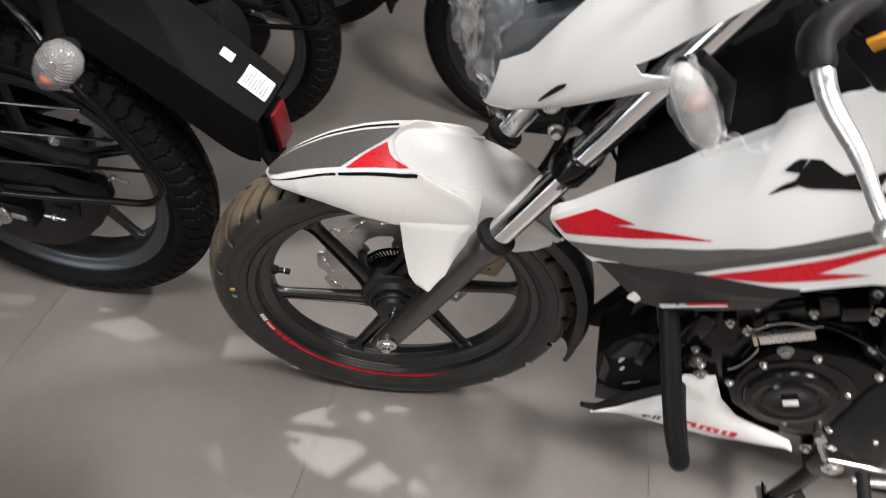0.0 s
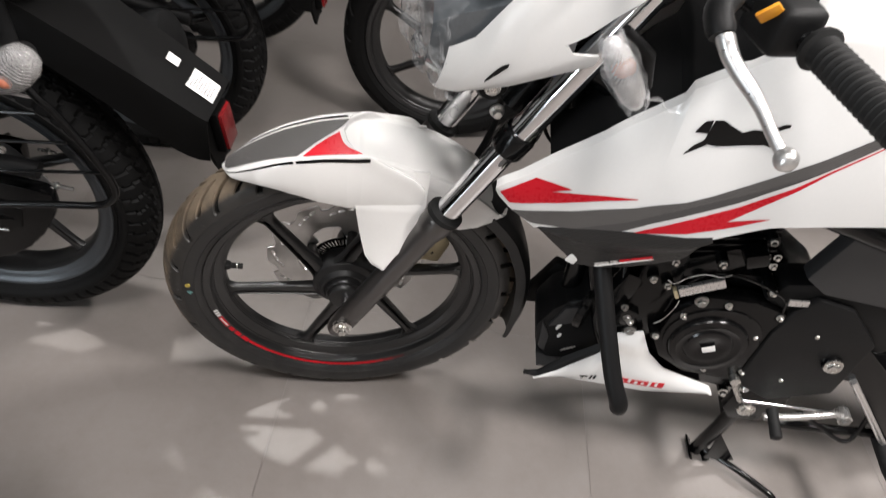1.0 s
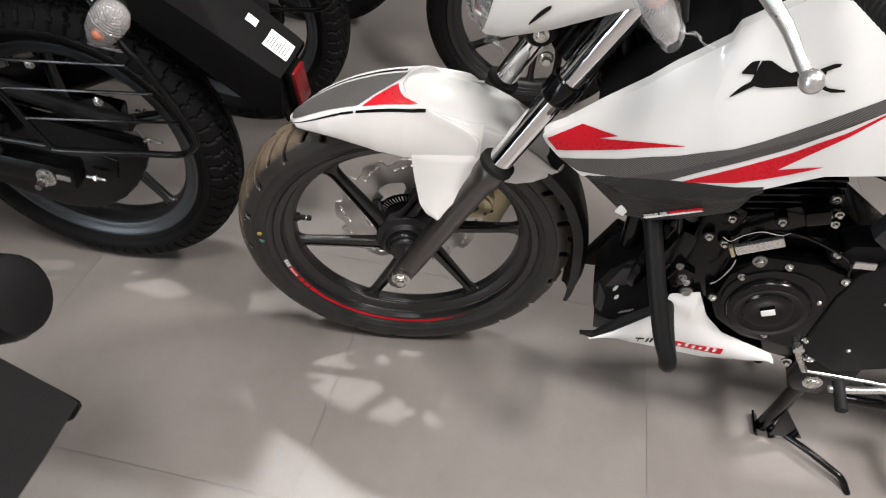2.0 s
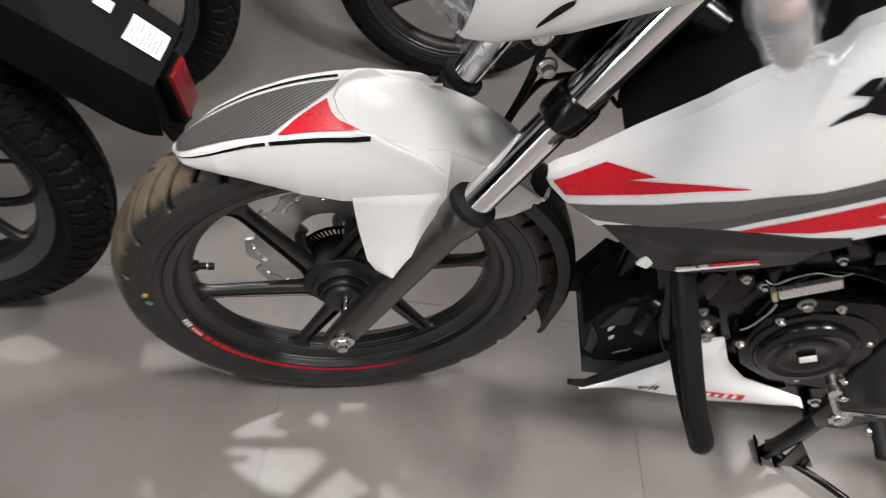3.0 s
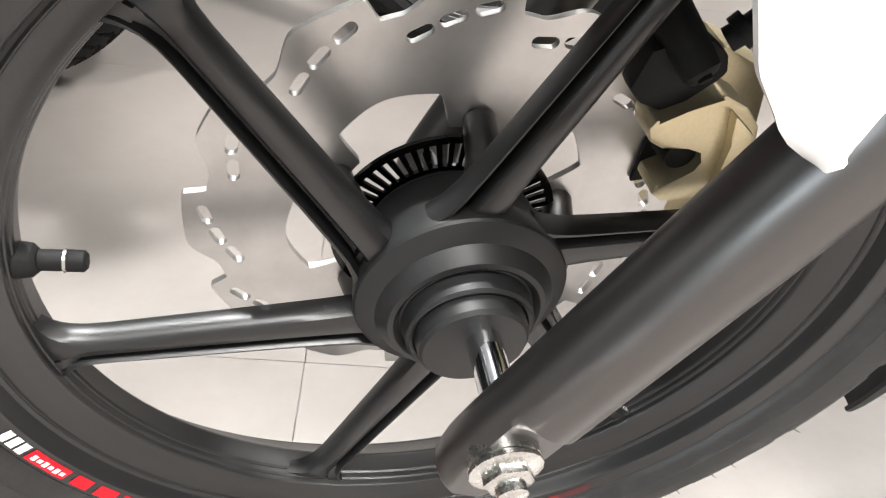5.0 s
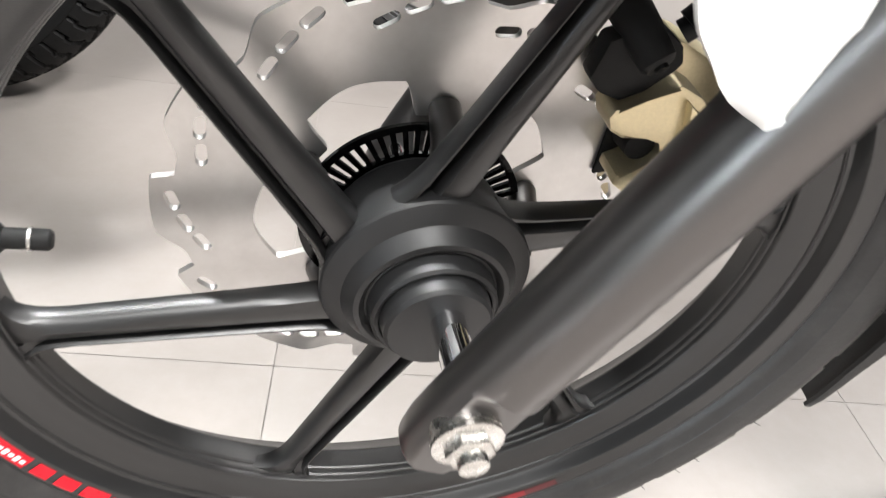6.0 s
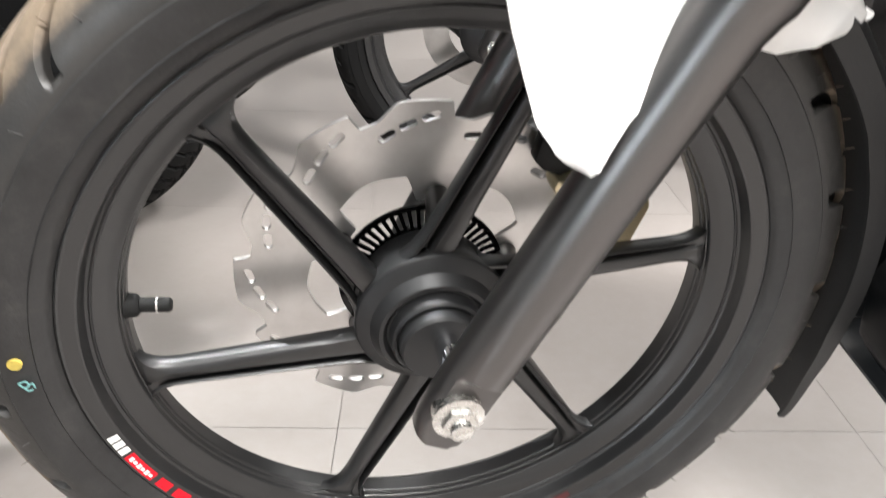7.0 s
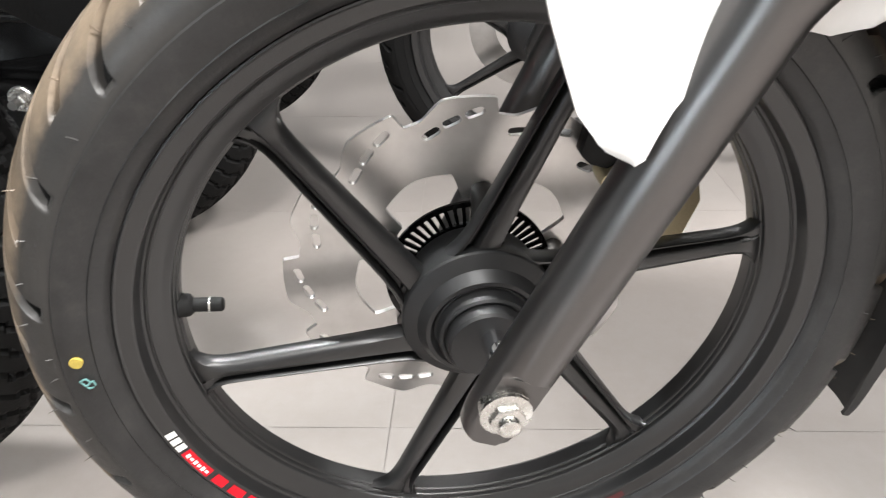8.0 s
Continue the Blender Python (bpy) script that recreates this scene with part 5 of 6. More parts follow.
def controls(bike):
    P = lambda bm, n, mat=BLACK_GLOSS, parent=None, lab="": part(n, moved(bm, BODY), mat, parent or bike, lab)
    # leg guard: round black bar with a rounded end
    P(tube(smooth_path([(0.350, -0.09, 0.31), (0.363, -0.14, 0.262), (0.390, -0.195, 0.19), (0.414, -0.236, 0.132), (0.430, -0.254, 0.104), (0.434, -0.252, 0.090), (0.437, -0.240, 0.083), (0.442, -0.16, 0.062), (0.446, -0.06, 0.055)], 6), 0.0128, 18),
      "leg_guard", BLACK_PLASTIC, None, "black tubular leg guard")
    # centre stand
    stand = P(tube([(0.722, -0.098, -0.050), (0.727, -0.085, -0.16), (0.731, -0.068, -0.268)], 0.0135, 16), "stand_leg", BLACK_GLOSS, None, "black steel stand leg")
    foot = sheet(lambda u, v: Vector((0.731 + 0.034 * (u - 0.5) * 2 * 0.5, -0.068 + 0.05 * (v - 0.5), -0.276 + 0.016 * abs(2 * u - 1) ** 2)), span(0, 1, 10), span(0, 1, 2), 0.004)
    P(foot, "foot_plate", BLACK_GLOSS, stand)
    P(tube(smooth_path([(0.735, -0.072, -0.255), (0.790, -0.115, -0.243), (0.838, -0.150, -0.243), (0.856, -0.163, -0.247), (0.869, -0.182, -0.262)], 5), 0.0062, 12), "stand_lever", BLACK_GLOSS, stand, "bent black stand lever")
    P(plate([(0.729, -0.16), (0.734, -0.25), (0.790, -0.240)], 0.004, at=-0.098, bevel=0.001, place=pose(0, 0.0, 0)), "gusset", BLACK_GLOSS, stand)
    P(tube([(0.735, 0.075, -0.050), (0.735, 0.09, -0.262)], 0.0135, 14), "stand_leg", BLACK_GLOSS)
    P(tube([(0.725, -0.092, -0.12), (0.735, 0.08, -0.12)], 0.010, 12), "stand_crossbar", BLACK_GLOSS)
    P(plate([(0.69, 0.03), (0.685, -0.06), (0.705, -0.085), (0.75, -0.085), (0.78, -0.05), (0.78, 0.02)], 0.016, at=-0.105, bevel=0.003), "stand_bracket", BLACK_GLOSS, None, "black stand bracket")
    P(bolt((0.725, -0.113, -0.054), (0, -1, 0), 0.011, 0.008), "stand_bolt", STEEL)
    P(bolt((0.693, -0.113, 0.008), (0, -1, 0), 0.0075, 0.008), "stand_bolt", STEEL)
    P(bolt((0.665, -0.113, -0.015), (0, -1, 0), 0.006, 0.008), "stand_bolt", STEEL)
    # gear linkage and pedal
    P(tube([(0.690, -0.130, -0.009), (0.761, -0.130, -0.005), (0.865, -0.130, -0.001)], 0.0030, 12), "gear_rod", CHROME, None, "thin chrome gear linkage rod")
    lever = P(tube(smooth_path([(0.729, -0.150, -0.017), (0.770, -0.149, -0.008), (0.815, -0.145, 0.004), (0.845, -0.140, 0.008), (0.868, -0.132, -0.002)], 5), 0.0060, 14), "gear_lever", SILVER, None, "cast silver gear lever")
    P(tube([(0.868, -0.120, -0.004), (0.868, -0.142, -0.004)], 0.012, 20), "lever_pivot", SILVER, lever)
    P(bolt((0.868, -0.142, -0.004), (0, -1, 0), 0.0065, 0.006), "pivot_bolt", DARK_STEEL, lever)
    link = P(tube([(0.662, -0.120, 0.033), (0.672, -0.126, 0.014), (0.690, -0.130, -0.009)], [0.0065, 0.0050, 0.0055], 12), "selector_arm", STEEL, None, "small zinc selector arm")
    P(tube([(0.662, -0.112, 0.035), (0.662, -0.130, 0.035)], 0.0085, 16), "arm_clamp", STEEL, link)
    ped = tube([(0.741, -0.140, -0.006), (0.742, -0.150, -0.009), (0.7425, -0.153, -0.010), (0.743, -0.163, -0.013), (0.7435, -0.166, -0.014), (0.744, -0.176, -0.017), (0.745, -0.186, -0.020), (0.745, -0.188, -0.0205)],
               [0.0095, 0.0098, 0.0088, 0.0098, 0.0088, 0.0098, 0.0098, 0.006], 16)
    P(ped, "pedal_rubber", RUBBER_SOFT, None, "ribbed black pedal rubber")
    hanger = P(plate([(0.735, 0.160), (0.758, 0.100), (0.800, 0.082), (0.860, 0.074), (0.985, -0.090), (1.000, -0.078), (0.895, 0.100), (0.830, 0.150), (0.770, 0.215)], 0.014, at=-0.113, bevel=0.004), "foot_peg_bracket", BLACK_GLOSS, None, "black cast foot peg bracket")
    P(tube([(0.840, -0.124, 0.080), (0.985, -0.124, -0.075)], 0.0060, 12), "bracket_rib", SILVER, hanger, "bright edge of the bracket")
    P(tube([(0.786, -0.115, 0.113), (0.786, -0.128, 0.113)], 0.0165, 24), "peg_washer", BLACK_GLOSS, hanger)
    P(bolt((0.786, -0.128, 0.113), (0, -1, 0), 0.0105, 0.009), "peg_bolt", STEEL, hanger)
    P(tube([(0.790, -0.108, -0.086), (0.888, -0.108, -0.079), (0.992, -0.108, -0.068)], 0.0085, 14), "lower_frame_bar", BLACK_GLOSS, None, "black lower frame bar")
    P(tube([(0.985, -0.10, -0.080), (0.988, -0.17, -0.085), (0.990, -0.20, -0.085)], [0.013, 0.0145, 0.013], 14), "foot_peg", RUBBER_SOFT, None, "black rubber foot peg")
    P(tube(smooth_path([(0.80, -0.11, -0.03), (0.86, -0.12, -0.06), (0.915, -0.125, -0.085), (0.93, -0.12, -0.06), (0.925, -0.11, 0.0)], 5), 0.004, 10), "spring_wire", BLACK_GLOSS)
    # handlebar, grip, switch box, lever
    P(tube(smooth_path([(0.318, 0.0, 0.66), (0.33, -0.10, 0.672), (0.372, -0.17, 0.672), (0.436, -0.235, 0.663), (0.470, -0.335, 0.660)], 5), 0.011, 14), "handlebar", BLACK_GLOSS, None, "black tubular handlebar")
    st = [(0.0, 0.0210), (0.04, 0.0225), (0.06, 0.0170), (0.10, 0.0165), (0.5, 0.0168), (0.92, 0.0172), (0.97, 0.0200), (1.0, 0.0150)]
    a, b = Vector((0.432, -0.228, 0.664)), Vector((0.478, -0.365, 0.660))
    grip = P(tube([a.lerp(b, t) for t, r in st], [r for t, r in st], 24), "grip", RUBBER_SOFT, None, "black ribbed rubber handlebar grip")
    for k in range(14):
        c = a.lerp(b, 0.14 + 0.055 * k)
        d = (b - a).normalized() * 0.0022
        P(tube([c - d, c, c + d], [0.0165, 0.0180, 0.0165], 24), "grip_rib", RUBBER_SOFT, grip)
    dirv = (b - a).normalized()
    sw = block(0.052, 0.062, 0.050, None, 0.012, 3)
    m = frame_matrix(*[tuple(v) for v in (basis_along(dirv)[0], dirv, basis_along(dirv)[1])], (0.405, -0.195, 0.668))
    box = P(moved(sw, m), "switch_box", BLACK_PLASTIC, None, "black handlebar switch box")
    P(block(0.016, 0.004, 0.022, pose(0.378, -0.222, 0.684, 25, 35, 30), 0.0015), "switch_button", AMBER, box, "orange passing-light button")
    P(tube(smooth_path([(0.36, -0.20, 0.70), (0.335, -0.235, 0.702), (0.318, -0.262, 0.694), (0.322, -0.282, 0.682)], 4), [0.011] * 5 + [0.013] * 4 + [0.013] * 3 + [0.011], 16), "lever_perch", BLACK_PLASTIC, None, "black rubber boot of the clutch lever")
    P(tube(smooth_path([(0.322, -0.276, 0.686), (0.335, -0.296, 0.668), (0.358, -0.325, 0.652), (0.372, -0.350, 0.638), (0.380, -0.362, 0.631)], 5), [0.0075, 0.0085, 0.0085, 0.008, 0.008, 0.0075, 0.0075, 0.007, 0.007, 0.0065, 0.0065, 0.006, 0.006, 0.0055, 0.0055, 0.0055, 0.0055, 0.0055, 0.0055, 0.0055, 0.0055], 14), "clutch_lever", SILVER, None, "silver clutch lever with ball end")
    bm = bmesh.new()
    bmesh.ops.create_uvsphere(bm, u_segments=20, v_segments=12, radius=0.0105, matrix=pose(0.383, -0.367, 0.629))
    P(bm, "lever_ball", SILVER)
    for pts in ([(0.36, -0.19, 0.69), (0.28, -0.17, 0.72), (0.22, -0.08, 0.66), (0.25, 0.02, 0.55)], [(0.335, -0.235, 0.70), (0.26, -0.2, 0.71), (0.235, -0.1, 0.60), (0.27, -0.04, 0.46), (0.34, -0.03, 0.38)], [(0.15, 0.02, 0.46), (0.20, 0.0, 0.42), (0.24, 0.03, 0.36), (0.21, 0.08, 0.30), (0.19, 0.095, 0.24)]):
        P(tube(smooth_path(pts, 8), 0.0045, 10), "cable", BLACK_GLOSS)


def nose(bike):
    """Headlamp cowl, lamp in its wrapping, signals: they turn with the fork."""
    def P(bm, n, mat, parent=None, lab=""):
        return part(n, moved(bm, NOSE), mat, parent or bike, lab)
    # u from the tip rearwards: lower edge, upper edge
    rim_ = [(0.0, 0.069, 0.088, 0.490, 0.079, 0.092, 0.551), (0.05, 0.074, 0.093, 0.489, 0.083, 0.097, 0.556), (0.2, 0.095, 0.108, 0.497, 0.103, 0.110, 0.578), (0.4, 0.120, 0.120, 0.512, 0.122, 0.120, 0.618), (0.6, 0.150, 0.130, 0.528, 0.150, 0.128, 0.668), (0.78, 0.186, 0.136, 0.548, 0.186, 0.132, 0.715)]
    rim_ += [(1.0, 0.234, 0.141, 0.572, 0.232, 0.135, 0.775), (1.5, 0.335, 0.150, 0.620, 0.330, 0.138, 0.850)]
    lug_top = curve((0.78, 0.30), (0.82, 0.27), (0.86, 0.18), (0.90, 0.15), (1.0, 0.08))
    arm_low = curve((0.78, 0.30), (0.82, 0.275), (0.90, 0.285), (1.0, 0.335), (1.5, 0.54))

    def band(table, s=-1, lift=0.0):
        def at(u, v):
            r = lerp_table(table, u)
            p = Vector(r[:3]).lerp(Vector(r[3:]), v)
            crease = 0.010 * math.sin(math.pi * min(1, v)) ** 0.8 - 0.006 * max(0, 1 - v / 0.12)
            return Vector((p.x, s * (p.y + crease + lift), p.z))
        return at
    for s in (-1, 1):
        at = band(rim_, s)
        side = P(sheet(at, span(0, 0.78, 24), span(0, 1, 16), 0.003), "headlamp_cowl", WHITE, None, "white headlamp cowl side panel")
        P(sheet(lambda u, v: at(u, v * lug_top(u)), span(0.778, 1.0, 16), span(0, 1, 8), 0.003), "cowl_lug", WHITE, side)
        P(sheet(lambda u, v: at(u, arm_low(u) + (1 - arm_low(u)) * v), span(0.778, 1.5, 24), span(0, 1, 10), 0.003), "cowl_arm", WHITE, side)
        if s < 0:
            left = side
    slot = sheet(lambda u, v: band(rim_, -1, 0.0012)(0.39 + 0.14 * u, 0.20 + 0.10 * u + (0.03 + 0.05 * math.sin(math.pi * u)) * v), span(0, 1, 6), span(0, 1, 2), 0.001)
    P(slot, "cowl_slot", INNER, left, "dark slot in the cowl")
    # lamp body and lens
    secs = []
    for x, hw, z0, z1 in ((0.060, 0.070, 0.500, 0.585), (0.085, 0.088, 0.492, 0.61), (0.14, 0.105, 0.50, 0.64), (0.22, 0.10, 0.53, 0.66)):
        secs.append([(x, -hw, z0 + 0.02), (x, -hw * 0.8, z0), (x, hw * 0.8, z0), (x, hw, z0 + 0.02), (x, hw, z1 - 0.02), (x, hw * 0.7, z1), (x, -hw * 0.7, z1), (x, -hw, z1 - 0.02)])
    P(loft(secs), "headlamp", GLASS, None, "dark headlamp glass")
    P(sheet(lambda u, v: Vector((0.10 + 0.20 * u, (v - 0.5) * 0.21, 0.628 + 0.075 * u + 0.03 * math.sin(math.pi * v))), span(0, 1, 8), span(0, 1, 10), 0.004), "cowl_top", BLACK_GLOSS, None, "gloss black upper cowl")

    def crumple(p, k=0.006):
        q = Vector(p)
        return q + Vector((noise.noise(q * 55), noise.noise(q * 55 + Vector((9, 2, 5))), noise.noise(q * 55 + Vector((3, 8, 1))))) * k + Vector((noise.noise(q * 150), noise.noise(q * 150 + Vector((1, 7, 2))), noise.noise(q * 150 + Vector((4, 4, 9))))) * k * 0.5
    P(sheet(lambda u, v: crumple((0.055 - 0.03 * math.sin(math.pi * v) + 0.05 * abs(u - 0.5) * 2, (u - 0.5) * 0.20, 0.462 + 0.19 * v), 0.010), span(0, 1, 60), span(0, 1, 60), 0.0004), "film_wrap", FILM, None, "crumpled clear film over the headlamp")
    # signals
    for s in (-1, 1):
        stalk = tube([(0.245, 0.12 * s, 0.590), (0.242, 0.19 * s, 0.622), (0.236, 0.222 * s, 0.636)], [0.008, 0.009, 0.012], 14)
        st = P(stalk, "signal_stalk", BLACK_PLASTIC, None, "black rubber signal stalk")
        c = Vector((0.221, 0.238 * s, 0.636))
        along = Vector((0.067, 0.0, -0.093)).normalized()
        across = Vector((0, 1, 0)).cross(along).normalized()
        def lens(k):
            secs = []
            for t, w in ((-1, 0.10), (-0.9, 0.45), (-0.6, 0.8), (0, 1.0), (0.6, 0.85), (0.9, 0.5), (1, 0.12)):
                ring = []
                for a in range(14):
                    th = 2 * math.pi * a / 14
                    ring.append(c + along * 0.045 * t * k + across * 0.016 * w * k * math.cos(th) + Vector((0, s, 0)) * (0.020 * w * k * math.sin(th)))
                secs.append(ring)
            return loft(secs)
        sig = P(lens(1.0), "signal_lens", LENS, None, "clear turn signal lens in film")
        bm = bmesh.new()
        bmesh.ops.create_uvsphere(bm, u_segments=12, v_segments=8, radius=0.008, matrix=Matrix.Translation(c + Vector((-0.004, s * 0.004, 0.010))))
        P(bm, "bulb", BULB, sig, "orange signal bulb")
        P(tube([c + Vector((0.012, -s * 0.012, 0.010)) - along * 0.036, c + Vector((0.020, -s * 0.014, 0.012)), c + Vector((0.012, -s * 0.012, 0.010)) + along * 0.038], [0.005, 0.011, 0.005], 12), "signal_back", BLACK_PLASTIC, sig)
        def wrap(u, v):
            t = -1.14 + 2.30 * v
            w = 1.04 * math.sqrt(max(0.03, 1 - (t / 1.24) ** 2))
            th = 2 * math.pi * u
            return crumple(c + along * 0.045 * t + across * 0.018 * w * math.cos(th) + Vector((0, s, 0)) * (0.021 * w * math.sin(th)), 0.003)
        P(sheet(wrap, span(0, 1, 48), span(0, 1, 40), 0.0003), "film_wrap", FILM, sig, "crumpled clear film")
        P(sheet(lambda u, v: crumple(c + along * (0.034 + 0.024 * v) + Vector((0.022 * v + 0.02 * (u - 0.2), s * (-0.015 + 0.02 * u), 0.010 * v)), 0.007), span(0, 1, 30), span(0, 1, 30), 0.0003), "film_tail", FILM, sig)
    P(block(0.03, 0.02, 0.03, pose(0.20, -0.03, 0.52, 10, 20, 0), 0.004), "connector", BLUE, None, "blue wiring connector")
    P(block(0.10, 0.14, 0.09, pose(0.25, 0, 0.60, 0, -20, 0), 0.02), "instrument_back", INNER, None, "black back of the instruments")


def caliper(bike):
    """Gold caliper with two mouths over the rear of the disc, its dark carrier, bracket and hose."""
    def P(bm, n, mat, parent, lab=""):
        return part(n, moved(bm, STEER), mat, parent, lab)
    body = plate([(0.0826, 0.0739), (0.0848, 0.0790), (0.1007, 0.0832), (0.1151, 0.0945), (0.1300, 0.0880), (0.1416, 0.0768), (0.1460, 0.0640), (0.1430, 0.0500), (0.1370, 0.0380), (0.1257, 0.0290), (0.1072, 0.0270), (0.0995, 0.0320), (0.0997, 0.0384), (0.1120, 0.0410), (0.1195, 0.0470),
                  (0.1218, 0.0540), (0.1180, 0.0620), (0.1082, 0.0650), (0.0945, 0.0618), (0.0860, 0.0660)], 0.022, at=0.028, bevel=0.0022)
    cal = P(body, "brake_caliper", GOLD, bike, "pale gold anodised brake caliper with an open mouth")
    P(plate([(0.1200, 0.0880), (0.1360, 0.0760), (0.1405, 0.0640), (0.1380, 0.0500), (0.1290, 0.0400), (0.1290, 0.0560), (0.1260, 0.0700)], 0.008, at=0.0145, bevel=0.002), "caliper_ridge", GOLD, cal)
    P(plate([(0.130, 0.100), (0.165, 0.085), (0.180, 0.03), (0.165, -0.02), (0.13, -0.015), (0.12, 0.05)], 0.028, at=0.068, bevel=0.004), "caliper_back", GOLD, cal)
    P(plate([(0.100, 0.022), (0.098, 0.080), (0.130, 0.084), (0.140, 0.030)], 0.003, at=0.0408, bevel=0.0008), "pad_plate", INNER, cal, "black brake pad plate")
    P(tube([(0.111, 0.024, 0.053), (0.111, 0.038, 0.053)], [0.0085, 0.010], 20), "piston", BLACK_PLASTIC, cal, "dark piston in the mouth")
    P(block(0.010, 0.002, 0.006, pose(0.140, 0.0205, 0.046, 0, 30, 0), 0.0008), "bleed_hole", INNER, cal)
    br = plate([(0.068, 0.092), (0.072, 0.112), (0.086, 0.119), (0.100, 0.119), (0.111, 0.112), (0.115, 0.103), (0.112, 0.098), (0.100, 0.086), (0.088, 0.080), (0.076, 0.084)], 0.014, at=0.030, bevel=0.004)
    bracket = P(br, "caliper_bracket", BLACK_PLASTIC, cal, "black cast caliper bracket")
    P(tube([(0.080, 0.040, 0.126), (0.086, 0.026, 0.118), (0.094, 0.014, 0.108), (0.095, 0.012, 0.107)], [0.0105, 0.0100, 0.0090, 0.007], 20), "slide_pin_boot", RUBBER_SOFT, bracket, "black slide pin boot")
    P(tube([(0.0945, 0.013, 0.1075), (0.0955, 0.0105, 0.1060)], 0.0035, 12), "pin_hole", INNER, bracket)
    hose = P(tube(smooth_path([(0.108, 0.026, 0.118), (0.118, 0.024, 0.130), (0.138, 0.026, 0.156), (0.165, 0.040, 0.198), (0.20, 0.07, 0.26), (0.205, 0.06, 0.34), (0.18, 0.02, 0.43)], 6), [0.0062] * 9 + [0.0056] * 28, 14), "brake_hose", BLACK_PLASTIC, cal, "black brake hose with ribbed end")
    for x, y, z in ((0.113, 0.025, 0.124), (0.121, 0.0242, 0.134), (0.131, 0.025, 0.147), (0.140, 0.027, 0.159), (0.149, 0.031, 0.172)):
        d = Vector((0.62, 0, 0.78)) * 0.003
        P(tube([Vector((x, y, z)) - d, Vector((x, y, z)) + d], 0.0088, 16), "hose_ring", BLACK_PLASTIC, hose)


def guard_strip(phis, lo, hi, lift=0.0009, n=6):
    bm = bmesh.new()
    last = None
    for p in phis:
        a, b = lo(p), hi(p)
        cur = [bm.verts.new(guard_point(p, a + (b - a) * k / n, lift)) for k in range(n + 1)]
        if last:
            for k in range(n):
                bm.faces.new((last[k], last[k + 1], cur[k + 1], cur[k]))
        last = cur
    return bm


def guard_decals(bike, guard):
    def P(bm, mat, lab=""):
        part("decal", moved(bm, STEER), mat, guard, lab)
    low_edge = curve((1.6, 0.43), (2.4, 0.30), (3.5, 0.18), (4.8, 0.06), (6.3, -0.03), (11.2, -0.245), (15.2, -0.44), (29, -0.40), (37, -0.42))
    P(guard_strip(span(1.6, 37, 70), low_edge, curve((1.6, 0.432), (2.6, 0.29), (37, 0.27)), 0.0012, 30), CARBON_FINE, "grey carbon-look film")
    P(guard_strip(sorted(set(span(-1.0, 13.9, 40) + [5.0])), curve((-1.0, -0.46), (13.9, -0.46)), curve((-1.0, -0.458), (1.0, -0.405), (2.8, -0.335), (4.0, -0.245), (4.6, -0.14), (5.0, -0.035), (7.5, -0.135), (10.5, -0.265), (13.9, -0.455)), 0.0012), RED, "red triangle")
    stripe_lo, stripe_hi = curve((-3, -0.537), (20, -0.537), (37, -0.600)), curve((-3, -0.510), (20, -0.510), (37, -0.565))
    P(guard_strip(span(-2.6, 15.7, 24), stripe_lo, stripe_hi, 0.0011), BLACK_GLOSS, "thin black pinstripe")
    P(guard_strip(span(16.4, 36.5, 24), stripe_lo, stripe_hi, 0.0011), BLACK_GLOSS)
    P(guard_strip(span(3, 36.5, 40), lambda p: 0.355, lambda p: 0.405, 0.0011), BLACK_GLOSS)


tank(white_bike)
engine(white_bike)
belly_pan(white_bike)
controls(white_bike)
nose(white_bike)
caliper(white_bike)
guard_decals(white_bike, [o for o in white_bike.children if o.name.startswith("front_mudguard")][0])


# ---- rear halves and the black motorcycles ----
REFLECT_RED = worn("red_reflector", (0.17, 0.008, 0.010), 0.18, vary=0.2, fine=700, relief=0.0006, coat=0.5)
MATT = worn("grained_black_plastic", (0.0028, 0.0027, 0.0027), 0.6, vary=0.15, fine=420, relief=0.0005, spec=0.12)
SEAT = worn("black_vinyl_seat", (0.025, 0.025, 0.025), 0.5, vary=0.2, fine=300, relief=0.0005)
REAR_RIM = [(0.1955, 0.0), (0.1965, 0.014), (0.199, 0.024), (0.204, 0.029)]
REAR_EDGE = [(0.2042, 0.0295), (0.2080, 0.0315), (0.2125, 0.0325), (0.2185, 0.0340), (0.2225, 0.0370), (0.2265, 0.0390), (0.2300, 0.0390), (0.2315, 0.0365), (0.2220, 0.0310), (0.2100, 0.0275)]


def rear_wheel(bike, m):
    prof = REAR_RIM + [(0.2090, 0.0265), (0.208, 0.0), (0.2090, -0.0265)] + [(r, -a) for r, a in reversed(REAR_RIM[1:])]
    wheel = part("rear_wheel", moved(lathe(prof, 96, closed=True), m), RIM, bike, "black cast rear wheel")
    part("tyre", moved(tyre_mesh(0.305, 0.052, 0.224, True, 5, 420), m), RUBBER, wheel, "black tyre with chunky tread blocks")
    for s in (1, -1):
        part("rim_edge", moved(lathe([(r, a * s) for r, a in REAR_EDGE], 96, closed=True), m), GREY_RIM, wheel, "grey machined rim edge")
    for k in range(5):
        part("spoke", moved(spoke_mesh(radians(20 + 72 * k)), m), RIM, wheel)
    part("hub", moved(lathe([(0.0, -0.05), (0.055, -0.05), (0.060, -0.03), (0.060, 0.03), (0.085, 0.036), (0.088, 0.045), (0.080, 0.052), (0.03, 0.056), (0.0, 0.056)], 48), m), BLACK_PLASTIC, wheel, "black brake drum hub")
    return wheel


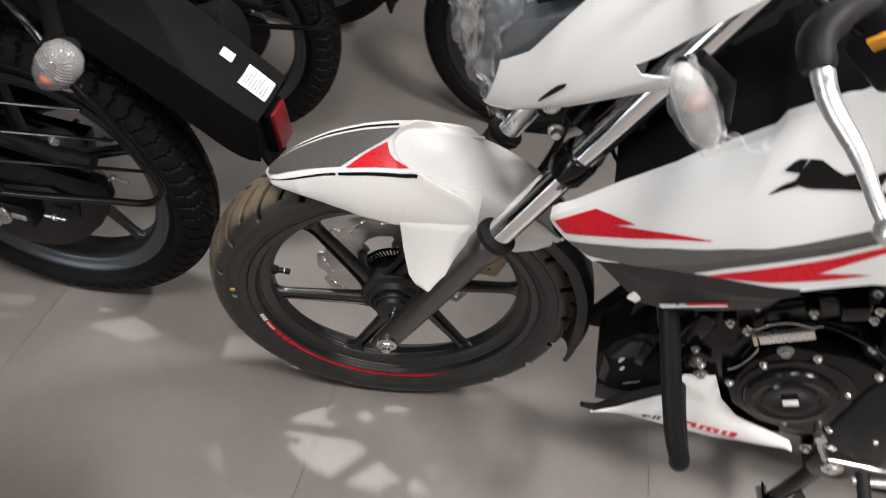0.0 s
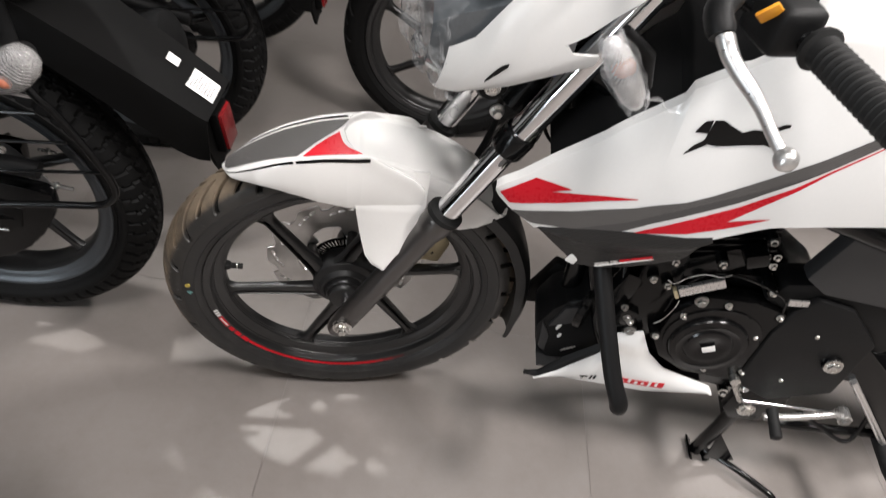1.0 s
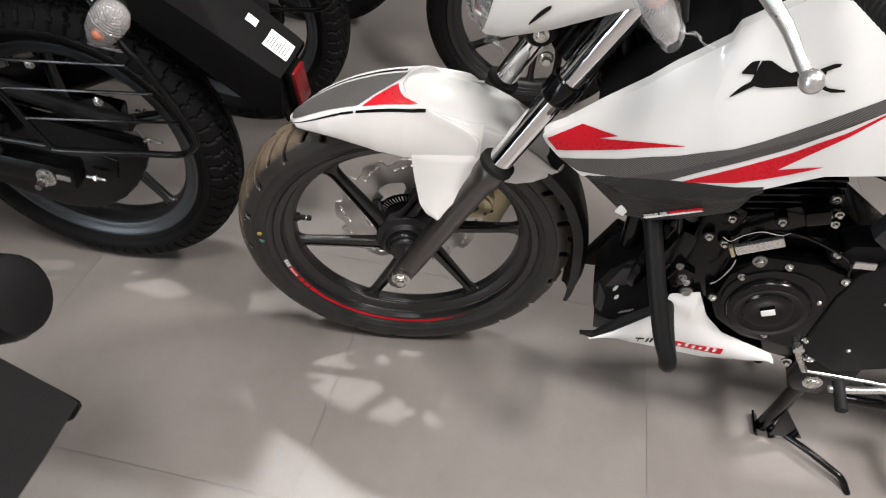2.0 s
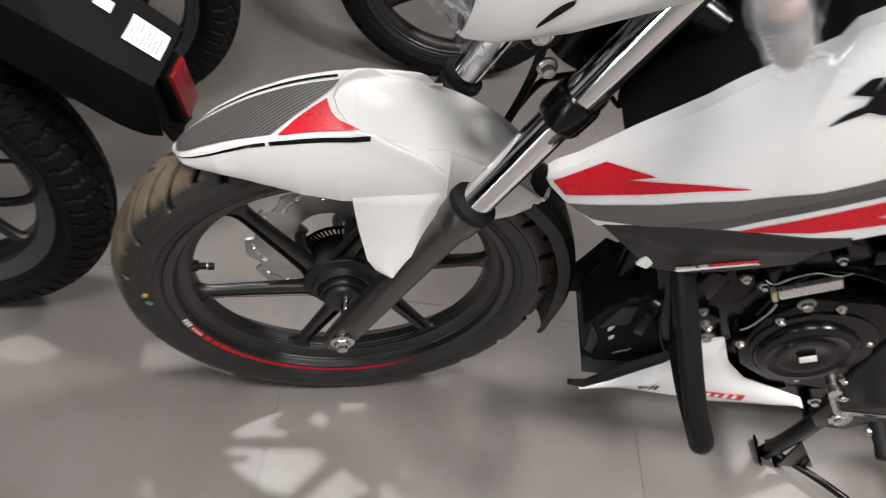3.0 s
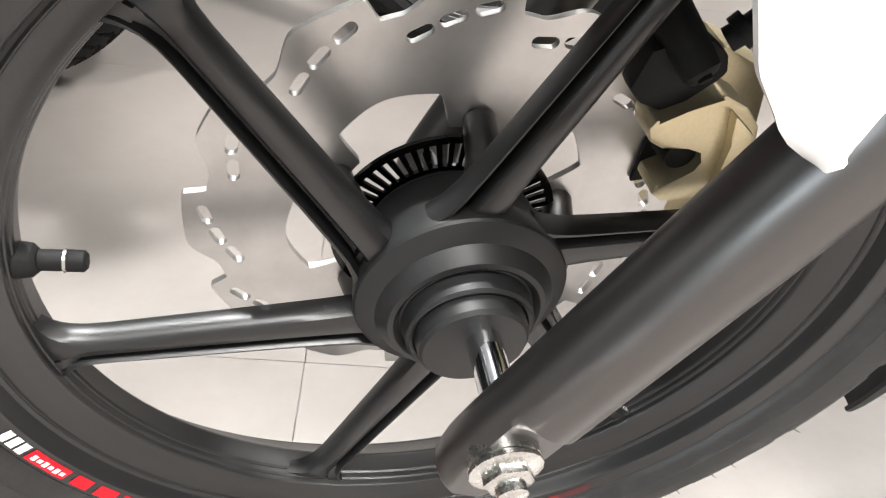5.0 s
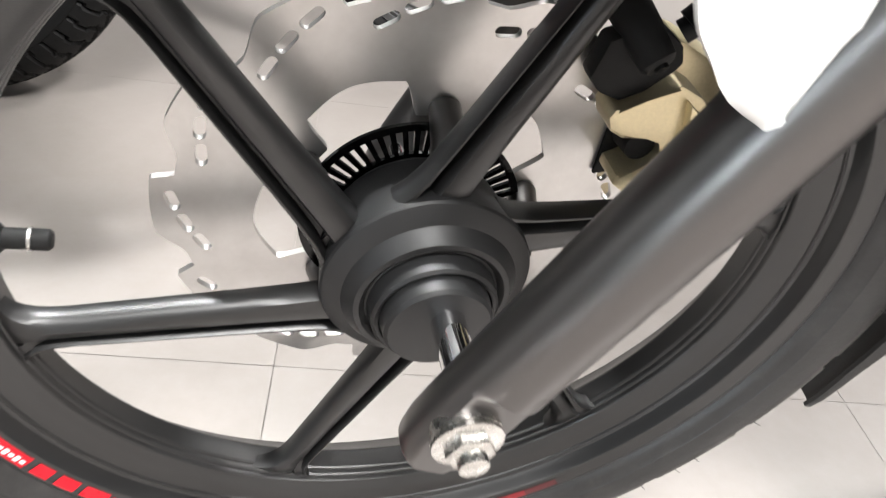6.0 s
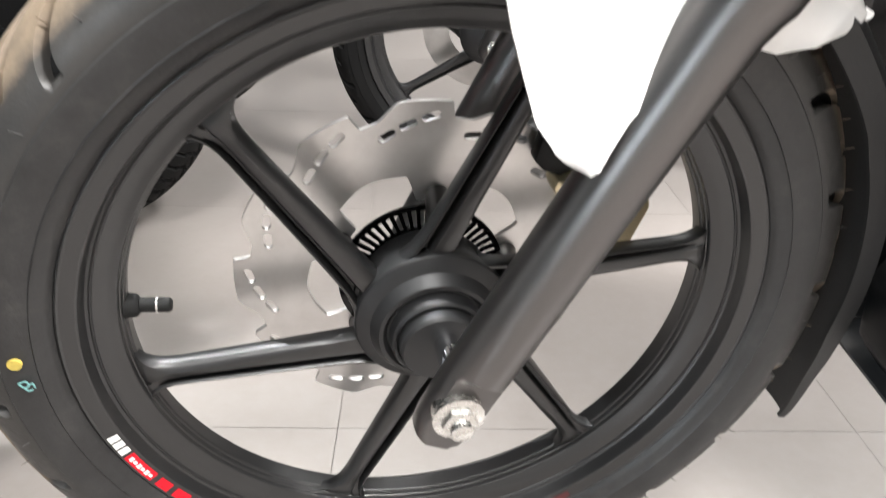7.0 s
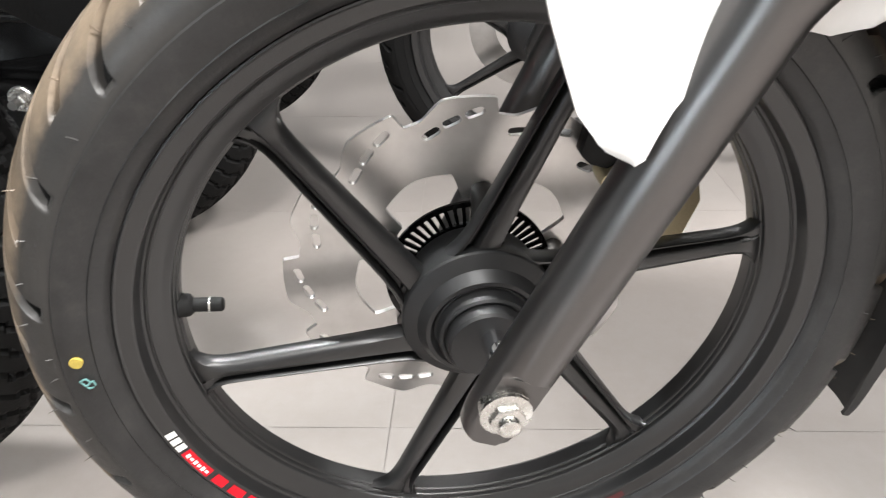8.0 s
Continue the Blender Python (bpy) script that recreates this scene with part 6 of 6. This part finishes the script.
def rear_half(bike, m):
    """Everything behind the engine, laid out from the rear axle."""
    def P(bm, n, mat=BLACK_GLOSS, parent=None, lab=""):
        return part(n, moved(bm, m), mat, parent or bike, lab)
    rear_wheel(bike, m)
    ax_, az_ = -0.030, -0.012
    for s in (-1, 1):
        arm = P(block(0.50, 0.030, 0.052, pose(-0.225, 0.100 * s, 0.010, 0, 5, 0), 0.008), "swing_arm", BLACK_GLOSS, None, "black box-section swing arm")
        P(merge(tube([(ax_, 0.108 * s, az_), (ax_, 0.119 * s, az_), (ax_, 0.121 * s, az_)], [0.019, 0.019, 0.017], 24), bolt((ax_, 0.121 * s, az_), (0, s, 0), 0.0115, 0.012, False)), "axle_nut", STEEL, arm, "zinc axle nut and washer")
        P(tube([(ax_, 0.13 * s, az_), (ax_, 0.147 * s, az_)], 0.0065, 14), "axle_end", DARK_STEEL, arm)
        P(block(0.026, 0.003, 0.011, pose(ax_ + 0.034, 0.1165 * s, az_ + 0.004, 0, 6, 0), 0.0012), "adjuster_plate", SILVER, arm, "bright adjuster plate beside the axle")
        P(merge(tube([(0.045, 0.106 * s, -0.004), (0.082, 0.106 * s, -0.006)], 0.0032, 10), bolt((0.060, 0.106 * s, -0.005), (1, 0, 0), 0.0065, 0.006, False)), "chain_adjuster", STEEL, arm, "zinc chain adjuster bolt")
        # shock absorber with its spring
        lo, hi = Vector((-0.10, 0.118 * s, 0.045)), Vector((-0.165, 0.125 * s, 0.34))
        sh = P(tube([lo, lo.lerp(hi, 0.45), lo.lerp(hi, 0.46), hi], [0.013, 0.013, 0.022, 0.022], 16), "shock_absorber", BLACK_GLOSS, None, "black rear shock absorber")
        coil = []
        a_, b_, d_ = basis_along(hi - lo)
        for k in range(120):
            t = k / 119
            th = 2 * math.pi * 8 * t
            coil.append(lo.lerp(hi, 0.10 + 0.62 * t) + (a_ * math.cos(th) + b_ * math.sin(th)) * 0.027)
        P(tube(coil, 0.0042, 8), "spring", BLACK_PLASTIC, sh, "coiled black spring")
    case = P(plate([(-0.46, 0.110), (-0.44, 0.02), (-0.20, -0.050), (-0.12, -0.092), (-0.037, -0.112), (0.020, -0.110), (0.061, -0.092), (0.098, -0.062), (0.124, -0.034), (0.150, 0.010), (0.161, 0.040), (0.160, 0.066), (0.148, 0.078), (0.05, 0.082), (-0.05, 0.105), (-0.25, 0.125)], 0.022, at=-0.075, bevel=0.006), "chain_case", BLACK_GLOSS, None, "black chain case")
    P(plate([(-0.10, 0.030), (-0.09, -0.030), (-0.02, -0.052), (0.055, -0.045), (0.095, -0.015), (0.105, 0.030), (0.06, 0.048)], 0.006, at=-0.088, bevel=0.003), "case_panel", BLACK_GLOSS, case, "raised panel of the chain case")
    # brake rod bracket with its pale tag
    tag = P(plate([(0.118, 0.052), (0.146, 0.048), (0.152, 0.066), (0.143, 0.086), (0.116, 0.092)], 0.003, at=-0.060, bevel=0.001), "bracket", SILVER, None, "small pale bracket at the wheel")
    P(lathe([(0.006, 0.0), (0.009, 0.0), (0.009, 0.001), (0.006, 0.001)], 24, True, pose(0.133, -0.0615, 0.066)), "bracket_ring", BLACK_GLOSS, tag)
    P(merge(tube([(0.150, -0.060, 0.068), (0.185, -0.060, 0.063)], 0.0030, 10), bolt((0.156, -0.060, 0.067), (1, 0, 0), 0.0065, 0.006, False)), "bracket_screw", STEEL, tag)
    # upper chain guard, brake lever rod and the bright lower edge of the side cover
    P(tube(smooth_path([(-0.30, -0.085, 0.205), (-0.053, -0.095, 0.168), (0.079, -0.095, 0.140), (0.160, -0.095, 0.128)], 5), 0.015, 12), "chain_guard", BLACK_PLASTIC, None, "black upper chain guard")
    P(block(0.056, 0.014, 0.013, pose(0.178, -0.13, 0.306, 0, 6, 0), 0.004), "signal_clamp", CHROME, None, "polished metal clamp under the tail")
    for x, z in ((0.120, 0.178), (0.020, 0.235)):
        P(bolt((x, -0.110, z), (0, -1, 0), 0.006, 0.007), "cover_bolt", STEEL, None, "zinc bolt")
    # garment guard: bent bar and three thin rods
    y = -0.165
    loop = [(-0.030, y, 0.255), (-0.002, y, 0.200), (0.040, y, 0.118), (0.062, y, 0.107), (0.206, y, 0.126), (0.272, y, 0.135), (0.298, y, 0.150), (0.308, y, 0.176), (0.290, y, 0.224), (0.251, y, 0.298), (0.225, y, 0.332), (0.17, y + 0.02, 0.41), (0.10, y + 0.05, 0.44)]
    g_ = P(tube(smooth_path(loop, 5), 0.0058, 12), "garment_guard", BLACK_GLOSS, None, "black tubular garment guard")
    P(tube([(-0.030, y, 0.255), (-0.075, y + 0.01, 0.36), (-0.10, y + 0.03, 0.42)], 0.0058, 12), "garment_guard_bar", BLACK_GLOSS, g_)
    for x0, z0, x1, z1 in ((-0.045, 0.270, 0.222, 0.297), (-0.010, 0.221, 0.254, 0.251), (0.014, 0.166, 0.292, 0.203)):
        P(tube([(x0, y, z0), (x1, y, z1)], 0.0026, 8), "guard_rod", BLACK_GLOSS, g_)
    P(tube([(-0.25, y, 0.120), (0.045, y, 0.112)], 0.0058, 12), "garment_guard_bar", BLACK_GLOSS, g_)
    # long rear mudguard with plate holder
    axle_P = P

    def P(bm, n, mat=BLACK_GLOSS, parent=None, lab=""):
        return axle_P(moved(bm, pose(0.060, -0.009, 0.001, 0, 0, -3)), n, mat, parent, lab)

    def mud(u, v):
        c = Vector((-0.02 + 0.43 * u, 0, 0.475 - 0.265 * u ** 1.15))
        w = (0.080 - 0.018 * u) * (1 if u < 0.86 else math.sqrt(1 - 0.8 * ((u - 0.86) / 0.14) ** 2))
        return c + Vector((-0.02 * abs(v) * (1 - u), 0.025 + w * max(-1.0, min(1.0, v / 0.78)), -(0.055 + 0.05 * u) * (1 - (0.9 if v > 0 else 0.25) * max(0, (u - 0.76) / 0.14) ** 2) * max(0, abs(v) - 0.75) / 0.25))
    tail = P(sheet(mud, span(0, 0.90, 24), sorted(set(span(-1, 1, 16) + [-0.78, -0.72, 0.72, 0.78])), 0.004), "rear_mudguard", MATT, None, "long black plastic rear mudguard")
    P(sheet(lambda u, v: Vector((0.350 + 0.02 * u, 0.025 + 0.050 * v * math.sqrt(1 - 0.7 * u ** 2), 0.235 - 0.105 * u - 0.01 * abs(v))), span(0, 1, 6), span(-1, 1, 6), 0.006), "mud_flap", MATT, tail)
    P(block(0.010, 0.046, 0.066, pose(0.3745, 0.030, 0.190, 0, -10, 0), 0.004), "reflector", REFLECT_RED, tail, "red rear reflector")
    P(block(0.016, 0.054, 0.074, pose(0.3655, 0.030, 0.189, 0, -10, 0), 0.005), "reflector_base", MATT, tail)
    lab = sheet(lambda u, v: mud(0.795 + 0.090 * u, -0.22 + 0.58 * v) + Vector((0.0012, 0, 0.0018)), span(0, 1, 3), span(0, 1, 3), 0.0006)
    label = P(lab, "label", LABEL, tail, "white sticker with printed lines")
    for k in range(8):
        P(sheet(lambda u, v, k=k: mud(0.804 + 0.0094 * k + 0.0024 * u, -0.17 + (0.28 + 0.18 * ((k * 7) % 3) / 2) * v) + Vector((0.0022, 0, 0.0030)), span(0, 1, 1), span(0, 1, 1), 0.0004), "label_bar", DARK_GREY, label)
    P(sheet(lambda u, v: mud(0.710 + 0.040 * u, 0.08 + 0.24 * v) + Vector((0.0012, 0, 0.0018)), span(0, 1, 2), span(0, 1, 2), 0.0005), "label", LABEL, tail, "small white mark")
    # tail, seat, lamp, signals
    secs = []
    for x, hw, z0, z1 in ((-0.62, 0.11, 0.36, 0.46), (-0.40, 0.115, 0.36, 0.47), (-0.15, 0.105, 0.40, 0.50), (0.05, 0.10, 0.43, 0.56), (0.20, 0.085, 0.47, 0.60), (0.29, 0.05, 0.53, 0.60)):
        secs.append([(x, -hw, z0 + 0.03), (x, -hw * 0.75, z0), (x, hw * 0.75, z0), (x, hw, z0 + 0.03), (x, hw * 0.95, z1 - 0.02), (x, hw * 0.6, z1), (x, -hw * 0.6, z1), (x, -hw * 0.95, z1 - 0.02)])
    P(loft(secs), "tail_cowl", BLACK_GLOSS, None, "black tail cowl")
    secs = []
    for x, hw, z0, z1 in ((-0.66, 0.09, 0.45, 0.485), (-0.55, 0.125, 0.455, 0.505), (-0.30, 0.125, 0.46, 0.52), (-0.22, 0.125, 0.465, 0.55), (-0.02, 0.11, 0.49, 0.575), (0.05, 0.07, 0.51, 0.56)):
        secs.append([(x, -hw, z0), (x, hw, z0), (x, hw * 1.02, (z0 + z1) / 2), (x, hw * 0.8, z1), (x, 0, z1 + 0.006), (x, -hw * 0.8, z1), (x, -hw * 1.02, (z0 + z1) / 2)])
    P(loft(secs), "seat", SEAT, None, "stepped black vinyl seat")
    P(block(0.03, 0.10, 0.045, pose(0.290, 0, 0.565, 0, 25, 0), 0.008), "tail_lamp", REFLECT_RED, None, "red tail lamp")
    for s in (-1, 1):
        stalk = axle_P(tube([(0.15, 0.06 * s, 0.405), (0.195, 0.13 * s, 0.385), (0.205, 0.158 * s, 0.378)], [0.011, 0.012, 0.017], 14), "signal_stalk", BLACK_PLASTIC, None, "black signal stalk")
        c = Vector((0.219, 0.180 * s, 0.372))
        along = Vector((0.050, 0.0, 0.058)).normalized()
        across = Vector((0, 1, 0)).cross(along)
        secs = []
        for t, w in ((-1, 0.10), (-0.9, 0.42), (-0.5, 0.82), (0.0, 1.0), (0.5, 0.98), (0.85, 0.72), (0.97, 0.35), (1, 0.1)):
            secs.append([c + along * (0.044 * t) + across * (0.027 * w * math.cos(a)) + Vector((0, s, 0)) * (0.021 * w * math.sin(a)) for a in (2 * math.pi * k / 18 for k in range(18))])
        axle_P(loft(secs), "signal_lens", LENS, stalk, "clear ribbed signal lens in film")
        axle_P(tube([c - Vector((0.004, 0.021 * s, 0)) - along * 0.03, c - Vector((0.004, 0.021 * s, 0)), c - Vector((0.004, 0.021 * s, 0)) + along * 0.03], [0.012, 0.019, 0.012], 14), "signal_back", BLACK_PLASTIC, stalk)
        for k in range(7):
            q = c + along * (0.006 + 0.005 * k)
            h = 0.024 * (1 - 0.10 * k)
            axle_P(tube([q + across * h + Vector((0, 0.009 * s, 0)), q + across * h * 0.5 + Vector((0, 0.0195 * s, 0)), q - across * h * 0.5 + Vector((0, 0.0195 * s, 0)), q - across * h + Vector((0, 0.009 * s, 0))], 0.0012, 6), "lens_rib", LENS, stalk)
        bm = bmesh.new()
        bmesh.ops.create_uvsphere(bm, u_segments=12, v_segments=8, radius=0.0095, matrix=Matrix.Translation(c + along * -0.010 + Vector((0, 0.014 * s, 0))))
        axle_P(bm, "bulb", BULB, stalk, "orange signal bulb")
    P(tube(smooth_path([(-0.22, -0.12, 0.47), (-0.05, -0.15, 0.54), (0.16, -0.13, 0.62), (0.24, 0.0, 0.64), (0.16, 0.13, 0.62), (-0.05, 0.15, 0.54), (-0.22, 0.12, 0.47)], 6), 0.011, 14), "grab_rail", BLACK_GLOSS, None, "black grab rail")
    P = axle_P
    # silencer on the far side
    sil = P(tube([(-0.55, 0.12, -0.10), (-0.36, 0.14, -0.06), (-0.30, 0.15, -0.04), (-0.22, 0.155, -0.015), (0.294, 0.165, 0.239), (0.309, 0.166, 0.246), (0.313, 0.166, 0.248)], [0.018, 0.022, 0.038, 0.047, 0.049, 0.044, 0.030], 24), "silencer", BLACK_PLASTIC, None, "black silencer")
    P(plate([(-0.20, 0.04), (-0.16, -0.02), (0.07, 0.105), (0.05, 0.155), (-0.18, 0.07)], 0.006, at=0.216, bevel=0.002), "heat_shield", SILVER, sil, "metal heat shield")


def front_half(bike, m):
    """Front wheel, fork, guard and headlamp, laid out from the front axle."""
    def P(bm, n, mat=BLACK_GLOSS, parent=None, lab=""):
        return part(n, moved(bm, m), mat, parent or bike, lab)
    w = P(rim_mesh(), "front_wheel", RIM, None, "black cast front wheel")
    P(tyre_mesh(0.297, 0.044, 0.231, False, 9, 440), "tyre", [RUBBER, RUBBER], w, "black ribbed front tyre")
    for k in range(6):
        P(spoke_mesh(radians(30 + 60 * k)), "spoke", RIM, w)
    P(lathe([(0.0, -0.05), (0.05, -0.05), (0.055, 0.0), (0.056, 0.03), (0.045, 0.045), (0.03, 0.05), (0.0, 0.06)], 48), "hub", HUB, w)
    P(lathe([(0.075, -0.044), (0.125, -0.044), (0.125, -0.048), (0.075, -0.048)], 72, closed=True), "brake_disc", DISC, None, "steel brake disc")
    P(plate([(0.08, 0.05), (0.12, 0.08), (0.155, 0.06), (0.15, -0.01), (0.11, -0.02)], 0.045, at=0.05, bevel=0.005), "brake_caliper", GOLD, None, "gold brake caliper")
    ax = Vector((math.sin(RAKE), 0, math.cos(RAKE)))
    for s in (-1, 1):
        b = Vector((0, 0.092 * s, 0))
        P(tube([b + ax * d for d in (-0.03, -0.02, 0.0, 0.24, 0.25, 0.29)], [0.012, 0.021, 0.023, 0.024, 0.029, 0.029], 24), "fork_leg", FORK, None, "dark lower fork leg")
        P(tube([b + ax * d for d in (0.28, 0.72)], 0.0175, 24), "fork_tube", CHROME, None, "chrome fork tube")
        P(merge(tube([(0, 0.108 * s, 0), (0, 0.116 * s, 0)], 0.013, 16), bolt((0, 0.116 * s, 0), (0, s, 0), 0.009, 0.01)), "axle_nut", STEEL)
    def mud(u, v):
        p = radians(40 - 115 * u)
        r = 0.322 - 0.012 * abs(v) ** 2 - 0.03 * max(0, abs(v) - 0.7) / 0.3
        w_ = 0.06 * math.sin(math.pi * min(1, max(0.12, u * 3 + 0.12)) / 2)
        return Vector((-r * math.sin(p), w_ * v, r * math.cos(p)))
    P(sheet(mud, span(0, 1, 40), span(-1, 1, 14), 0.003), "front_mudguard", BLACK_GLOSS, None, "gloss black front mudguard")
    P(block(0.07, 0.20, 0.04, pose(0.205, 0, 0.455, 0, -23, 0), 0.012), "lower_yoke", BLACK_GLOSS)
    P(block(0.07, 0.20, 0.04, pose(0.31, 0, 0.665, 0, -23, 0), 0.012), "upper_yoke", BLACK_GLOSS)
    secs = []
    for x, hw, z0, z1 in ((0.06, 0.06, 0.50, 0.58), (0.09, 0.085, 0.485, 0.62), (0.16, 0.11, 0.49, 0.68), (0.26, 0.11, 0.53, 0.72)):
        secs.append([(x, -hw, z0 + 0.03), (x, -hw * 0.7, z0), (x, hw * 0.7, z0), (x, hw, z0 + 0.03), (x, hw, z1 - 0.03), (x, hw * 0.6, z1), (x, -hw * 0.6, z1), (x, -hw, z1 - 0.03)])
    lamp = P(loft(secs), "headlamp_cowl", BLACK_GLOSS, None, "gloss black headlamp cowl")
    P(plate([(-0.05, 0.51), (0.05, 0.51), (0.06, 0.57), (-0.06, 0.57)], 0.01, bevel=0.003, place=Matrix.Translation((0.062, 0, 0)) @ Matrix.Rotation(radians(90), 4, "Z")), "headlamp", GLASS, lamp)
    for s in (-1, 1):
        P(tube(smooth_path([(0.32, 0.0, 0.69), (0.33, 0.12 * s, 0.71), (0.38, 0.24 * s, 0.70), (0.43, 0.37 * s, 0.69)], 5), 0.011, 12), "handlebar", BLACK_GLOSS)
        P(tube([(0.385, 0.255 * s, 0.699), (0.43, 0.37 * s, 0.690)], 0.0168, 16), "grip", RUBBER_SOFT, None, "black rubber grip")
        P(tube([(0.33, 0.22 * s, 0.705), (0.35, 0.30 * s, 0.69), (0.385, 0.385 * s, 0.675)], [0.007, 0.007, 0.005], 10), "lever", SILVER, None, "silver hand lever")
        P(tube([(0.20, 0.10 * s, 0.58), (0.205, 0.17 * s, 0.60)], 0.011, 12), "signal_stalk", BLACK_PLASTIC)
        P(tube([(0.205, 0.165 * s, 0.60), (0.205, 0.175 * s, 0.602), (0.207, 0.205 * s, 0.606), (0.208, 0.215 * s, 0.608)], [0.012, 0.022, 0.022, 0.010], 14), "signal_lens", LENS)


def middle(bike, m):
    """Engine, tank and frame between the wheels, laid out from the ground under the front axle."""
    def P(bm, n, mat=BLACK_GLOSS, parent=None, lab=""):
        return part(n, moved(bm, m), mat, parent or bike, lab)
    P(plate([(0.44, 0.36), (0.48, 0.27), (0.60, 0.23), (0.78, 0.24), (0.84, 0.34), (0.80, 0.47), (0.68, 0.52), (0.50, 0.50)], 0.19, bevel=0.015), "crankcase", ENGINE, None, "black engine crankcase")
    P(lathe([(0.0, 0.0), (0.075, 0.0), (0.075, 0.012), (0.068, 0.018), (0.03, 0.02), (0.0, 0.02)], 40, False, pose(0.58, -0.095, 0.385)), "generator_cover", BLACK_GLOSS)
    cyl = P(block(0.12, 0.15, 0.20, pose(0.50, 0, 0.58, 0, -14, 0), 0.012), "cylinder", ENGINE, None, "black finned cylinder")
    for k in range(8):
        P(block(0.15, 0.18, 0.004, pose(0.515 - 0.004 * k, 0, 0.52 + 0.016 * k, 0, -14, 0), 0.001), "fin", ENGINE, cyl)
    P(tube(smooth_path([(0.24, 0, 0.82), (0.36, 0, 0.60), (0.44, 0, 0.34), (0.60, 0, 0.24)], 6), 0.02, 14), "frame_tube", BLACK_GLOSS)
    P(tube(smooth_path([(0.46, 0.0, 0.62), (0.40, 0.01, 0.56), (0.39, 0.03, 0.38), (0.46, 0.08, 0.25), (0.75, 0.12, 0.22)], 6), 0.016, 14), "exhaust_pipe", BLACK_GLOSS)
    P(tube([(0.24, 0, 0.70), (0.32, 0, 0.95)], 0.034, 20), "steering_head", BLACK_GLOSS)
    P(block(0.30, 0.17, 0.16, pose(0.72, 0, 0.66), 0.03), "air_box", INNER)
    secs = []
    for x, hw, z0, z1 in ((0.33, 0.07, 0.76, 0.90), (0.37, 0.13, 0.70, 0.96), (0.50, 0.15, 0.70, 1.02), (0.64, 0.145, 0.72, 1.01), (0.76, 0.11, 0.74, 0.93), (0.82, 0.09, 0.74, 0.85)):
        secs.append([(x, -hw, z0 + 0.02), (x, -hw * 0.8, z0), (x, hw * 0.8, z0), (x, hw, z0 + 0.02), (x, hw, (z0 + z1) / 2), (x, hw * 0.85, z1 - 0.04), (x, hw * 0.4, z1), (x, -hw * 0.4, z1), (x, -hw * 0.85, z1 - 0.04), (x, -hw, (z0 + z1) / 2)])
    P(loft(secs), "fuel_tank", BLACK_GLOSS, None, "gloss black fuel tank")
    P(tube([(0.70, -0.10, 0.27), (0.72, -0.13, 0.15), (0.74, -0.155, 0.012)], 0.011, 12), "stand_leg", BLACK_GLOSS, None, "black side stand")
    P(tube([(0.80, -0.10, 0.33), (0.80, -0.22, 0.33)], 0.013, 12), "foot_peg", RUBBER_SOFT)
    P(tube([(0.80, 0.10, 0.33), (0.80, 0.22, 0.33)], 0.013, 12), "foot_peg", RUBBER_SOFT)


def black_motorcycle():
    bike = thing("motorcycle", "black motorcycle with garment guard and long rear mudguard", "motorcycle", None, "motorcycles in the showroom")
    front_half(bike, pose(0, 0, 0.297))
    rear_half(bike, pose(1.30, 0, 0.305))
    middle(bike, Matrix.Identity(4))
    return bike


def bike_pose(rear_x, rear_y, turn, lean):
    """Stand a machine with its rear tyre's contact there, leaning towards its stand."""
    m = pose(rear_x, rear_y, 0, 0, 0, turn) @ pose(0, 0, 0, lean, 0, 0) @ pose(-1.30, 0, 0)
    return m


black_bike = black_motorcycle()
black_bike.matrix_basis = bike_pose(-0.625, 0.204, -9.0, 4.0)
copy_thing(black_bike, bike_pose(-0.460, 0.785, -9.0, 4.0))
copy_thing(black_bike, bike_pose(-0.32, 1.40, -9.0, 4.0))
near_bike = copy_thing(black_bike, bike_pose(-0.748, -0.562, -9.0, 4.0))
for o in list(near_bike.children_recursive):
    if o.name.split(".")[0] in ("reflector", "reflector_base", "label", "label_bar", "mud_flap"):
        bpy.data.objects.remove(o)
copy_thing(black_bike, bike_pose(1.60, 0.63, -12.0, 4.0))

# the white machine's own rear half
rear_half(white_bike, pose(1.2650, -0.272, 0.305, 0, 0, -11.8) @ pose(0, 0, 0, 4.1, 0, 0))


# ---- floor tiles ----
def floor_tiles():
    """Square tiles with narrow joints, each a part of the floor, sharing one mesh."""
    bm = block(TILE - 0.0007, TILE - 0.0007, 0.01, pose(0, 0, -0.005), 0)
    first = part("tile", bm, TILE_MAT, FLOOR, smooth=False)
    used = False
    for i in range(-8, 8):
        for j in range(-6, 9):
            m = ROOM_AT @ Matrix.Translation(((i + 0.5) * TILE, (j + 0.5) * TILE, 0))
            ob = first if not used else new("tile", first.data)
            used = True
            ob.parent = FLOOR
            ob.matrix_basis = m


floor_tiles()
